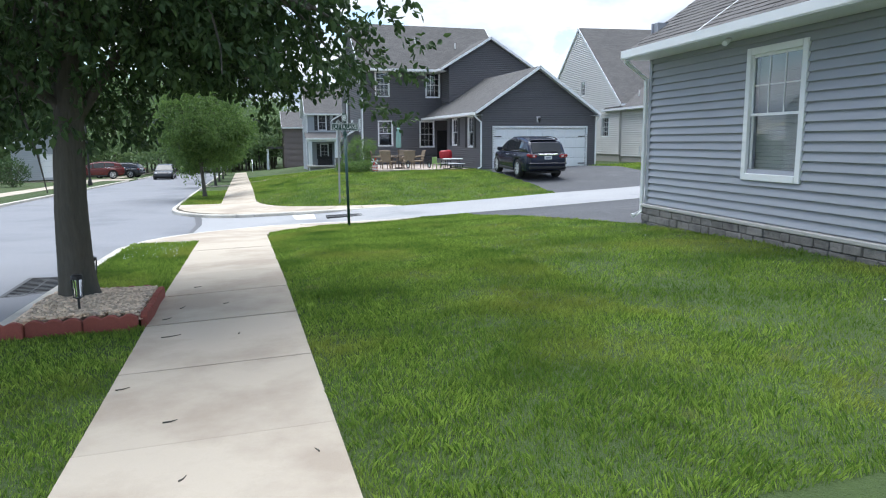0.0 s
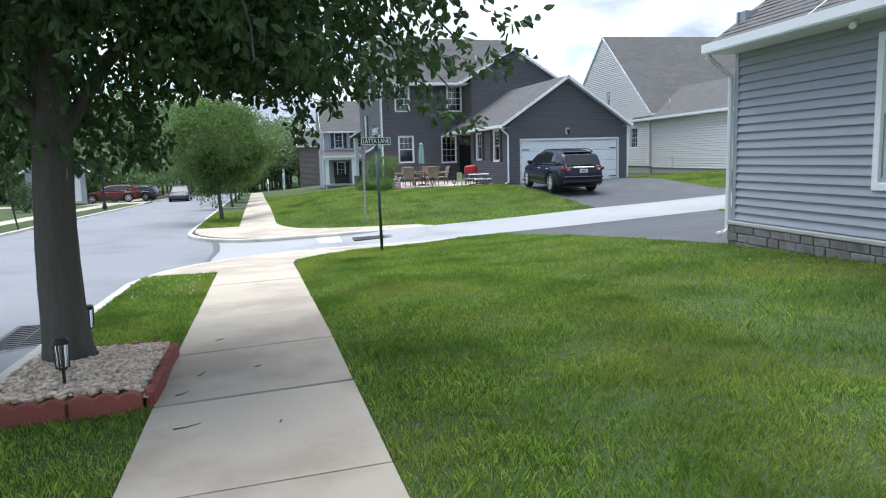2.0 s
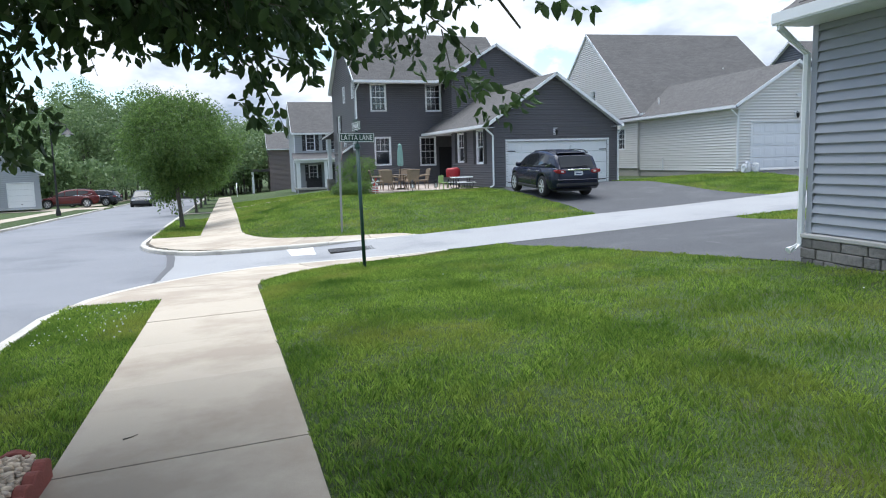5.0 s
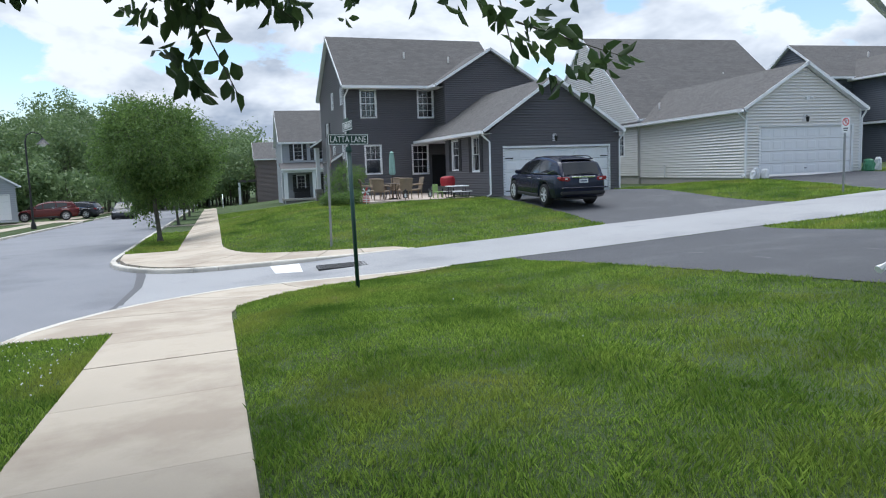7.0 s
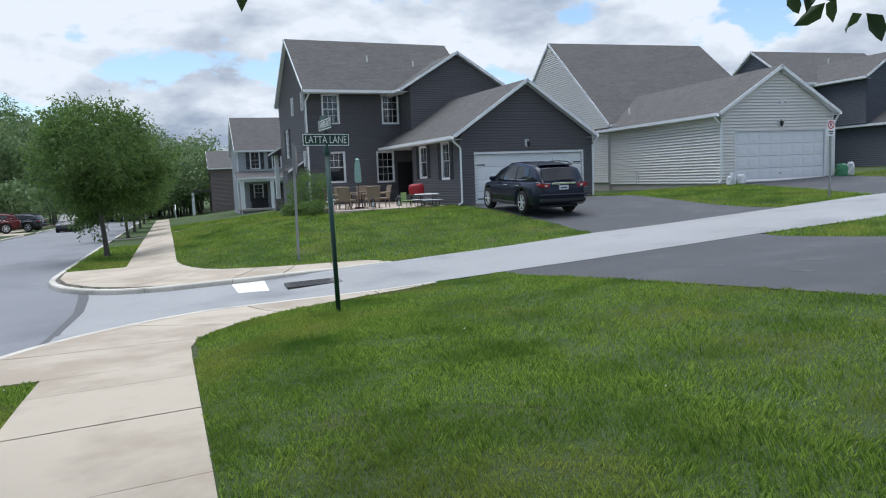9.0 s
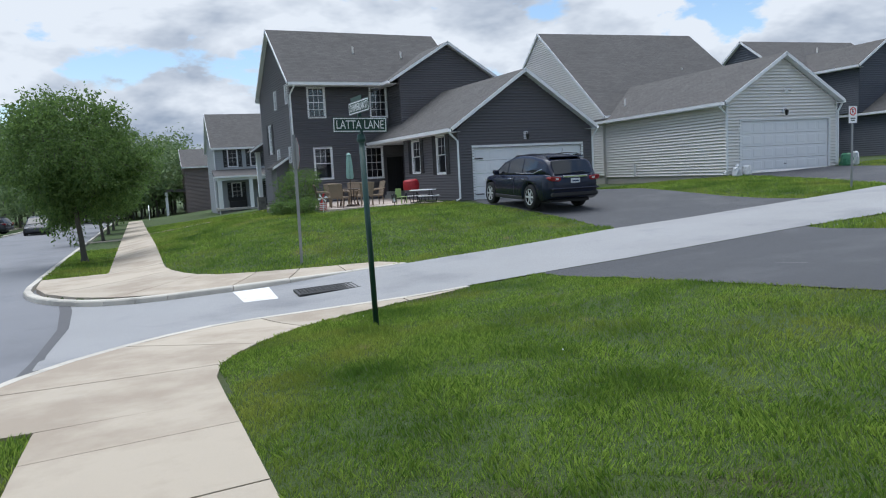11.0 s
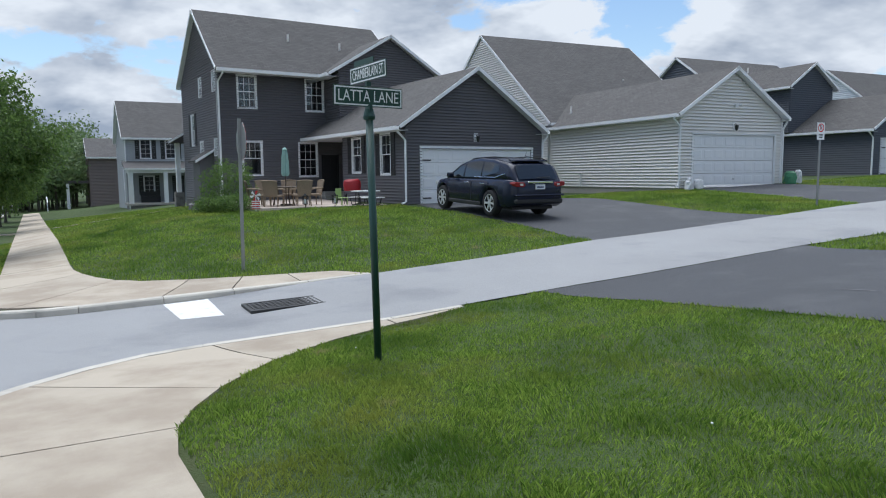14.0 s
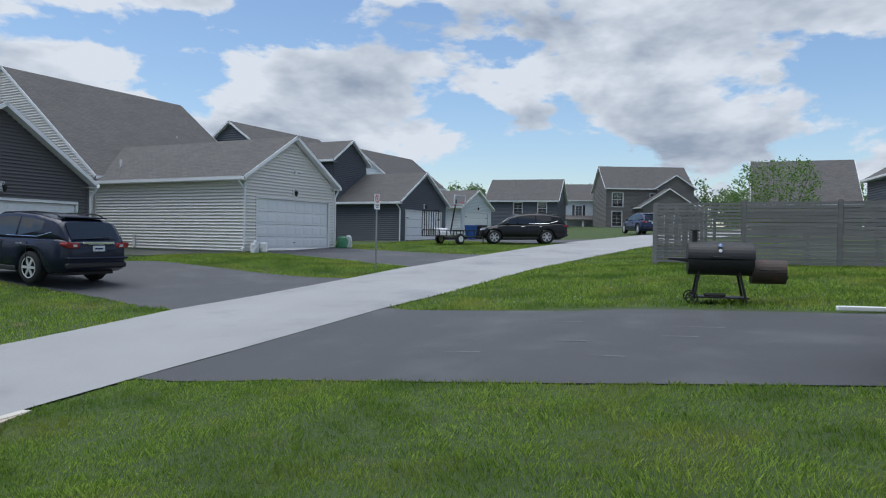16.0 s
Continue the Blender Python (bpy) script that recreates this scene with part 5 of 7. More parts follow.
    for x in cx_:
        zt, zb = roof(x), float(belt(x)) - 0.02
        zt = max(zt, zb + 0.01)
        sec = []
        for f in (0, 0.35, 0.7, 0.9):
            z = zb + (zt - zb) * f
            sec.append((side(x, z), z))
        sec.append((side(x, zt) * 0.86, zt - 0.004))
        sec.append((side(x, zt) * 0.45, zt + 0.022 * (zt - zb)))
        sec = sec + [(-a, b) for a, b in sec[::-1]]
        crow.append([(x, a, b) for a, b in sec])
    n = len(crow[0])
    for r in crow:
        cab.v += r
    for i in range(len(crow) - 1):
        for q in range(n):
            cab.f.append((i * n + q, i * n + (q + 1) % n, (i + 1) * n + (q + 1) % n, (i + 1) * n + q))
    cab.f += [tuple(range(n)), tuple((len(crow) - 1) * n + q for q in range(n))]
    part("cabin", cab, col, c, smooth=True)
    # side panes
    spans = [(1.28, 0.42), (0.34, -0.66), (-0.74, -1.62)] if not sedan else [(1.0, 0.25), (0.17, -0.75)]
    for sgn in (1, -1):
        for x1, x0 in spans:
            x1, x0 = x1 * bx, x0 * bx
            g = MB()
            cols = 8
            for i in range(cols + 1):
                x = x0 + (x1 - x0) * i / cols
                zb = float(belt(x)) + 0.05 + (0.0 if sedan else 0.16 * k * max(0.0, min(1.0, (-0.55 * bx - x) / (1.1 * bx))) ** 1.3)
                zt = max(zb + 0.02, roof(x) - 0.115)
                for z in (zb, (zb + zt) / 2, zt):
                    g.v.append((x, sgn * (side(x, z) + 0.006), z))
            for i in range(cols):
                for j in (0, 1):
                    o = i * 3 + j
                    g.f.append((o, o + 3, o + 4, o + 1))
            part("side_pane", g, M_CARGLASS, c, smooth=True)
    # rear and front panes, laid on the cabin's ends

    def end_pane(name, p0, p1, lo, hi, off):
        g = MB()
        for f in (lo, (lo + hi) / 2, hi):
            x, z = p0[0] + (p1[0] - p0[0]) * f, p0[1] + (p1[1] - p0[1]) * f
            w = side(x, z) * 0.86
            for s in (-1, -0.5, 0, 0.5, 1):
                g.v.append((x + off, s * w, z + 0.02 * (1 - s * s)))
        for j in range(2):
            for i in range(4):
                o = j * 5 + i
                g.f.append((o, o + 1, o + 6, o + 5))
        part(name, g, M_CARGLASS, c, smooth=True)
    end_pane("rear_pane", prof[-1], prof[-2], 0.1, 0.98, -0.022)
    end_pane("windscreen", prof[0], prof[1], 0.12, 0.95, 0.03)
    # rear: lamps, plate, bumper, bright strip
    xr = -L / 2
    for s in (1, -1):
        part("tail_lamp", MB().prism([(s * hw * 0.50, 0.97 * k), (s * hw * 0.60, 0.92 * k), (s * hw * 0.86, 0.95 * k), (s * hw * 0.90, 1.02 * k), (s * hw * 0.87, 1.08 * k), (s * hw * 0.54, 1.06 * k)], "x", xr - 0.012, xr + 0.30), M_LAMPRED, c, "red tail lamp", bevel=0.012)
        part("lamp_insert", MB().prism([(s * hw * 0.60, 0.97 * k), (s * hw * 0.70, 0.975 * k), (s * hw * 0.71, 1.03 * k), (s * hw * 0.61, 1.03 * k)], "x", xr - 0.018, xr), M_LAMPCLEAR, c)
        part("head_lamp", MB().prism([(s * hw * 0.55, 0.78 * k), (s * hw * 0.84, 0.80 * k), (s * hw * 0.86, 0.92 * k), (s * hw * 0.57, 0.88 * k)], "x", L / 2 - 0.35, L / 2 - 0.06), M_LAMPCLEAR, c, bevel=0.012)
        part("mirror", MB().box(0.92 * bx, 1.08 * bx, s * hw * 0.97 - (0.0 if s > 0 else 0.2), s * hw * 0.97 + (0.2 if s > 0 else 0.0), 1.10 * k, 1.26 * k), col, c, bevel=0.03)
        for x in (0.05, -0.95) if not sedan else (0.0, -0.8):
            part("door_handle", MB().box(x * bx - 0.11, x * bx + 0.11, s * hw * 0.985 - 0.02, s * hw * 0.985 + 0.035, 0.96 * k, 0.99 * k), M_CHROME if category == "suv" else col, c, bevel=0.006)
            part("door_seam", MB().box(x * bx - 0.27, x * bx - 0.262, s * hw * 0.992 - 0.01, s * hw * 0.992 + 0.006, 0.45 * k, 1.05 * k), M_PLASTIC, c)
        part("sill", MB().box(rear + wr + 0.1, front - wr - 0.1, s * hw * 0.97 - 0.03, s * hw * 0.97 + 0.03, low - 0.02, low + 0.10), M_PLASTIC, c, bevel=0.02)
        if not sedan:
            part("roof_rail", MB().tube([(0.35 * bx, s * hw * 0.62, 1.67 * k), (0.2 * bx, s * hw * 0.62, 1.73 * k), (-1.0 * bx, s * hw * 0.61, 1.785 * k), (-1.7 * bx, s * hw * 0.61, 1.765 * k), (-1.9 * bx, s * hw * 0.62, 1.71 * k)], 0.018, 6), M_PLASTIC, c)
            part("window_strip", MB().tube([(-0.3 * bx, s * (side(-0.3 * bx, 1.15 * k) + 0.012), 1.155 * k), (-1.5 * bx, s * (side(-1.5 * bx, 1.17 * k) + 0.012), 1.175 * k), (-2.0 * bx, s * (side(-2.0 * bx, 1.28 * k) + 0.012), 1.30 * k)], 0.011, 5), M_CHROME, c)
    part("bumper", MB().box(xr - 0.035, xr + 0.3, -hw * 0.84, hw * 0.84, 0.44 * k, 0.58 * k), M_PLASTIC, c, bevel=0.04)
    part("bumper_shelf", MB().box(xr - 0.06, xr + 0.2, -hw * 0.86, hw * 0.86, 0.66 * k, 0.72 * k), col, c, bevel=0.025)
    part("plate", MB().box(xr - 0.022, xr, -0.16, 0.16, 0.86 * k, 1.0 * k), M_PLATE, c, "white licence plate, unreadable")
    part("plate_text", MB().box(xr - 0.026, xr - 0.02, -0.11, 0.11, 0.905 * k, 0.945 * k), M_CARBLUE, c)
    part("tailgate_strip", MB().box(xr - 0.03, xr + 0.05, -hw * 0.44, hw * 0.44, 1.03 * k, 1.095 * k), M_CHROME, c, bevel=0.01)
    part("grille", MB().box(L / 2 - 0.1, L / 2 - 0.005, -hw * 0.5, hw * 0.5, 0.55 * k, 0.75 * k), M_PLASTIC, c, bevel=0.02)
    if not sedan:
        part("spoiler", MB().box(prof[-3][0] - 0.14, prof[-3][0] + 0.12, -hw * 0.62, hw * 0.62, 1.655 * k, 1.70 * k), col, c, bevel=0.02)
        part("wiper", MB().tube([(prof[-1][0] + 0.02, 0.05, 1.19 * k), (prof[-1][0] + 0.02, -0.4, 1.22 * k)], 0.009, 5), M_PLASTIC, c)
        part("aerial", MB().tube([(-1.75 * bx, 0, 1.74 * k), (-1.85 * bx, 0, 1.95 * k)], [0.008, 0.003], 5), M_PLASTIC, c)
    for x in (front, rear):
        for s in (1, -1):
            y0 = s * (hw - 0.27)
            wh = thing("wheel", "", "")
            wh.parent = c
            wh.matrix_basis = pose(x, s * (hw - 0.02), wr)
            t = MB()
            prof_t = [(0.0, wr * 0.66), (0.01, wr * 0.93), (-0.03, wr), (-0.20, wr), (-0.24, wr * 0.93), (-0.23, wr * 0.6)]
            kk = 28
            for a in range(kk):
                an = 2 * math.pi * a / kk
                t.v += [(r * math.cos(an), s * d, r * math.sin(an)) for d, r in prof_t]
            m_ = len(prof_t)
            for a in range(kk):
                for q in range(m_ - 1):
                    t.f.append((a * m_ + q, a * m_ + q + 1, ((a + 1) % kk) * m_ + q + 1, ((a + 1) % kk) * m_ + q))
            part("tyre", t, M_TYRE, wh, smooth=True)
            rim = MB()
            prof_r = [(-0.015, wr * 0.67), (0.004, wr * 0.66), (0.0, wr * 0.60), (-0.08, wr * 0.58), (-0.085, wr * 0.1)]
            for a in range(kk):
                an = 2 * math.pi * a / kk
                rim.v += [(r * math.cos(an), s * d, r * math.sin(an)) for d, r in prof_r]
            m_ = len(prof_r)
            for a in range(kk):
                for q in range(2):
                    rim.f.append((a * m_ + q, a * m_ + q + 1, ((a + 1) % kk) * m_ + q + 1, ((a + 1) % kk) * m_ + q))
            for a in range(6):
                an = 2 * math.pi * a / 6
                rim.box(0.03, wr * 0.63, -0.012, 0.012, -wr * 0.075, wr * 0.075, Matrix.Rotation(-an, 4, "Y") @ Matrix.Translation((0, -s * 0.012, 0)))
            rim.disc((0, 0), "y", wr * 0.16, s * -0.03, s * 0.006, 14)
            part("rim", rim, M_ALLOY, wh)
            part("brake_disc", MB().disc((0, 0), "y", wr * 0.6, s * -0.1, s * -0.07, 20), M_PLASTIC, wh)
    return c


car("dark navy sport utility car parked on the driveway", pose(12.42, 29.35, float(flat_z(12.42, 29.35)) + 0.01, 0.0, -2.0, 86.5), M_NAVY, category="suv", L=5.05, W=1.93, H=1.72)
car("black sport utility car parked across a driveway", pose(39.4, 24.0, float(flat_z(39.4, 24.0)) + 0.01, 0.6, 1.0, 113), M_CARBLACK, category="suv", L=5.0, W=1.95, H=1.77)
car("blue hatchback parked at the top of the lane", pose(56.6, 19.2, ground_z(56.6, 19.2) + 0.03, 0, -1, 28), M_CARBLUE, L=4.5, W=1.85, H=1.65)
car("dark red crossover parked on a drive", pose(-13.05, 71.9, ground_z(-13.05, 71.9) + 0.06, 0, 0, 188), M_CARRED, L=4.6, W=1.85, H=1.62)
car("dark grey hatchback parked beside a red car", pose(-11.6, 75.2, ground_z(-11.6, 75.2) + 0.05, 0, 0, 165), M_CARGREY, L=4.3, W=1.8, H=1.5)
car("dark grey saloon parked along the street kerb", pose(-7.2, 72.5, ground_z(-7.2, 72.5) - 0.075, 0, 1.2, -90), M_CARGREY, L=4.6, W=1.8, H=1.45, wr=0.33, low=0.24, sedan=True)


# ---- signs and street furniture ----
def text_mesh(txt, height, mat, squeeze=1.0):
    cu = bpy.data.curves.new("lettering", "FONT")
    cu.body, cu.size, cu.align_x, cu.align_y, cu.extrude = txt, height / 0.7, "CENTER", "CENTER", 0.001
    ob = bpy.data.objects.new("lettering", cu)
    scene.collection.objects.link(ob)
    me = bpy.data.meshes.new_from_object(ob.evaluated_get(bpy.context.evaluated_depsgraph_get()))
    bpy.data.objects.remove(ob)
    me.transform(Matrix.Diagonal((squeeze, 1, 1, 1)))
    me.materials.clear()
    me.materials.append(mat)
    return me


def blade(post, z, w, h, turn, txt, squeeze, tip=0.0):
    """A street name blade: green plate with a white border and letters on both faces."""
    b = part("name_plate", MB().box(-w / 2, w / 2, -0.003, 0.003, z - h / 2, z + h / 2), M_SIGNGREEN, post, m=pose(0, 0, z) @ pose(0, 0, 0, 0, tip, turn) @ pose(0, 0, -z), bevel=0.001)
    for s in (-1, 1):
        y0, y1 = sorted((s * 0.0035, s * 0.005))
        e = 0.012
        part("border", MB().box(-w / 2 + 0.008, w / 2 - 0.008, y0, y1, z + h / 2 - 0.008 - e, z + h / 2 - 0.008).box(-w / 2 + 0.008, w / 2 - 0.008, y0, y1, z - h / 2 + 0.008, z - h / 2 + 0.008 + e)
             .box(-w / 2 + 0.008, -w / 2 + 0.008 + e, y0, y1, z - h / 2 + 0.02, z + h / 2 - 0.02).box(w / 2 - 0.008 - e, w / 2 - 0.008, y0, y1, z - h / 2 + 0.02, z + h / 2 - 0.02), M_SIGNWHITE, b)
        part("lettering", text_mesh(txt, h * 0.56, M_SIGNWHITE, squeeze), M_SIGNWHITE, b, m=pose(0, s * 0.0045, z - 0.002, 90, 0, 0 if s < 0 else 180))
    return b


pole_z = ground_z(2.45, 16.88)
post = thing("street_sign", "dark green street name post on the lawn corner", "street sign", pose(2.45, 16.88, pole_z, 0, -1.0, 0))
part("pole", MB().tube([(0, 0, -0.1), (0, 0, 2.30)], 0.034, 16), M_GREENPOLE, post, smooth=True)
part("collar", MB().tube([(0, 0, 2.23), (0, 0, 2.26), (0, 0, 2.32)], [0.05, 0.055, 0.04], 14).box(-0.012, 0.012, -0.05, 0.05, 2.30, 2.36), M_GREENPOLE, post)
blade(post, 2.43, 0.655, 0.175, -2, "LATTA LANE", 0.72, 2.2)
part("bracket", MB().box(-0.02, 0.02, -0.02, 0.02, 2.52, 2.56), M_GREENPOLE, post)
blade(post, 2.64, 0.70, 0.15, -88, "CHAMBERLAIN ST", 0.62)
part("topper", MB().box(-0.26, 0.12, -0.003, 0.003, 2.717, 2.765), M_SIGNGREEN, post, "small green tab above the plate", m=pose(0, 0, 0, 0, 0, -88))

stop = thing("stop_sign", "stop sign seen edge-on, on a steel post", "stop sign", pose(3.28, 24.75, ground_z(3.28, 24.75), 0, 0.6, 0))
part("post", MB().box(-0.03, 0.03, -0.02, 0.02, -0.1, 2.95), M_GALV, stop)
octo = [(0.38 * math.cos(math.pi / 8 + i * math.pi / 4), 2.52 + 0.38 * math.sin(math.pi / 8 + i * math.pi / 4)) for i in range(8)]
part("plate", MB().prism(octo, "x", 0.031, 0.034), M_SIGNRED, stop)
part("plate_back", MB().prism(octo, "x", 0.0285, 0.0305), M_GALV, stop, "bare metal back of the plate")

npk = thing("parking_sign", "white no-parking sign on a thin steel post", "parking sign", pose(19.6, 23.1, ground_z(19.6, 23.1), 0, 0, -6))
part("post", MB().box(-0.03, 0.03, -0.015, 0.015, -0.1, 2.4), M_GALV, npk)
plate = part("plate", MB().box(-0.16, 0.16, -0.021, -0.017, 1.93, 2.42), M_SIGNWHITE, npk, bevel=0.001)
ring = MB()
for i in range(24):
    a0, a1 = i * math.pi / 12, (i + 1) * math.pi / 12
    ring.prism([(0.095 * math.cos(a0), 2.27 + 0.095 * math.sin(a0)), (0.125 * math.cos(a0), 2.27 + 0.125 * math.sin(a0)), (0.125 * math.cos(a1), 2.27 + 0.125 * math.sin(a1)), (0.095 * math.cos(a1), 2.27 + 0.095 * math.sin(a1))], "y", -0.024, -0.0215)
part("red_ring", ring, M_SIGNRED, plate)
part("slash", MB().prism([(-0.085, 2.345), (-0.065, 2.36), (0.085, 2.195), (0.065, 2.18)], "y", -0.0255, -0.0245), M_SIGNRED, plate)
part("lettering", text_mesh("P", 0.13, M_BLACK), M_BLACK, plate, m=pose(0, -0.0225, 2.27, 90, 0, 0))
part("text_bar", MB().box(-0.09, 0.09, -0.023, -0.0215, 2.05, 2.085).box(-0.07, 0.07, -0.023, -0.0215, 1.985, 2.02), M_BLACK, plate)


def street_lamp(x, y, turn):
    t = thing("street_lamp", "black street lamp with a bell shade", "street lamp", pose(x, y, ground_z(x, y), 0, 0, turn))
    part("base", MB().tube([(0, 0, -0.1), (0, 0, 0.25), (0, 0, 0.5)], [0.16, 0.15, 0.08], 12), M_BLACK, t)
    part("pole", MB().tube([(0, 0, 0.45), (0, 0, 5.4), (0.1, 0, 5.8), (0.45, 0, 6.0), (0.85, 0, 5.85), (0.95, 0, 5.6)], [0.07, 0.05, 0.04, 0.035, 0.03, 0.03], 10), M_BLACK, t)
    part("shade", MB().tube([(0.95, 0, 5.62), (0.95, 0, 5.5), (0.95, 0, 5.3), (0.95, 0, 5.22)], [0.06, 0.12, 0.3, 0.38], 18, caps=False), M_BLACK, t)
    part("globe", MB().tube([(0.95, 0, 5.28), (0.95, 0, 5.15), (0.95, 0, 5.08)], [0.2, 0.17, 0.06], 14), M_SIGNWHITE, t, "frosted lamp globe")


street_lamp(-10.5, 54.8, 10)

# ---- patio of the dark house ----
M_WICKER = material("tan wicker", (0.26, 0.20, 0.14), 0.8, vary=0.25, scale=20, fine=120, bump=0.8, bump_scale=90)
M_TABLE = material("bronze table", (0.10, 0.075, 0.055), 0.6, vary=0.2, scale=6, bump=0.2)
M_CANVAS = material("pale teal canvas", (0.30, 0.46, 0.42), 0.85, vary=0.12, scale=8, bump=0.4, bump_scale=30)
M_REDCLOTH = material("red cover", (0.32, 0.012, 0.02), 0.55, vary=0.15, scale=6, bump=0.3, bump_scale=20)
M_PATIO = material("pink stone patio", (0.50, 0.42, 0.36), 0.9, vary=0.14, scale=2.2, fine=60, bump=0.3, bump_scale=80, rand=0.05)
M_GREENPLASTIC = material("light green plastic", (0.30, 0.42, 0.16), 0.5, vary=0.06, bump=0.05)
PZ = 0.06


def D(x, y, z=0.0, rz=0.0):
    """A pose in the dark house's own frame."""
    return pose(11.95, 34.35, 0, 0, 0, -3) @ pose(x, y, z, 0, 0, rz)


patio = thing("patio", "pale pink paved patio behind the house", "patio", kind="structure")
for i in range(9):
    for j in range(13):
        x0, y0 = -5.3 + i * 0.6, 0.55 + j * 0.65 + 0.02 * i
        if x0 + 0.6 > -0.02:
            continue
        part("paver", MB().box(x0 + 0.004, x0 + 0.596, y0 + 0.004, y0 + 0.646, -0.25, PZ), M_PATIO, patio, m=D(0, 0))


def wicker_chair():
    c = thing("patio_chair", "tan wicker armchair on the patio", "chair", group="chairs round the patio table")
    part("seat", MB().box(-0.27, 0.27, -0.26, 0.26, 0.36, 0.43), M_WICKER, c, bevel=0.02)
    back = MB()
    vs = []
    for j, (y, z, w) in enumerate(((0.24, 0.40, 0.25), (0.28, 0.65, 0.28), (0.34, 0.92, 0.30))):
        for s in (-1, -0.5, 0, 0.5, 1):
            vs.append((s * w, y + 0.05 * (1 - s * s), z))
    fs = [(j * 5 + i, j * 5 + i + 1, j * 5 + i + 6, j * 5 + i + 5) for j in range(2) for i in range(4)]
    back.add(vs, fs).add([(a, b + 0.035, d) for a, b, d in vs], [f[::-1] for f in fs])
    back.tube([(-0.30, 0.36, 0.92), (-0.15, 0.4, 0.94), (0, 0.41, 0.945), (0.15, 0.4, 0.94), (0.30, 0.36, 0.92)], 0.028, 7)
    part("backrest", back, M_WICKER, c)
    for s in (-1, 1):
        part("armrest", MB().tube([(s * 0.29, 0.32, 0.66), (s * 0.31, 0.0, 0.64), (s * 0.30, -0.26, 0.60), (s * 0.28, -0.27, 0.4)], 0.03, 7), M_WICKER, c)
        for y in (-0.23, 0.23):
            part("leg", MB().tube([(s * 0.24, y, 0.37), (s * 0.26, y * 1.1, 0.0)], 0.022, 7), M_WICKER, c)
    return c


TX, TY = -4.05, 2.3
chair = wicker_chair()
chair.matrix_basis = D(TX - 1.05, TY - 0.1, PZ, 80)
for x, y, a in ((TX - 0.55, TY - 0.75, 140), (TX + 0.45, TY - 0.85, 185), (TX + 1.1, TY - 0.1, -85), (TX - 0.45, TY + 0.95, 5), (TX + 0.5, TY + 0.95, -10)):
    copy_thing(chair, D(x, y, PZ, a))
table = thing("patio_table", "brown metal patio table with an umbrella hole", "table", D(TX, TY, PZ))
part("tabletop", MB().disc((0, 0), "z", 0.62, 0.68, 0.715, 28), M_TABLE, table, bevel=0.008)
for i in range(4):
    a = math.pi / 4 + i * math.pi / 2
    part("leg", MB().tube([(0.42 * math.cos(a), 0.42 * math.sin(a), 0.68), (0.36 * math.cos(a), 0.36 * math.sin(a), 0.35), (0.46 * math.cos(a), 0.46 * math.sin(a), 0.0)], 0.025, 8), M_TABLE, table)
umb = thing("patio_umbrella", "closed pale teal umbrella standing through the table", "umbrella", D(TX + 0.1, TY + 0.02, PZ))
part("pole", MB().tube([(0, 0, 0), (0, 0, 2.2)], 0.02, 8), M_TABLE, umb)
cn_ = MB()
prof_u = [(2.16, 0.03), (2.05, 0.075), (1.85, 0.10), (1.5, 0.115), (1.2, 0.125), (1.1, 0.11)]
for z, r in prof_u:
    for k in range(16):
        a = 2 * math.pi * k / 16
        q = r * (1.25 if k % 2 else 0.75)
        cn_.v.append((q * math.cos(a), q * math.sin(a), z + (0.04 if k % 2 and z < 1.15 else 0)))
for i in range(len(prof_u) - 1):
    for k in range(16):
        cn_.f.append((i * 16 + k, i * 16 + (k + 1) % 16, (i + 1) * 16 + (k + 1) % 16, (i + 1) * 16 + k))
part("canopy", cn_, M_CANVAS, umb)
part("vent", MB().tube([(0, 0, 2.19), (0, 0, 2.1)], [0.02, 0.11], 10), M_CANVAS, umb)
part("base", MB().disc((0, 0), "z", 0.22, 0.0, 0.06, 20), M_TABLE, umb)

pic = thing("picnic_table", "small folding picnic table with attached seats", "picnic table", D(-1.35, 0.75, PZ, 8))
part("tabletop", MB().box(-0.45, 0.45, -0.32, 0.32, 0.50, 0.54), M_SIGNWHITE, pic, bevel=0.01)
for s in (-1, 1):
    part("bench", MB().box(-0.45, 0.45, s * 0.55 - 0.1, s * 0.55 + 0.1, 0.27, 0.30), M_SIGNWHITE, pic, bevel=0.01)
    part("frame", MB().tube([(s * 0.35, -0.58, 0.27), (s * 0.35, -0.45, 0.02), (s * 0.35, 0.45, 0.02), (s * 0.35, 0.58, 0.27)], 0.018, 6).tube([(s * 0.35, -0.2, 0.02), (s * 0.35, -0.1, 0.5)], 0.016, 6).tube([(s * 0.35, 0.2, 0.02), (s * 0.35, 0.1, 0.5)], 0.016, 6), M_BLACK, pic)
rg = thing("covered_grill", "kettle grill under a red cover", "grill", D(-1.45, 1.9, PZ))
cv = MB().tube([(0, 0, 0.35), (0, 0, 0.7), (0, 0, 0.92), (0, 0, 1.0)], [0.40, 0.43, 0.40, 0.28], 14)
cv.v = [(a * 0.85, b * 0.55, 0.28 + c * 0.68 + 0.02 * math.sin(a * 9)) for a, b, c in cv.v]
part("cover", cv, M_REDCLOTH, rg, "faded red cover", bevel=0.03)
for s in (-1, 1):
    part("leg", MB().tube([(s * 0.3, 0.1, 0.0), (s * 0.25, 0, 0.4)], 0.02, 6).tube([(s * 0.3, -0.15, 0.0), (s * 0.25, -0.05, 0.4)], 0.02, 6), M_BLACK, rg)
gc = thing("child_chair", "small light-green plastic chair", "chair", D(-2.1, 1.3, PZ, 30))
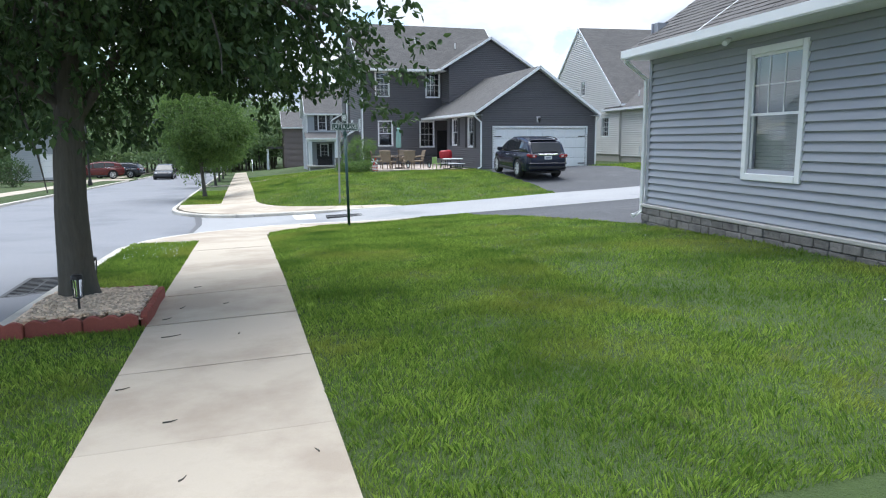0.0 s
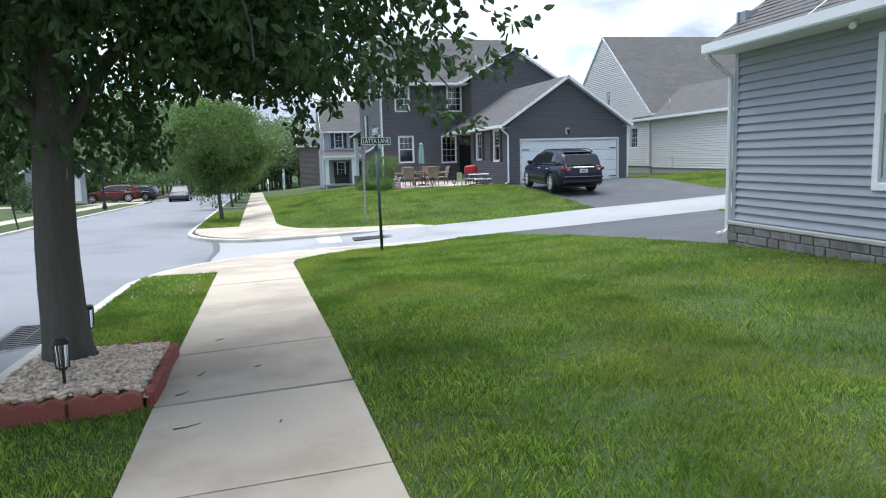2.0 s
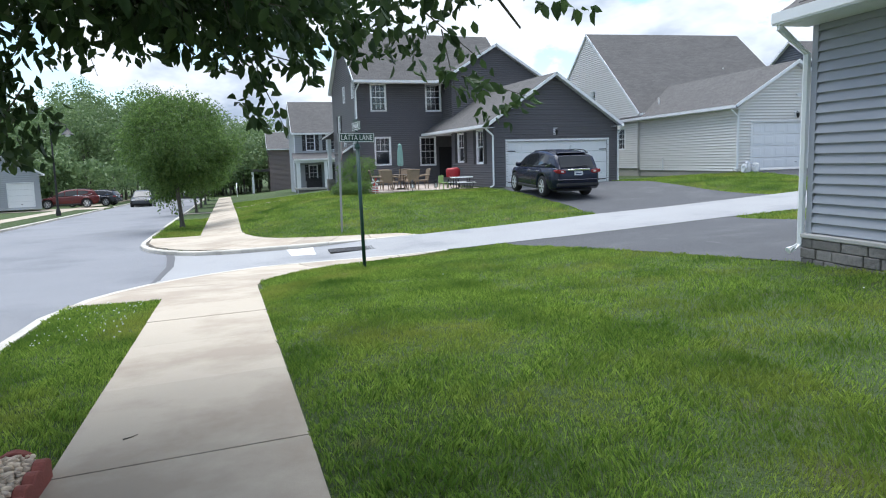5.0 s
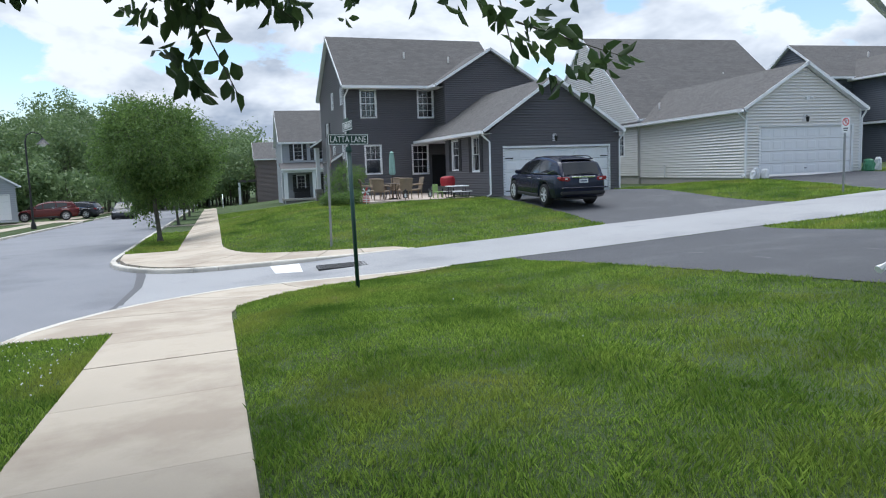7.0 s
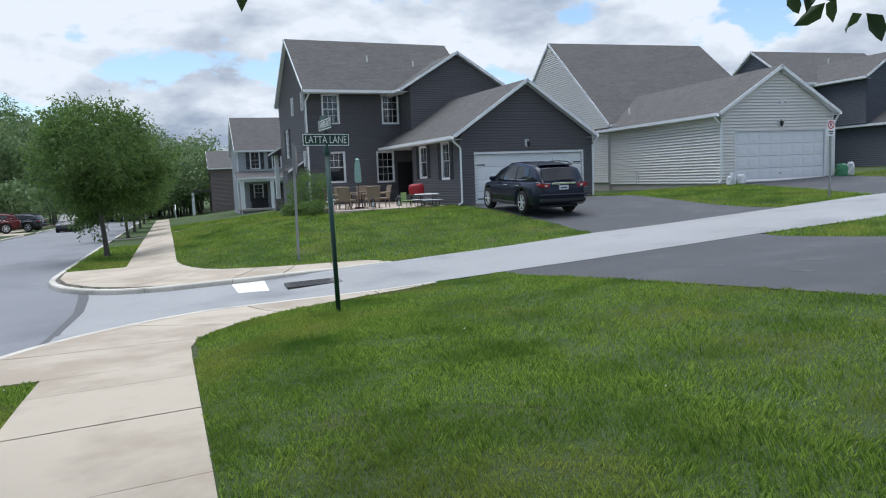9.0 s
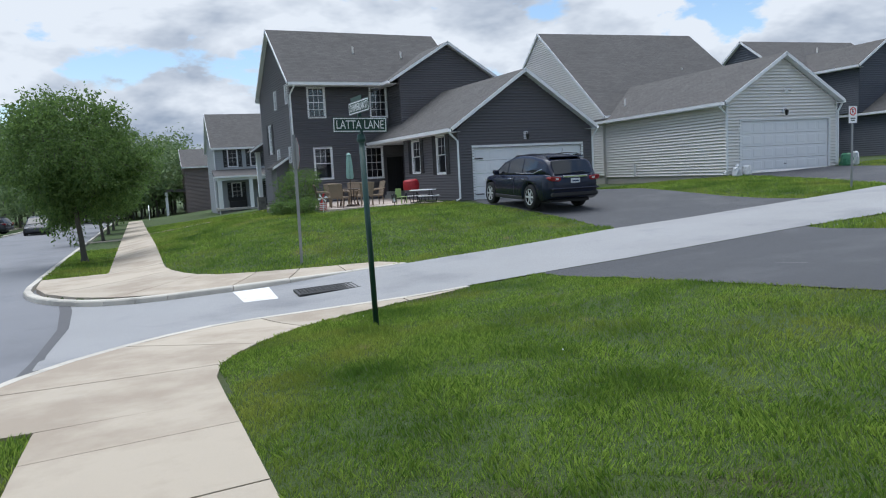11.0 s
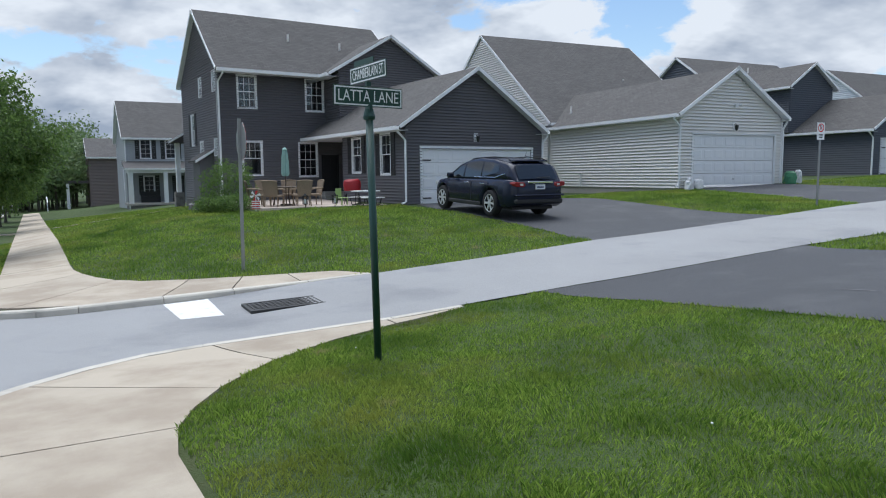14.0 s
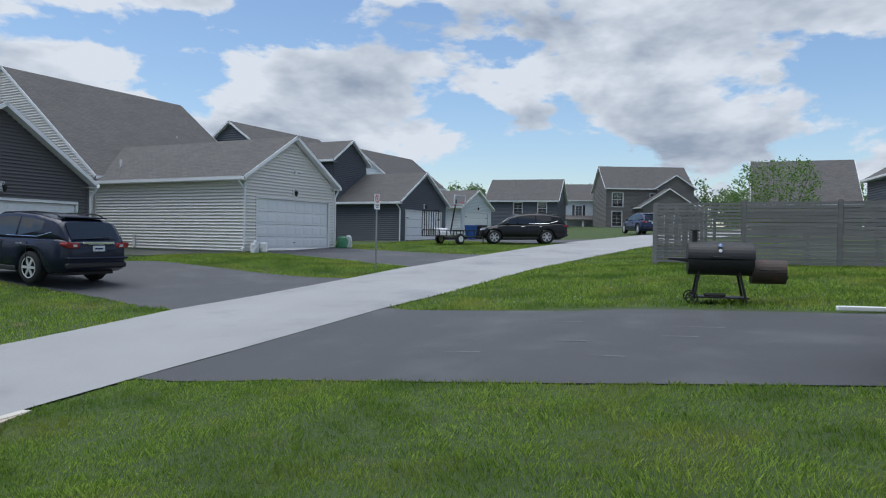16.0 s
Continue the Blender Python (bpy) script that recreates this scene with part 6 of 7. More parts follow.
part("seat", MB().box(-0.17, 0.17, -0.17, 0.17, 0.26, 0.29), M_GREENPLASTIC, gc, bevel=0.01)
part("backrest", MB().box(-0.17, 0.17, 0.15, 0.18, 0.29, 0.62), M_GREENPLASTIC, gc, bevel=0.01)
for s in (-1, 1):
    for y in (-0.14, 0.14):
        part("leg", MB().box(s * 0.15 - 0.015, s * 0.15 + 0.015, y - 0.015, y + 0.015, 0, 0.26), M_GREENPLASTIC, gc)
for x in (-3.8, -2.7):
    l = thing("garden_lantern", "black garden lantern standing at the patio edge", "lantern", D(x, 0.35, ground_z(9, 34.8)))
    part("stake", MB().tube([(0, 0, 0), (0, 0, 0.14)], 0.014, 6), M_BLACK, l)
    fr = MB().box(-0.08, 0.08, -0.08, 0.08, 0.14, 0.17).box(-0.09, 0.09, -0.09, 0.09, 0.42, 0.45)
    for a in (-0.07, 0.07):
        for b in (-0.07, 0.07):
            fr.box(a - 0.01, a + 0.01, b - 0.01, b + 0.01, 0.17, 0.42)
    part("cage", fr.tube([(0, 0, 0.45), (0, 0, 0.52)], [0.06, 0.02], 8), M_BLACK, l)
    part("candle", MB().tube([(0, 0, 0.17), (0, 0, 0.33)], 0.035, 10), M_SIGNWHITE, l)
st = thing("back_steps", "grey concrete steps to the back door", "steps", DARK @ pose(1.0, 8.45, PZ))
part("step", MB().box(-0.65, 0.5, -0.2, 0.7, 0, 0.17), M_FOUND, st, bevel=0.01)
part("step", MB().box(-0.55, 0.5, 0.1, 0.7, 0.17, 0.34), M_FOUND, st, bevel=0.01)
pw = thing("garden_pinwheel", "red white and blue pinwheel on a stake", "pinwheel", D(-5.45, 0.75, ground_z(6.4, 35.4), -20))
part("stake", MB().tube([(0, 0, 0), (0, 0, 0.55)], 0.01, 6), M_SIGNWHITE, pw)
for i in range(6):
    a = i * math.pi / 3
    part("vane", MB().prism([(0, 0.55), (0.2 * math.cos(a), 0.55 + 0.2 * math.sin(a)), (0.17 * math.cos(a + 0.5), 0.55 + 0.17 * math.sin(a + 0.5))], "y", -0.03 - 0.002 * i, -0.028 - 0.002 * i), (M_SIGNWHITE, M_SIGNRED, M_SIGNWHITE)[i % 3], pw)
part("striped_panel", MB().box(-0.14, 0.14, 0.0, 0.01, 0.08, 0.38), M_SIGNRED, pw)
for i in range(4):
    part("stripe", MB().box(-0.14, 0.14, -0.006, -0.002, 0.11 + i * 0.075, 0.145 + i * 0.075), M_SIGNWHITE, pw)


def shrub(x, y, w, h, seed, mat, leaf=0.07, n=500, label="leafy green shrub beside the house"):
    rng = np.random.default_rng(seed)
    t = thing("shrub", label, "shrub", pose(x, y, ground_z(x, y)))
    stems = MB()
    for i in range(9):
        a = rng.uniform(0, 6.28)
        stems.tube([(0, 0, -0.03), (w * 0.25 * math.cos(a), w * 0.25 * math.sin(a), h * 0.5), (w * 0.4 * math.cos(a), w * 0.4 * math.sin(a), h * 0.9)], [0.02, 0.012, 0.004], 5, caps=False)
    part("stems", stems, M_BARK, t)
    u = rng.normal(size=(n, 3))
    u /= np.linalg.norm(u, axis=1, keepdims=True)
    lump = np.array([1 + 0.35 * noise.noise(Vector(tuple(q * 2.2)) + Vector((seed, 0, 0))) for q in u])
    c = u * (rng.uniform(0.3, 1, n) ** 0.5 * lump)[:, None] * np.array([w / 2, w / 2, h * 0.55]) + np.array([0, 0, h * 0.52])
    c = c[c[:, 2] > 0.03]
    k = 7
    b = np.repeat(c, k, 0) + rng.normal(size=(len(c) * k, 3)) * leaf * 0.8
    pv, pf = leaf_cloud(b, np.repeat(u[:len(c)], k, 0) + rng.normal(size=b.shape), leaf * rng.uniform(0.7, 1.3, len(b)), 0.5, 0.3, rng)
    cr = new("foliage", numpy_mesh("foliage", pv, pf, mat))
    cr.parent = t


shrub(6.15, 37.6, 1.9, 1.75, 21, M_LEAF_LIGHT, n=700)
shrub(5.9, 35.9, 1.2, 0.55, 22, M_LEAF_LIGHT, n=300, label="low mounded green plant at the patio edge")
shrub(5.2, 36.6, 1.1, 0.5, 23, M_LEAF_LIGHT, n=300, label="low mounded green plant at the patio edge")
stone_foot = thing("stone_edging", "piled grey stones at the house corner", "stones", pose(6.3, 41.5, ground_z(6.3, 41.5)))
for i in range(14):
    part("stone", MB().box(-0.2, 0.2, -0.17, 0.17, -0.1, 0.22), M_STONE, stone_foot, m=pose(-0.6 + 0.42 * (i % 3), -1.6 + 0.43 * (i // 3), 0.0, 0, 0, 17 * i), bevel=0.05)

# ---- smoker grill and fence beyond the near driveway ----
M_GRILL = material("black grill steel", (0.022, 0.022, 0.023), 0.5, metal=0.2, vary=0.25, scale=6, bump=0.25)
M_RUST = material("rusted firebox steel", (0.045, 0.03, 0.024), 0.65, vary=0.35, scale=5, bump=0.4, second=(0.12, 0.045, 0.02), amount=0.4, patch=4)
sm = thing("smoker_grill", "black barrel smoker grill with a rusty side firebox", "grill", pose(12.70, 12.74, ground_z(12.70, 12.74), 0, 0, -82))


def barrel(x0, x1, r, zc, a0, a1, n=16, yc=0.0):
    mb = MB()
    poly = [(yc + r * math.cos(a0 + (a1 - a0) * i / n), zc + r * math.sin(a0 + (a1 - a0) * i / n)) for i in range(n + 1)]
    mb.prism(poly, "x", x0, x1)
    return mb


part("lower_barrel", barrel(-0.52, 0.52, 0.275, 0.76, math.pi, 2 * math.pi), M_GRILL, sm, bevel=0.01)
part("lid", barrel(-0.53, 0.53, 0.285, 0.765, 0, math.pi), M_GRILL, sm, bevel=0.012)
part("lid_handle", MB().tube([(-0.13, -0.28, 0.80), (-0.13, -0.34, 0.80), (0.13, -0.34, 0.80), (0.13, -0.28, 0.80)], 0.012, 7), M_GRILL, sm)
part("gauge", MB().tube([(-0.02, -0.20, 0.98), (-0.02, -0.235, 1.0)], 0.035, 14), M_CHROME, sm, "round chrome thermometer gauge")
part("badge", MB().tube([(-0.02, -0.255, 0.905), (-0.02, -0.27, 0.91)], 0.03, 12), M_ALLOY, sm)
part("firebox", barrel(0.50, 1.03, 0.20, 0.56, 0, 2 * math.pi - 0.001, 24), M_RUST, sm, "rusty firebox drum")
part("firebox_handle", MB().tube([(0.62, -0.19, 0.60), (0.62, -0.24, 0.60), (0.88, -0.24, 0.60), (0.88, -0.19, 0.60)], 0.011, 7), M_GRILL, sm)
part("firebox_vent", MB().tube([(1.03, 0, 0.6), (1.06, 0, 0.6)], 0.05, 10).tube([(1.03, -0.08, 0.48), (1.06, -0.08, 0.48)], 0.035, 10), M_GRILL, sm)
part("chimney", MB().tube([(-0.40, 0.1, 0.98), (-0.40, 0.1, 1.24)], 0.045, 12).box(-0.47, -0.33, 0.03, 0.17, 1.24, 1.255), M_GRILL, sm)
part("side_shelf", MB().box(-0.86, -0.50, -0.22, 0.22, 0.74, 0.77).prism([(-0.52, 0.70), (-0.52, 0.74), (-0.84, 0.74)], "y", -0.2, -0.18).prism([(-0.52, 0.70), (-0.52, 0.74), (-0.84, 0.74)], "y", 0.18, 0.2), M_GRILL, sm)
for x0, x1 in ((-0.34, -0.42), (0.30, 0.42)):
    for y in (-0.2, 0.2):
        part("leg", MB().tube([(x0, y * 0.8, 0.55), (x1, y, 0.02 if x0 > 0 else 0.09)], 0.022, 7), M_GRILL, sm)
part("bottom_shelf", MB().box(-0.44, 0.46, -0.2, 0.2, 0.10, 0.125), M_GRILL, sm)
part("log", MB().tube([(-0.25, -0.08, 0.155), (0.1, -0.05, 0.155)], 0.03, 8), M_BARK, sm, "split log on the shelf")
for y in (-0.25, 0.25):
    w = MB()
    for k in range(18):
        a0, a1 = 2 * math.pi * k / 18, 2 * math.pi * (k + 1) / 18
        w.prism([(-0.46 + 0.085 * math.cos(a0), 0.10 + 0.085 * math.sin(a0)), (-0.46 + 0.105 * math.cos(a0), 0.10 + 0.105 * math.sin(a0)), (-0.46 + 0.105 * math.cos(a1), 0.10 + 0.105 * math.sin(a1)), (-0.46 + 0.085 * math.cos(a1), 0.10 + 0.085 * math.sin(a1))], "y", y - 0.012, y + 0.012)
    for k in range(3):
        a = k * math.pi / 3
        w.tube([(-0.46 - 0.09 * math.cos(a), y, 0.10 - 0.09 * math.sin(a)), (-0.46 + 0.09 * math.cos(a), y, 0.10 + 0.09 * math.sin(a))], 0.006, 5)
    part("wheel", w, M_GRILL, sm)

fence = thing("fence", "weathered grey fence of horizontal wooden slats", "fence")
fy = [14.75 - 2.48 * i for i in range(8)]
for i, y in enumerate(fy):
    z = ground_z(22.1, y)
    part("post", MB().box(22.03, 22.17, y - 0.07, y + 0.07, z - 0.2, z + (1.92 if i else 1.86)), M_FENCE, fence, bevel=0.008)
for i in range(7):
    z = ground_z(22.1, (fy[i] + fy[i + 1]) / 2)
    for k in range(18):
        zz = z + 0.05 + k * 0.101
        a, b = fy[i] - 0.072, fy[i + 1] + 0.072
        x = 22.02 + random.uniform(-0.006, 0.006)
        tilt = random.uniform(-0.012, 0.012)
        hgt = 0.088 if i else 0.068
        mb = MB()
        mb.add([(x, a, zz + tilt), (x + 0.02, a, zz + tilt), (x + 0.02, a, zz + hgt + tilt), (x, a, zz + hgt + tilt), (x, b, zz), (x + 0.02, b, zz), (x + 0.02, b, zz + hgt), (x, b, zz + hgt)],
               [(0, 1, 2, 3), (7, 6, 5, 4), (0, 4, 5, 1), (1, 5, 6, 2), (2, 6, 7, 3), (3, 7, 4, 0)])
        part("slat", mb, M_FENCE, fence)
    for f in (0.36, 0.68):
        y = fy[i] + (fy[i + 1] - fy[i]) * f
        part("batten", MB().box(22.048, 22.09, y - 0.045, y + 0.045, z + 0.02, z + 1.86), M_FENCE, fence)
yf = 14.75
fence2 = thing("fence", "grey wooden fence running up beside the lane", "fence")
for i in range(8):
    x = 22.2 + 2.48 * i
    y = 14.75 - 0.12 * i
    z = ground_z(x, y)
    part("post", MB().box(x - 0.07, x + 0.07, y - 0.07, y + 0.07, z - 0.2, z + 1.9), M_FENCE, fence2)
    if i < 7:
        for k in range(17):
            part("slat", MB().box(x + 0.072, x + 2.408, y - 0.02, y, z + 0.06 + k * 0.106, z + 0.06 + k * 0.106 + 0.092), M_FENCE, fence2)

# landscape timbers lying by the driveway
tb = part("timber", MB().box(-0.9, 0.9, -0.05, 0.05, 0, 0.07), M_SIGNWHITE, bevel=0.01, m=pose(12.1, 10.2, ground_z(12.1, 10.2) + 0.01, 0, 0, -74))
tagged(tb, "white plastic edging strip lying on grass", "edging strip")

# ---- bits before the garages ----
M_BAG = material("printed plastic sack", (0.62, 0.63, 0.64), 0.45, vary=0.2, scale=9, fine=30, bump=0.6, bump_scale=14, second=(0.18, 0.22, 0.3), amount=0.35, patch=7)
M_BAGGREEN = material("green plastic sack", (0.05, 0.20, 0.10), 0.45, vary=0.25, scale=9, bump=0.6, bump_scale=14)


def sack(m, w, h, mat, label):
    mb = MB()
    rings = [(0.0, 0.95), (0.1, 1.05), (0.55, 0.98), (0.86, 0.84), (1.0, 0.5)]
    for f, r in rings:
        for k in range(12):
            a = 2 * math.pi * k / 12
            q = r * (1 + 0.10 * math.sin(3 * a + f * 5) + random.uniform(-0.13, 0.13))
            mb.v.append((w * q * math.cos(a), w * 0.6 * q * math.sin(a), h * f))
    for i in range(4):
        for k in range(12):
            mb.f.append((i * 12 + k, i * 12 + (k + 1) % 12, (i + 1) * 12 + (k + 1) % 12, (i + 1) * 12 + k))
    mb.f.append(tuple(range(48, 60)))
    s = part("sack", mb, mat, m=m)
    tagged(s, label, "sack", "sacks by the garage")


CM = pose(22.25, 30.45, 0, 0, 0, -5)
for x, y, w, h, mm_, lb in ((0.25, -0.35, 0.22, 0.5, M_BAG, "white printed plastic sack leaning on the garage"), (0.6, -0.45, 0.24, 0.42, M_BAG, "white printed plastic sack leaning on the garage"), (0.0, -0.5, 0.2, 0.38, M_BAG, "white printed plastic sack leaning on the garage"),
                            (5.95, -0.45, 0.28, 0.55, M_BAGGREEN, "green plastic sack standing by the garage"), (6.45, -0.45, 0.25, 0.6, M_BAG, "pale sack standing by the garage")):
    p = CM @ Vector((x, y, 0))
    sack(pose(p.x, p.y, ground_z(p.x, p.y) + 0.005, 0, 0, random.uniform(0, 90)), w, h, mm_, lb)
fl = part("flood_light", MB().box(-0.09, 0.09, -0.06, -0.03, -0.09, 0.09).tube([(-0.1, -0.06, 0.03), (-0.18, -0.14, 0.0)], 0.045, 8).tube([(0.1, -0.06, 0.03), (0.18, -0.14, 0.0)], 0.045, 8), M_WHITE, cream, "white twin flood light", m=pose(3.05, 0, 3.9))
part("vent_hood", MB().tube([(-0.02, 6.3, 0.55), (-0.12, 6.3, 0.55), (-0.12, 6.3, 1.15)], 0.04, 8), M_WHITE, cream)

# trailer, hoop and bin by the third garage
tr = thing("utility_trailer", "black mesh utility trailer with a raised ramp gate", "trailer", pose(36.3, 27.2, ground_z(36.3, 27.2) + 0.02, 0, 0, -27))
part("deck", MB().box(-1.6, 1.5, -0.75, 0.75, 0.42, 0.47), M_BARK, tr)
rails = MB()
for y in (-0.75, 0.75):
    rails.box(-1.6, 1.5, y - 0.025, y + 0.025, 0.75, 0.80)
    for i in range(7):
        x = -1.58 + i * 0.51
        rails.box(x - 0.02, x + 0.02, y - 0.02, y + 0.02, 0.45, 0.77)
rails.box(-1.62, -1.57, -0.75, 0.75, 0.75, 0.80).box(1.47, 1.52, -0.75, 0.75, 0.75, 0.80)
part("rail", rails, M_BLACK, tr)
gate = part("ramp_gate", MB().box(-1.66, -1.62, -0.72, 0.72, 1.80, 1.85), M_BLACK, tr)
for i in range(8):
    y = -0.70 + i * 0.2
    part("gate_bar", MB().box(-1.66, -1.63, y - 0.018, y + 0.018, 0.45, 1.82), M_BLACK, gate)
part("tongue", MB().tube([(1.5, -0.5, 0.42), (2.6, 0, 0.42)], 0.035, 6).tube([(1.5, 0.5, 0.42), (2.6, 0, 0.42)], 0.035, 6).tube([(2.4, 0, 0.42), (2.4, 0, 0.0)], 0.03, 6), M_BLACK, tr)
for y in (-0.86, 0.86):
    w = part("wheel", MB().disc((-0.2, 0.30), "y", 0.30, y - 0.09, y + 0.09, 22), M_TYRE, tr, bevel=0.03)
    part("rim", MB().disc((-0.2, 0.30), "y", 0.17, y - 0.1, y + 0.1, 16), M_SIGNWHITE, w)
part("tarp_load", barrel(-1.5, -0.5, 0.4, 0.5, 0, math.pi, 8), M_BAG, tr, "grey tarpaulin over a load")
hoop = thing("basketball_hoop", "basketball hoop on a leaning black pole", "basketball hoop", pose(44.2, 30.6, ground_z(44.2, 30.6), 0, 0, -20))
part("base", MB().box(-0.5, 0.5, -0.4, 0.4, 0, 0.2), M_BLACK, hoop, bevel=0.05)
part("pole", MB().tube([(0, 0, 0.1), (0.3, -0.3, 2.75)], 0.05, 8), M_BLACK, hoop)
part("backboard", MB().box(-0.1, 1.0, -0.5, -0.47, 2.45, 3.05), M_GLASS, hoop)
part("board_frame", MB().box(-0.1, 1.0, -0.52, -0.45, 2.43, 2.47).box(-0.1, 1.0, -0.52, -0.45, 3.03, 3.07).box(-0.12, -0.08, -0.52, -0.45, 2.45, 3.05).box(0.98, 1.02, -0.52, -0.45, 2.45, 3.05), M_SIGNWHITE, hoop)
rim_ = MB()
for k in range(14):
    a0, a1 = 2 * math.pi * k / 14, 2 * math.pi * (k + 1) / 14
    rim_.tube([(0.45 + 0.23 * math.cos(a0), -0.78 + 0.23 * math.sin(a0), 2.55), (0.45 + 0.23 * math.cos(a1), -0.78 + 0.23 * math.sin(a1), 2.55)], 0.012, 5)
part("rim", rim_, M_SIGNRED, hoop)
M_BLUEBIN = material("blue bin plastic", (0.02, 0.09, 0.3), 0.5, vary=0.1, bump=0.05)
for x, y, mm_, lb in ((44.9, 29.3, M_BLUEBIN, "blue wheeled bin beside the garage"), (45.8, 28.9, M_PLASTIC, "black wheeled bin beside the garage")):
    b = thing("wheeled_bin", lb, "bin", pose(x, y, ground_z(x, y), 0, 0, -20))
    part("bin_body", MB().add([(-0.24, -0.26, 0.05), (0.24, -0.26, 0.05), (0.24, 0.26, 0.05), (-0.24, 0.26, 0.05), (-0.3, -0.34, 0.95), (0.3, -0.34, 0.95), (0.3, 0.34, 0.95), (-0.3, 0.34, 0.95)], [(0, 3, 2, 1), (4, 5, 6, 7), (0, 1, 5, 4), (1, 2, 6, 5), (2, 3, 7, 6), (3, 0, 4, 7)]), mm_, b, bevel=0.02)
    part("lid", MB().box(-0.32, 0.32, -0.37, 0.36, 0.95, 1.0), mm_, b, bevel=0.02)
    for s in (-1, 1):
        part("wheel", MB().disc((0.26, 0.12), "x", 0.12, s * 0.27 - 0.03, s * 0.27 + 0.03, 14), M_TYRE, b)


# ---- other houses ----
def plain_house(label, m, w, d, base, ze, zr, mat, ridge="x", front=(), left=(), boards=0.16, shutters=False, door=None):
    """A house body with a gabled roof; front: windows on the -y wall, left: on the -x wall, as (s, z, width, height)."""
    h = thing("house", label, "house", m)

    def rect(v):
        return [(s, s + ww, z, z + hh) for s, z, ww, hh in v]
    kw = {"mat": mat, "limit": 0, "course": boards, "corner": False}
    hf = rect(front) + ([door] if door else [])
    if ridge == "x":
        F_ = Wall(h, (0, 0), (w, 0), base, ze, holes=hf, **kw)
        L_ = Wall(h, (0, d), (0, 0), base, ze, apex=(d / 2, zr - 0.1), holes=rect(left), **kw)
        Wall(h, (w, 0), (w, d), base, ze, apex=(d / 2, zr - 0.1), **kw)
        Wall(h, (w, d), (0, d), base, ze, **kw)
        r = gable_roof(h, (-0.25, d / 2), d / 2 + 0.3, w + 0.5, ze - 0.05, zr, "x")
    else:
        F_ = Wall(h, (0, 0), (w, 0), base, ze, apex=(w / 2, zr - 0.1), holes=hf, **kw)
        L_ = Wall(h, (0, d), (0, 0), base, ze, holes=rect(left), **kw)
        Wall(h, (w, 0), (w, d), base, ze, **kw)
        Wall(h, (w, d), (0, d), base, ze, apex=(w / 2, zr - 0.1), **kw)
        r = gable_roof(h, (w / 2, -0.25), w / 2 + 0.3, d + 0.5, ze - 0.05, zr, "y")
    for q in rect(front):
        window(F_, *q, cols=2, shutters=shutters)
    for q in rect(left):
        window(L_, *q, cols=2)
    if door:
        garage_door(F_, *door)
    return h, F_, r


def wing(h, x0, y0, w, d, base, ze, zr, mat, door=None, trims=(True, False), lamp=False):
    """A gabled wing on a house, its gable to the front."""
    F_ = Wall(h, (x0, y0), (x0 + w, y0), base, ze, apex=(w / 2, zr - 0.1), holes=[door] if door else [], mat=mat, limit=0, course=0.13, corner=False)
    Wall(h, (x0, y0 + d), (x0, y0), base, ze, mat=mat, limit=0, course=0.13, corner=False)
    Wall(h, (x0 + w, y0), (x0 + w, y0 + d), base, ze, mat=mat, limit=0, course=0.13, corner=False)
    gable_roof(h, (x0 + w / 2, y0 - 0.25), w / 2 + 0.3, d + 3.5, ze - 0.03, zr, "y", trims=trims)
    if door:
        garage_door(F_, *door, hinges=True)
    if lamp:
        wall_lamp(F_, w / 2, door[3] + 0.35)
    return F_


M_SIDE_SLATE = material("slate grey vinyl siding", (0.085, 0.095, 0.115), 0.5, vary=0.05, scale=1.2, fine=70, bump=0.06, rand=0.02)
M_SIDE_PURE = material("white vinyl siding", (0.66, 0.69, 0.72), 0.5, vary=0.04, scale=1.2, fine=70, bump=0.05)
M_SIDE_LIGHT = material("light grey vinyl siding", (0.36, 0.38, 0.40), 0.5, vary=0.05, scale=1.2, fine=70, bump=0.05)
# third house up the lane
h3, F3, r3 = plain_house("slate-grey vinyl house with a garage wing", pose(40.25, 32.5, 0, 0, 0, -5) @ pose(-2.2, 9, 0), 9.6, 7.2, 0.7, 6.5, 9.1, M_SIDE_SLATE)
wing(h3, 2.2, -9, 6.4, 9, 0.72, 3.5, 5.62, M_SIDE_SLATE, door=(0.75, 5.65, 0.75, 2.9), lamp=True)
wing(h3, 1.75, -4, 3.9, 4, 3.5, 6.35, 7.85, M_SIDE_SLATE)
downspout(h3, (2.2 - 0.42, -9.05, 3.4), (2.15, -9.05), 0.75, (-1, 0))
vent_pipe(r3, (4.5, 1.6, 8.0))
# white house further up
h4, F4, r4 = plain_house("white vinyl house with a dark shingle roof", pose(54.4, 33.75, 0, 0, 0, -5) @ pose(3.6, 9, 0), 10, 8, 1.3, 6.4, 9.7, M_SIDE_PURE)
wing(h4, -3.6, -9, 6.2, 9, 1.42, 3.85, 5.4, M_SIDE_PURE, door=(0.7, 5.5, 1.45, 3.4), lamp=True)
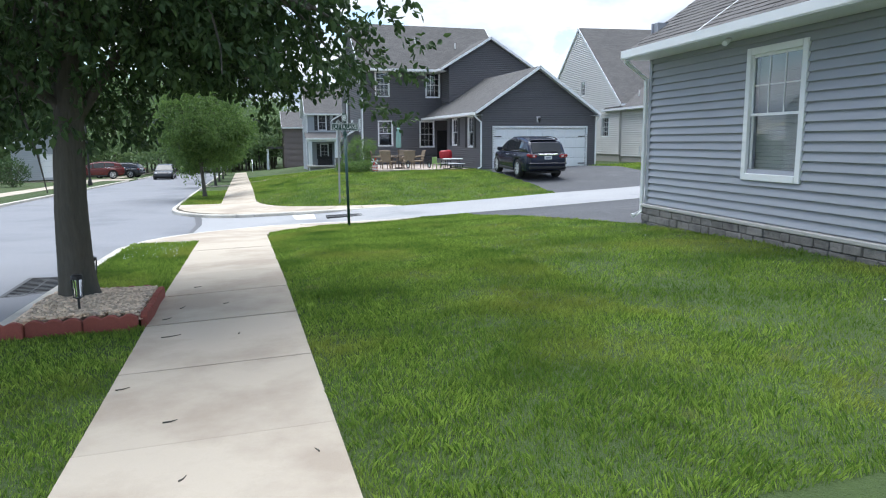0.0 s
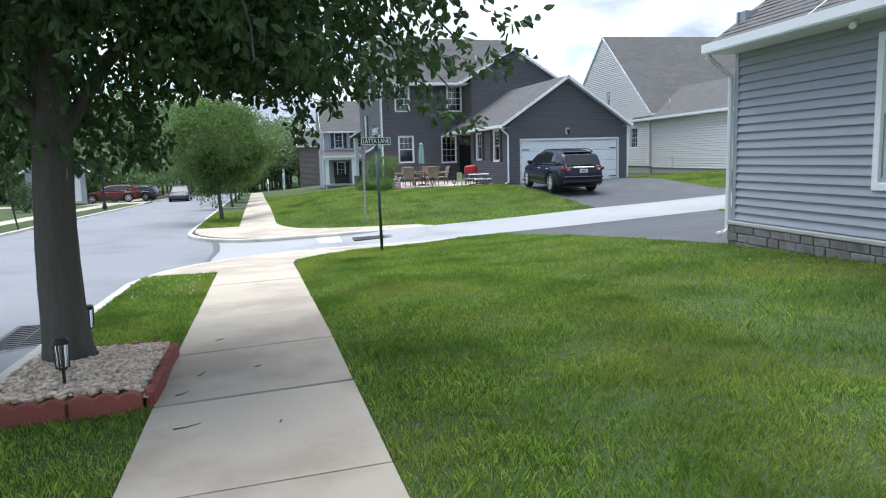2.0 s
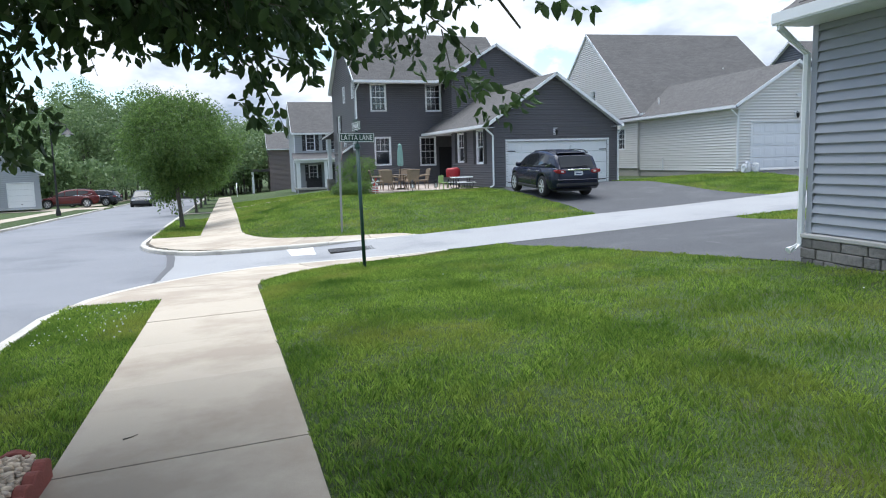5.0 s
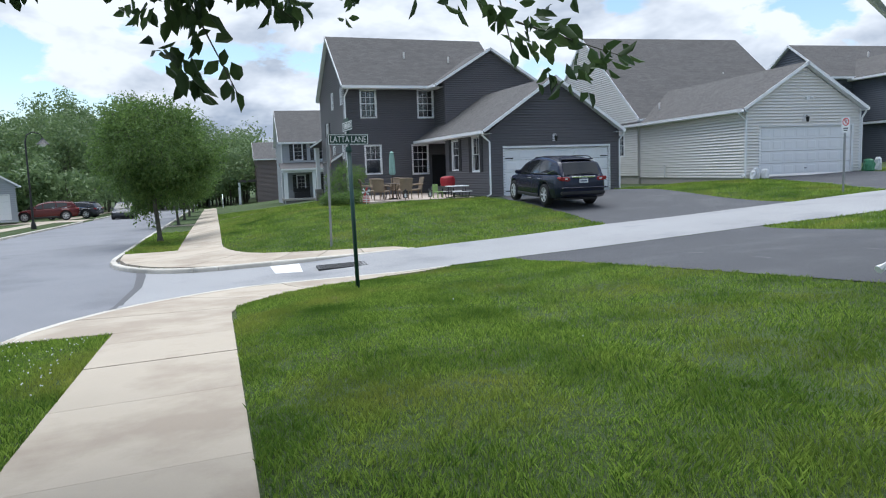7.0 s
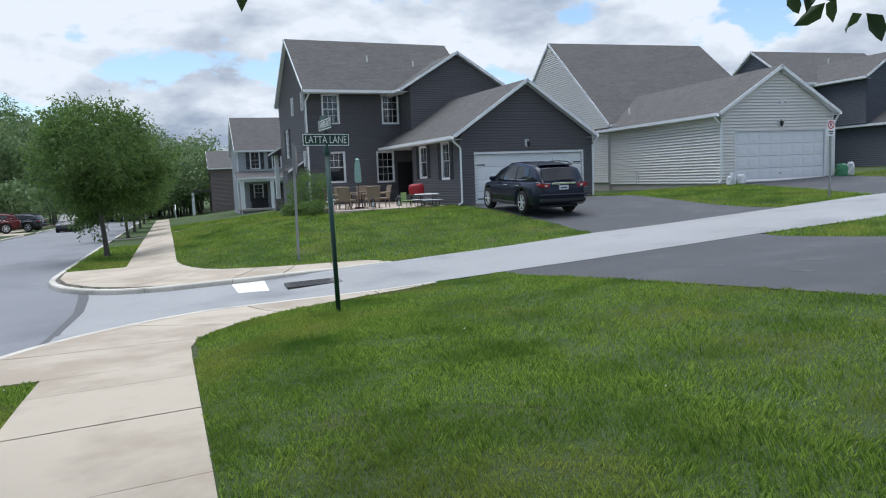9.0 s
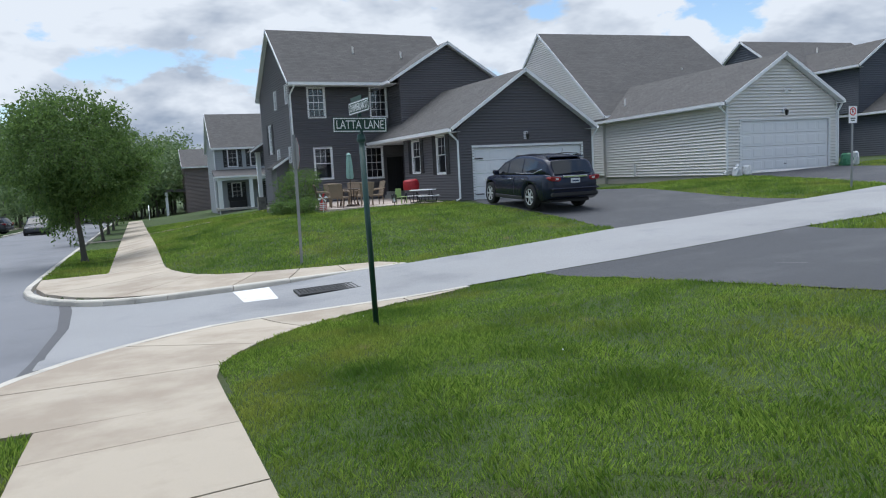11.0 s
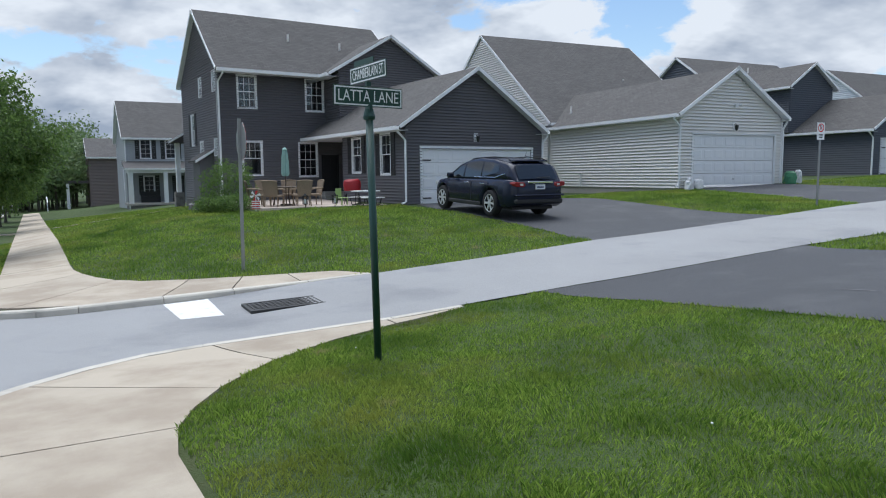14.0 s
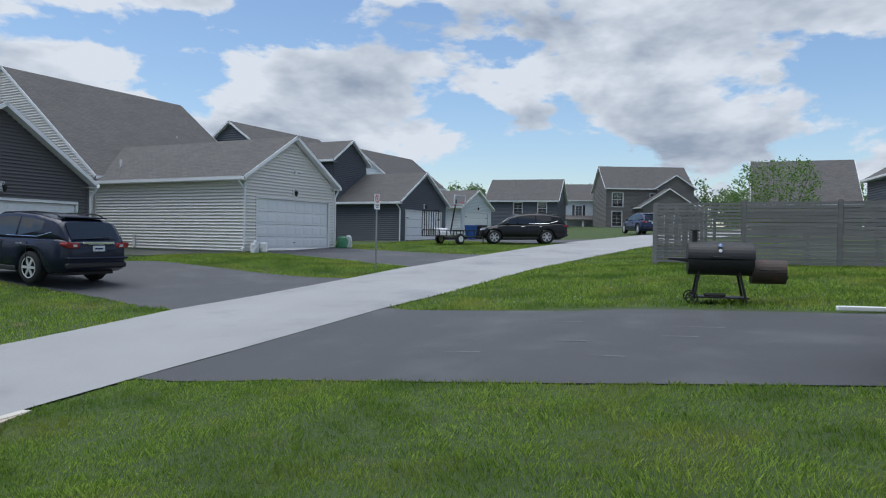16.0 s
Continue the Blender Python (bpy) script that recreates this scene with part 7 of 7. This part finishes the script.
# houses at the head of the lane
plain_house("dark grey house with small white windows", pose(76.5, 39.2, 0, 0, 0, -84), 8.2, 8, 1.5, 5.6, 8.3, M_SIDE_SLATE, front=[(3.2, 4.0, 1.0, 1.3), (6.0, 4.0, 1.0, 1.3)])
h6, F6, r6 = plain_house("white house with black shutters and a porch", pose(94.3, 34.0, 0, 0, 0, -80), 7.5, 7, 2.0, 6.6, 9.0, M_SIDE_PURE, front=[(1.4, 4.4, 0.9, 1.4), (4.2, 4.4, 0.9, 1.4)], shutters=True)
part("porch_roof", MB().prism([(-1.8, 3.9), (0, 4.5), (0, 4.3), (-1.8, 3.75)], "x", -0.2, 7.7), M_SHINGLE, h6)
for x in (0, 2.5, 5, 7.4):
    part("porch_post", MB().box(x - 0.08, x + 0.08, -1.7, -1.54, 1.9, 3.8), M_WHITE, h6)
h7, F7, r7 = plain_house("taupe house with twin gables and a garage", pose(86.0, 27.0, 0, 0, 0, -68), 10.4, 8, 2.0, 7.6, 10.6, M_SIDE_TAUPE, front=[(0.7, 5.3, 1.3, 1.7), (0.7, 2.9, 1.2, 1.8), (5.3, 5.6, 1.0, 1.3)])
wing(h7, 3.6, -3.0, 6.2, 3, 2.0, 5.2, 7.4, M_SIDE_TAUPE, door=(1.2, 4.4, 2.1, 4.4))
wing(h7, 6.0, -0.6, 4.4, 0.6, 5.0, 7.6, 9.2, M_SIDE_TAUPE)
plain_house("house with a broad dark shingle roof behind the fence", pose(56.0, 11.2, 0, 0, 0, -90), 6.7, 9, 1.4, 4.1, 7.6, M_SIDE_TAUPE)
plain_house("tall light-grey house beyond the fence", pose(46.6, 3.4, 0, 0, 0, -84), 8, 8, 1.2, 5.6, 8.2, M_SIDE_SLATE, ridge="y", front=[(1.5, 4.0, 0.9, 1.4)])
plain_house("small grey gabled house on the skyline", pose(124, 25, 0, 0, 0, -75), 7, 7, 3, 8.2, 11.6, M_SIDE_TAUPE, ridge="y")
shrub(44.0, 10.3, 4.8, 4.5, 31, M_LEAF_LIGHT, leaf=0.14, n=700, label="large light-green bush rising behind the fence")

# houses down the street
h2, F2, r2 = plain_house("grey vinyl house with black shutters and a front porch", pose(6.3, 70, 0, 0, 0, -2), 9, 9, -1.6, 4.3, 7.45, M_SIDE_LIGHT, front=[(1.1, 2.68, 0.72, 1.42), (2.95, 2.68, 0.72, 1.42), (1.25, -0.1, 0.7, 1.37)], left=[(6.5, 0.3, 0.5, 1.9), (6.9, -0.9, 0.45, 1.6)], shutters=True)
part("porch_roof", MB().prism([(-2.4, 1.85), (0, 2.43), (0, 2.25), (-2.4, 1.72)], "x", -0.3, 7.5), M_SHINGLE, h2, "grey shingled porch roof")
part("porch_beam", MB().box(-0.2, 7.4, -2.3, -2.1, 1.52, 1.72), M_WHITE, h2)
part("porch_gutter", MB().box(-0.3, 7.5, -2.52, -2.4, 1.72, 1.86), M_WHITE, h2)
for x in (0.12, 2.55, 5.0, 7.2):
    part("porch_post", MB().box(x - 0.14, x + 0.14, -2.34, -2.06, -0.75, 1.53), M_WHITE, h2, "square white porch post")
part("porch_floor", MB().box(-0.2, 7.5, -2.5, 0, -0.9, -0.75), M_FOUND, h2)
part("porch_foot", MB().box(-0.1, 7.4, -2.4, 0, -2.0, -0.9), M_STONE, h2, "stone facing under the porch")
part("porch_door", MB().box(3.3, 4.2, -0.05, 0.0, -0.75, 1.3), M_SHUTTER, h2, "dark front door")
part("porch_bench", MB().box(0.9, 2.3, -0.7, -0.2, -0.75, -0.25).box(0.9, 2.3, -0.28, -0.2, -0.25, 0.1), M_SHUTTER, h2)
downspout(h2, (-0.02, -0.33, 4.2), (0.0, -0.05), 2.3, (-1, 0))
downspout(h2, (-0.1, -2.5, 1.75), (-0.05, -2.4), -1.4, (-1, 0))
hb, FB, rb = plain_house("brown vinyl house with a grey roof", pose(5.5, 96, 0, 0, 0, -2), 9, 9, -2.4, 3.5, 5.7, M_SIDE_BROWN, ridge="x")
part("porch_roof", MB().box(-2.4, 0, 1.5, 5.5, 0.6, 0.9), M_SHINGLE, hb)
part("porch_post", MB().box(-2.3, -2.0, 1.6, 1.9, -2.2, 0.6), M_WHITE, hb)
rail_ = thing("stair_rail", "white picket stair rail beside the pavement", "railing", pose(1.2, 88, ground_z(1.2, 88)))
for i in range(9):
    part("picket", MB().box(-0.03, 0.03, i * 0.22, i * 0.22 + 0.06, 0, 0.9 + i * 0.06), M_WHITE, rail_)
part("handrail", MB().tube([(0, -0.05, 0.92), (0, 1.9, 1.45)], 0.05, 6), M_WHITE, rail_)
hl, FL_, rl_ = plain_house("small grey garage across the street", pose(-18.6, 66.5, 0, 0, 0, 14), 4.4, 6, -1.6, 1.3, 2.9, M_SIDE_LIGHT, ridge="y", door=(2.2, 3.9, -1.4, 0.5))
plain_house("pale vinyl house across the street", pose(-27, 47, 0, 0, 0, 90), 9, 9, -1.7, 3.9, 7.2, M_SIDE_WHITE, ridge="y", front=[(1.2, 1.6, 0.9, 1.5), (6.5, 1.6, 0.9, 1.5), (1.2, -1.0, 0.9, 1.5)])
shrub(-15.5, 55, 2.2, 1.9, 35, M_LEAF, leaf=0.12, n=350, label="dark green clipped bush across the street")


# ---- woods on the skyline ----
def woods(name, label, spots, seed, clumps=26, leaves=46, leaf=0.42):
    """A wood too far to count: trees of many leafy clumps on bare trunks, joined into one."""
    rng = np.random.default_rng(seed)
    vs = []
    trunks = MB()
    for x, y, z, h, r in spots:
        u = rng.normal(size=(clumps, 3))
        u[:, 2] = rng.uniform(-0.9, 1.1, clumps) * np.linalg.norm(u[:, :2], axis=1)
        u /= np.linalg.norm(u, axis=1, keepdims=True)
        c = u * rng.uniform(0.45, 0.85, (clumps, 1)) * np.array([r, r, h * 0.55]) + np.array([x, y, z + h * 0.5])
        size = rng.uniform(0.28, 0.5, clumps) * r
        n = clumps * leaves
        d = rng.normal(size=(n, 3))
        d /= np.linalg.norm(d, axis=1, keepdims=True)
        p = np.repeat(c, leaves, 0) + d * (rng.uniform(0.5, 1.05, (n, 1)) * np.repeat(size, leaves)[:, None]) * np.array([1, 1, 0.8])
        a = np.cross(d + 0.7 * rng.normal(size=d.shape), rng.normal(size=d.shape))
        a /= np.linalg.norm(a, axis=1, keepdims=True)
        b = np.cross(a, d)
        w = rng.uniform(0.5, 1.3, (n, 1)) * leaf
        vs.append(np.stack([p - a * w * 0.6, p - b * w * 0.34, p + a * w * 0.6, p + b * w * 0.34], 1).reshape(-1, 3))
        trunks.tube([(x, y, z - 0.5), (x, y, z + h * 0.6)], [0.16, 0.08], 5, caps=False)
    v = np.concatenate(vs)
    w = new(name, numpy_mesh(name, v, np.arange(len(v)).reshape(-1, 4), M_LEAF_WOOD))
    tagged(w, label, "woods", kind="stuff")
    part("trunks", trunks, M_BARK, w)


rng = np.random.default_rng(77)
spots = []
# a wooded rise: higher to the west of the street, falling away to the east
for i in range(210):
    y = rng.uniform(97, 150)
    x = rng.uniform(-0.5, 0.075) * y
    rise = np.interp(x / y, [-0.5, -0.21, -0.16, -0.113, -0.037, 0.0, 0.03, 0.06], [0.10, 0.108, 0.123, 0.120, 0.102, 0.068, 0.078, 0.07])
    z = float(land(x, y))
    top = 1.3 + 1.16 * rise * y * rng.uniform(0.7, 1.0) * (0.62 + 0.38 * ease(y, 97, 116))
    spots.append((x, y, z, float(top - z), float(rng.uniform(3.4, 5.2))))
for i in range(16):
    x, y = rng.uniform(-9, 4.5), rng.uniform(112, 120)
    spots.append((x, y, float(land(x, y)), float(rng.uniform(5, 8)), float(rng.uniform(2.4, 3.4))))
for i in range(26):
    x, y = rng.uniform(8, 70), rng.uniform(120, 160)
    spots.append((x, y, -2.5, float(rng.uniform(9, 14)), float(rng.uniform(3, 4.6))))
for i in range(46):
    x, y = rng.uniform(-46, -9.8), rng.uniform(80, 97)
    spots.append((x, y, float(land(x, y)), float(rng.uniform(4.5, 8)), float(rng.uniform(2.0, 3.2))))
woods("woods", "dense green woodland rising behind the street", spots, 8)
spots = []
for i in range(110):
    a, d = radians(rng.uniform(62, 100)), rng.uniform(140, 185)
    spots.append((d * math.sin(a), 12 + d * math.cos(a), 2.6, float(rng.uniform(8.5, 12.5)), float(rng.uniform(3, 5))))
woods("woods", "distant line of trees above the roofs", spots, 9, 12, 44, 0.5)


# ---- lawns: blades of grass ----
def inside(px, py, poly):
    """Which points lie in a polygon."""
    hit = np.zeros(len(px), bool)
    k = len(poly)
    for i in range(k):
        (x0, y0), (x1, y1) = poly[i], poly[(i + 1) % k]
        if y0 == y1:
            continue
        c = ((y0 > py) != (y1 > py)) & (px < (x1 - x0) * (py - y0) / (y1 - y0) + x0)
        hit ^= c
    return hit


PAVED = [outer + inner[::-1], far_outer + far_inner[::-1],
         [(6.25, 19.26), (6.5, 17.5), (6.45, 14), (7.0, 11.0), (7.0, 6.0), (12.2, 6.0), (11.75, 11), (11.6, 15), (12.2, 17.5), (12.6, 19.1)],
         [(10.9, 23.13), (11.25, 25.5), (11.4, 28), (11.6, 31.5), (12.4, 34.4), (17.9, 34.1), (17.6, 31.5), (17.3, 28), (17.0, 25.5), (17.1, 22.6)],
         [(20.8, 22.42), (22.2, 26), (22.8, 30.45), (28.0, 30.0), (28.0, 26), (28.2, 22.33)],
         [(BED[0] - 0.05, BED[2] - 0.05), (BED[1] + 0.05, BED[2] - 0.05), (BED[1] + 0.05, BED[3] + 0.06), (BED[0] - 0.05, BED[3] + 0.06)],
         [(7.0, 11.1), (6.0, -6), (14, -6), (14, 9)], [(6.5, 43.5), (6.3, 34.9), (12, 34.4), (18.4, 34), (19, 50), (6.5, 50)], [(22.1, 30.5), (28.6, 29.9), (34, 54), (22, 54)]]

IN_X, IN_Y = zip(*sorted(inner))


def lawn(px, py):
    ok = ~in_street(px, py) & ~((px > WALK0 - 0.012) & (px < WALK1 + 0.012) & (py < 14.6)) & ~((px > -0.87) & (px < 0.46) & (py > 28.5))
    ok &= ~((px > KFACE - 0.05) & (px < KERB + 0.01) & (py < 14.6)) & (px > KERB - 0.4)
    ok &= ~((px > 4.6) & (py > near_edge(px) + 0.03) & (py < far_edge(px) - 0.03))
    ok &= ~((px < 0.5) & (py > 14.55) & (py < 28.6)) & ~((px < 4.8) & (py > np.minimum(19.1, np.interp(px, IN_X, IN_Y))) & (py < 22.9)) & ~((px < -2.38) & (py > 28))
    for poly in PAVED:
        ok &= ~inside(px, py, poly)
    return ok


def blades(name, label, boxes, height, width, seed):
    """Grass over plan boxes (x0, x1, y0, y1, blades a square metre): one tapering, leaning blade a triangle pair."""
    rng = np.random.default_rng(seed)
    xs, ys = [], []
    for x0, x1, y0, y1, n in boxes:
        k = int((x1 - x0) * (y1 - y0) * n)
        xs.append(rng.uniform(x0, x1, k))
        ys.append(rng.uniform(y0, y1, k))
    px, py = np.concatenate(xs), np.concatenate(ys)
    ok = lawn(px, py)
    px, py = px[ok], py[ok]
    k = len(px)
    tuft = 0.8 + 0.25 * np.sin(px * 3.1 + 1.7 * np.sin(py * 2.3)) * np.sin(py * 2.7 + 1.3 * np.sin(px * 1.9))
    cell = rng.uniform(0, 1, (257, 257))
    ci, cj = (px * 9 + 1.5 * np.sin(py * 5)).astype(int) % 257, (py * 9 + 1.5 * np.sin(px * 6)).astype(int) % 257
    tuft += 0.55 * (cell[ci, cj] - 0.45)
    h = height * rng.uniform(0.5, 1.25, k) * tuft
    a = rng.uniform(0, 2 * math.pi, k)
    w = width * rng.uniform(0.6, 1.3, k)
    lean = h * rng.uniform(0.1, 0.8, k)
    # blades of a tuft lean together; the mower laid its tracks alternately to and fro
    la = 2 * math.pi * cell[cj, ci] + rng.normal(0, 0.8, k)
    track = np.sin(px * 2 * math.pi / 1.24 + 0.25 * np.sin(py * 0.6)) > 0
    la = np.where(rng.uniform(0, 1, k) < 0.35, np.where(track, 0.5, -0.5) * math.pi + rng.normal(0, 0.5, k), la)
    z = land(px, py) + turf(px, py) - 0.004
    dx, dy = np.cos(a) * w / 2, np.sin(a) * w / 2
    lx, ly = np.cos(la) * lean, np.sin(la) * lean
    v = np.stack([np.stack([px - dx, py - dy, z], 1), np.stack([px + dx, py + dy, z], 1),
                  np.stack([px + dx * 0.7 + lx * 0.35, py + dy * 0.7 + ly * 0.35, z + h * 0.62], 1), np.stack([px + lx, py + ly, z + h], 1)], 1)
    f = np.arange(k)[:, None] * 4 + np.array([0, 1, 2, 3])
    ob = new(name, numpy_mesh(name, v.reshape(-1, 3), f, M_BLADE))
    tagged(ob, label, "grass", kind="stuff")
    return ob


def blade_material():
    m = leaf_material("lawn blade", (0.43, 0.575, 0.105), (0.08, 0.17, 0.024), 0.42)
    m.node_tree.nodes["Principled BSDF"].inputs["Specular IOR Level"].default_value = 0.12
    m.node_tree.nodes["Principled BSDF"].inputs["Roughness"].default_value = 0.75
    n, l = m.node_tree.nodes, m.node_tree.links
    mx = next(q for q in n if q.type == "MIX")
    tc = n.new("ShaderNodeTexCoord")

    def field(scale, lo, hi, detail=4.0):
        t = n.new("ShaderNodeTexNoise")
        t.inputs["Scale"].default_value, t.inputs["Detail"].default_value = scale, detail
        l.new(tc.outputs["Object"], t.inputs["Vector"])
        r = n.new("ShaderNodeMapRange")
        r.inputs["From Min"].default_value, r.inputs["From Max"].default_value = lo, hi
        l.new(t.outputs[0], r.inputs["Value"])
        return r.outputs[0]
    m2 = n.new("ShaderNodeMix")
    m2.data_type = "RGBA"
    m2.inputs[7].default_value = (0.40, 0.40, 0.09, 1)       # drier, yellower turf
    l.new(field(0.55, 0.50, 0.78), m2.inputs[0])
    l.new(mx.outputs[2], m2.inputs[6])
    m4 = n.new("ShaderNodeMix")
    m4.data_type = "RGBA"
    m4.inputs[7].default_value = (0.085, 0.17, 0.025, 1)      # lusher, darker turf in drifts
    l.new(field(0.8, 0.45, 0.74, 8.0), m4.inputs[0])
    l.new(m2.outputs[2], m4.inputs[6])
    m3 = n.new("ShaderNodeMix")
    m3.data_type = "RGBA"
    m3.inputs[7].default_value = (0.45, 0.39, 0.19, 1)        # dead straw in spots
    l.new(field(1.5, 0.66, 0.76, 6.0), m3.inputs[0])
    l.new(m4.outputs[2], m3.inputs[6])
    for q in list(mx.outputs[2].links):
        if q.to_node != m2:
            l.new(m3.outputs[2], q.to_socket)
    return m


M_BLADE = blade_material()
blades("grass", "fine mown green grass with dry patches", [(0.4, 3.4, 2.2, 19.2, 5200), (3.4, 7.0, 3.0, 19.2, 2600), (-2.15, -0.85, 1.8, 14.7, 5200)], 0.05, 0.006, 41)
blades("grass", "fine mown green grass across the lane", [(0.4, 11.6, 22.8, 36.5, 680), (-2.4, -0.8, 28.4, 40, 700), (12, 23, 3, 19, 620), (16.9, 23, 22.5, 34, 700), (26, 41, 18, 31, 260), (23, 40, 10, 18, 260), (0.4, 6.4, 36.5, 62, 300)], 0.075, 0.016, 42)
# clover heads along the verge and dandelions on the lawn
rngc = np.random.default_rng(12)
cx_ = np.concatenate([rngc.uniform(-2.05, -1.05, 90), rngc.uniform(12.5, 18, 60), rngc.uniform(0.6, 6.5, 5)])
cy_ = np.concatenate([rngc.uniform(11.6, 14.4, 90), rngc.uniform(11, 18.5, 60), rngc.uniform(4, 18.5, 5)])
ok = lawn(cx_, cy_)
cx_, cy_ = cx_[ok], cy_[ok]
cs = iv[None] * (rngc.uniform(0.005, 0.009, len(cx_)))[:, None, None] + np.stack([cx_, cy_, land(cx_, cy_) + turf(cx_, cy_) + 0.06], 1)[:, None]
cf = (it[None] + (np.arange(len(cx_)) * len(iv))[:, None, None]).reshape(-1, 3)
tagged(new("clover_flowers", numpy_mesh("clover_flowers", cs.reshape(-1, 3), cf, M_SIGNWHITE)), "white clover heads dotted through the grass", "flowers", kind="stuff")
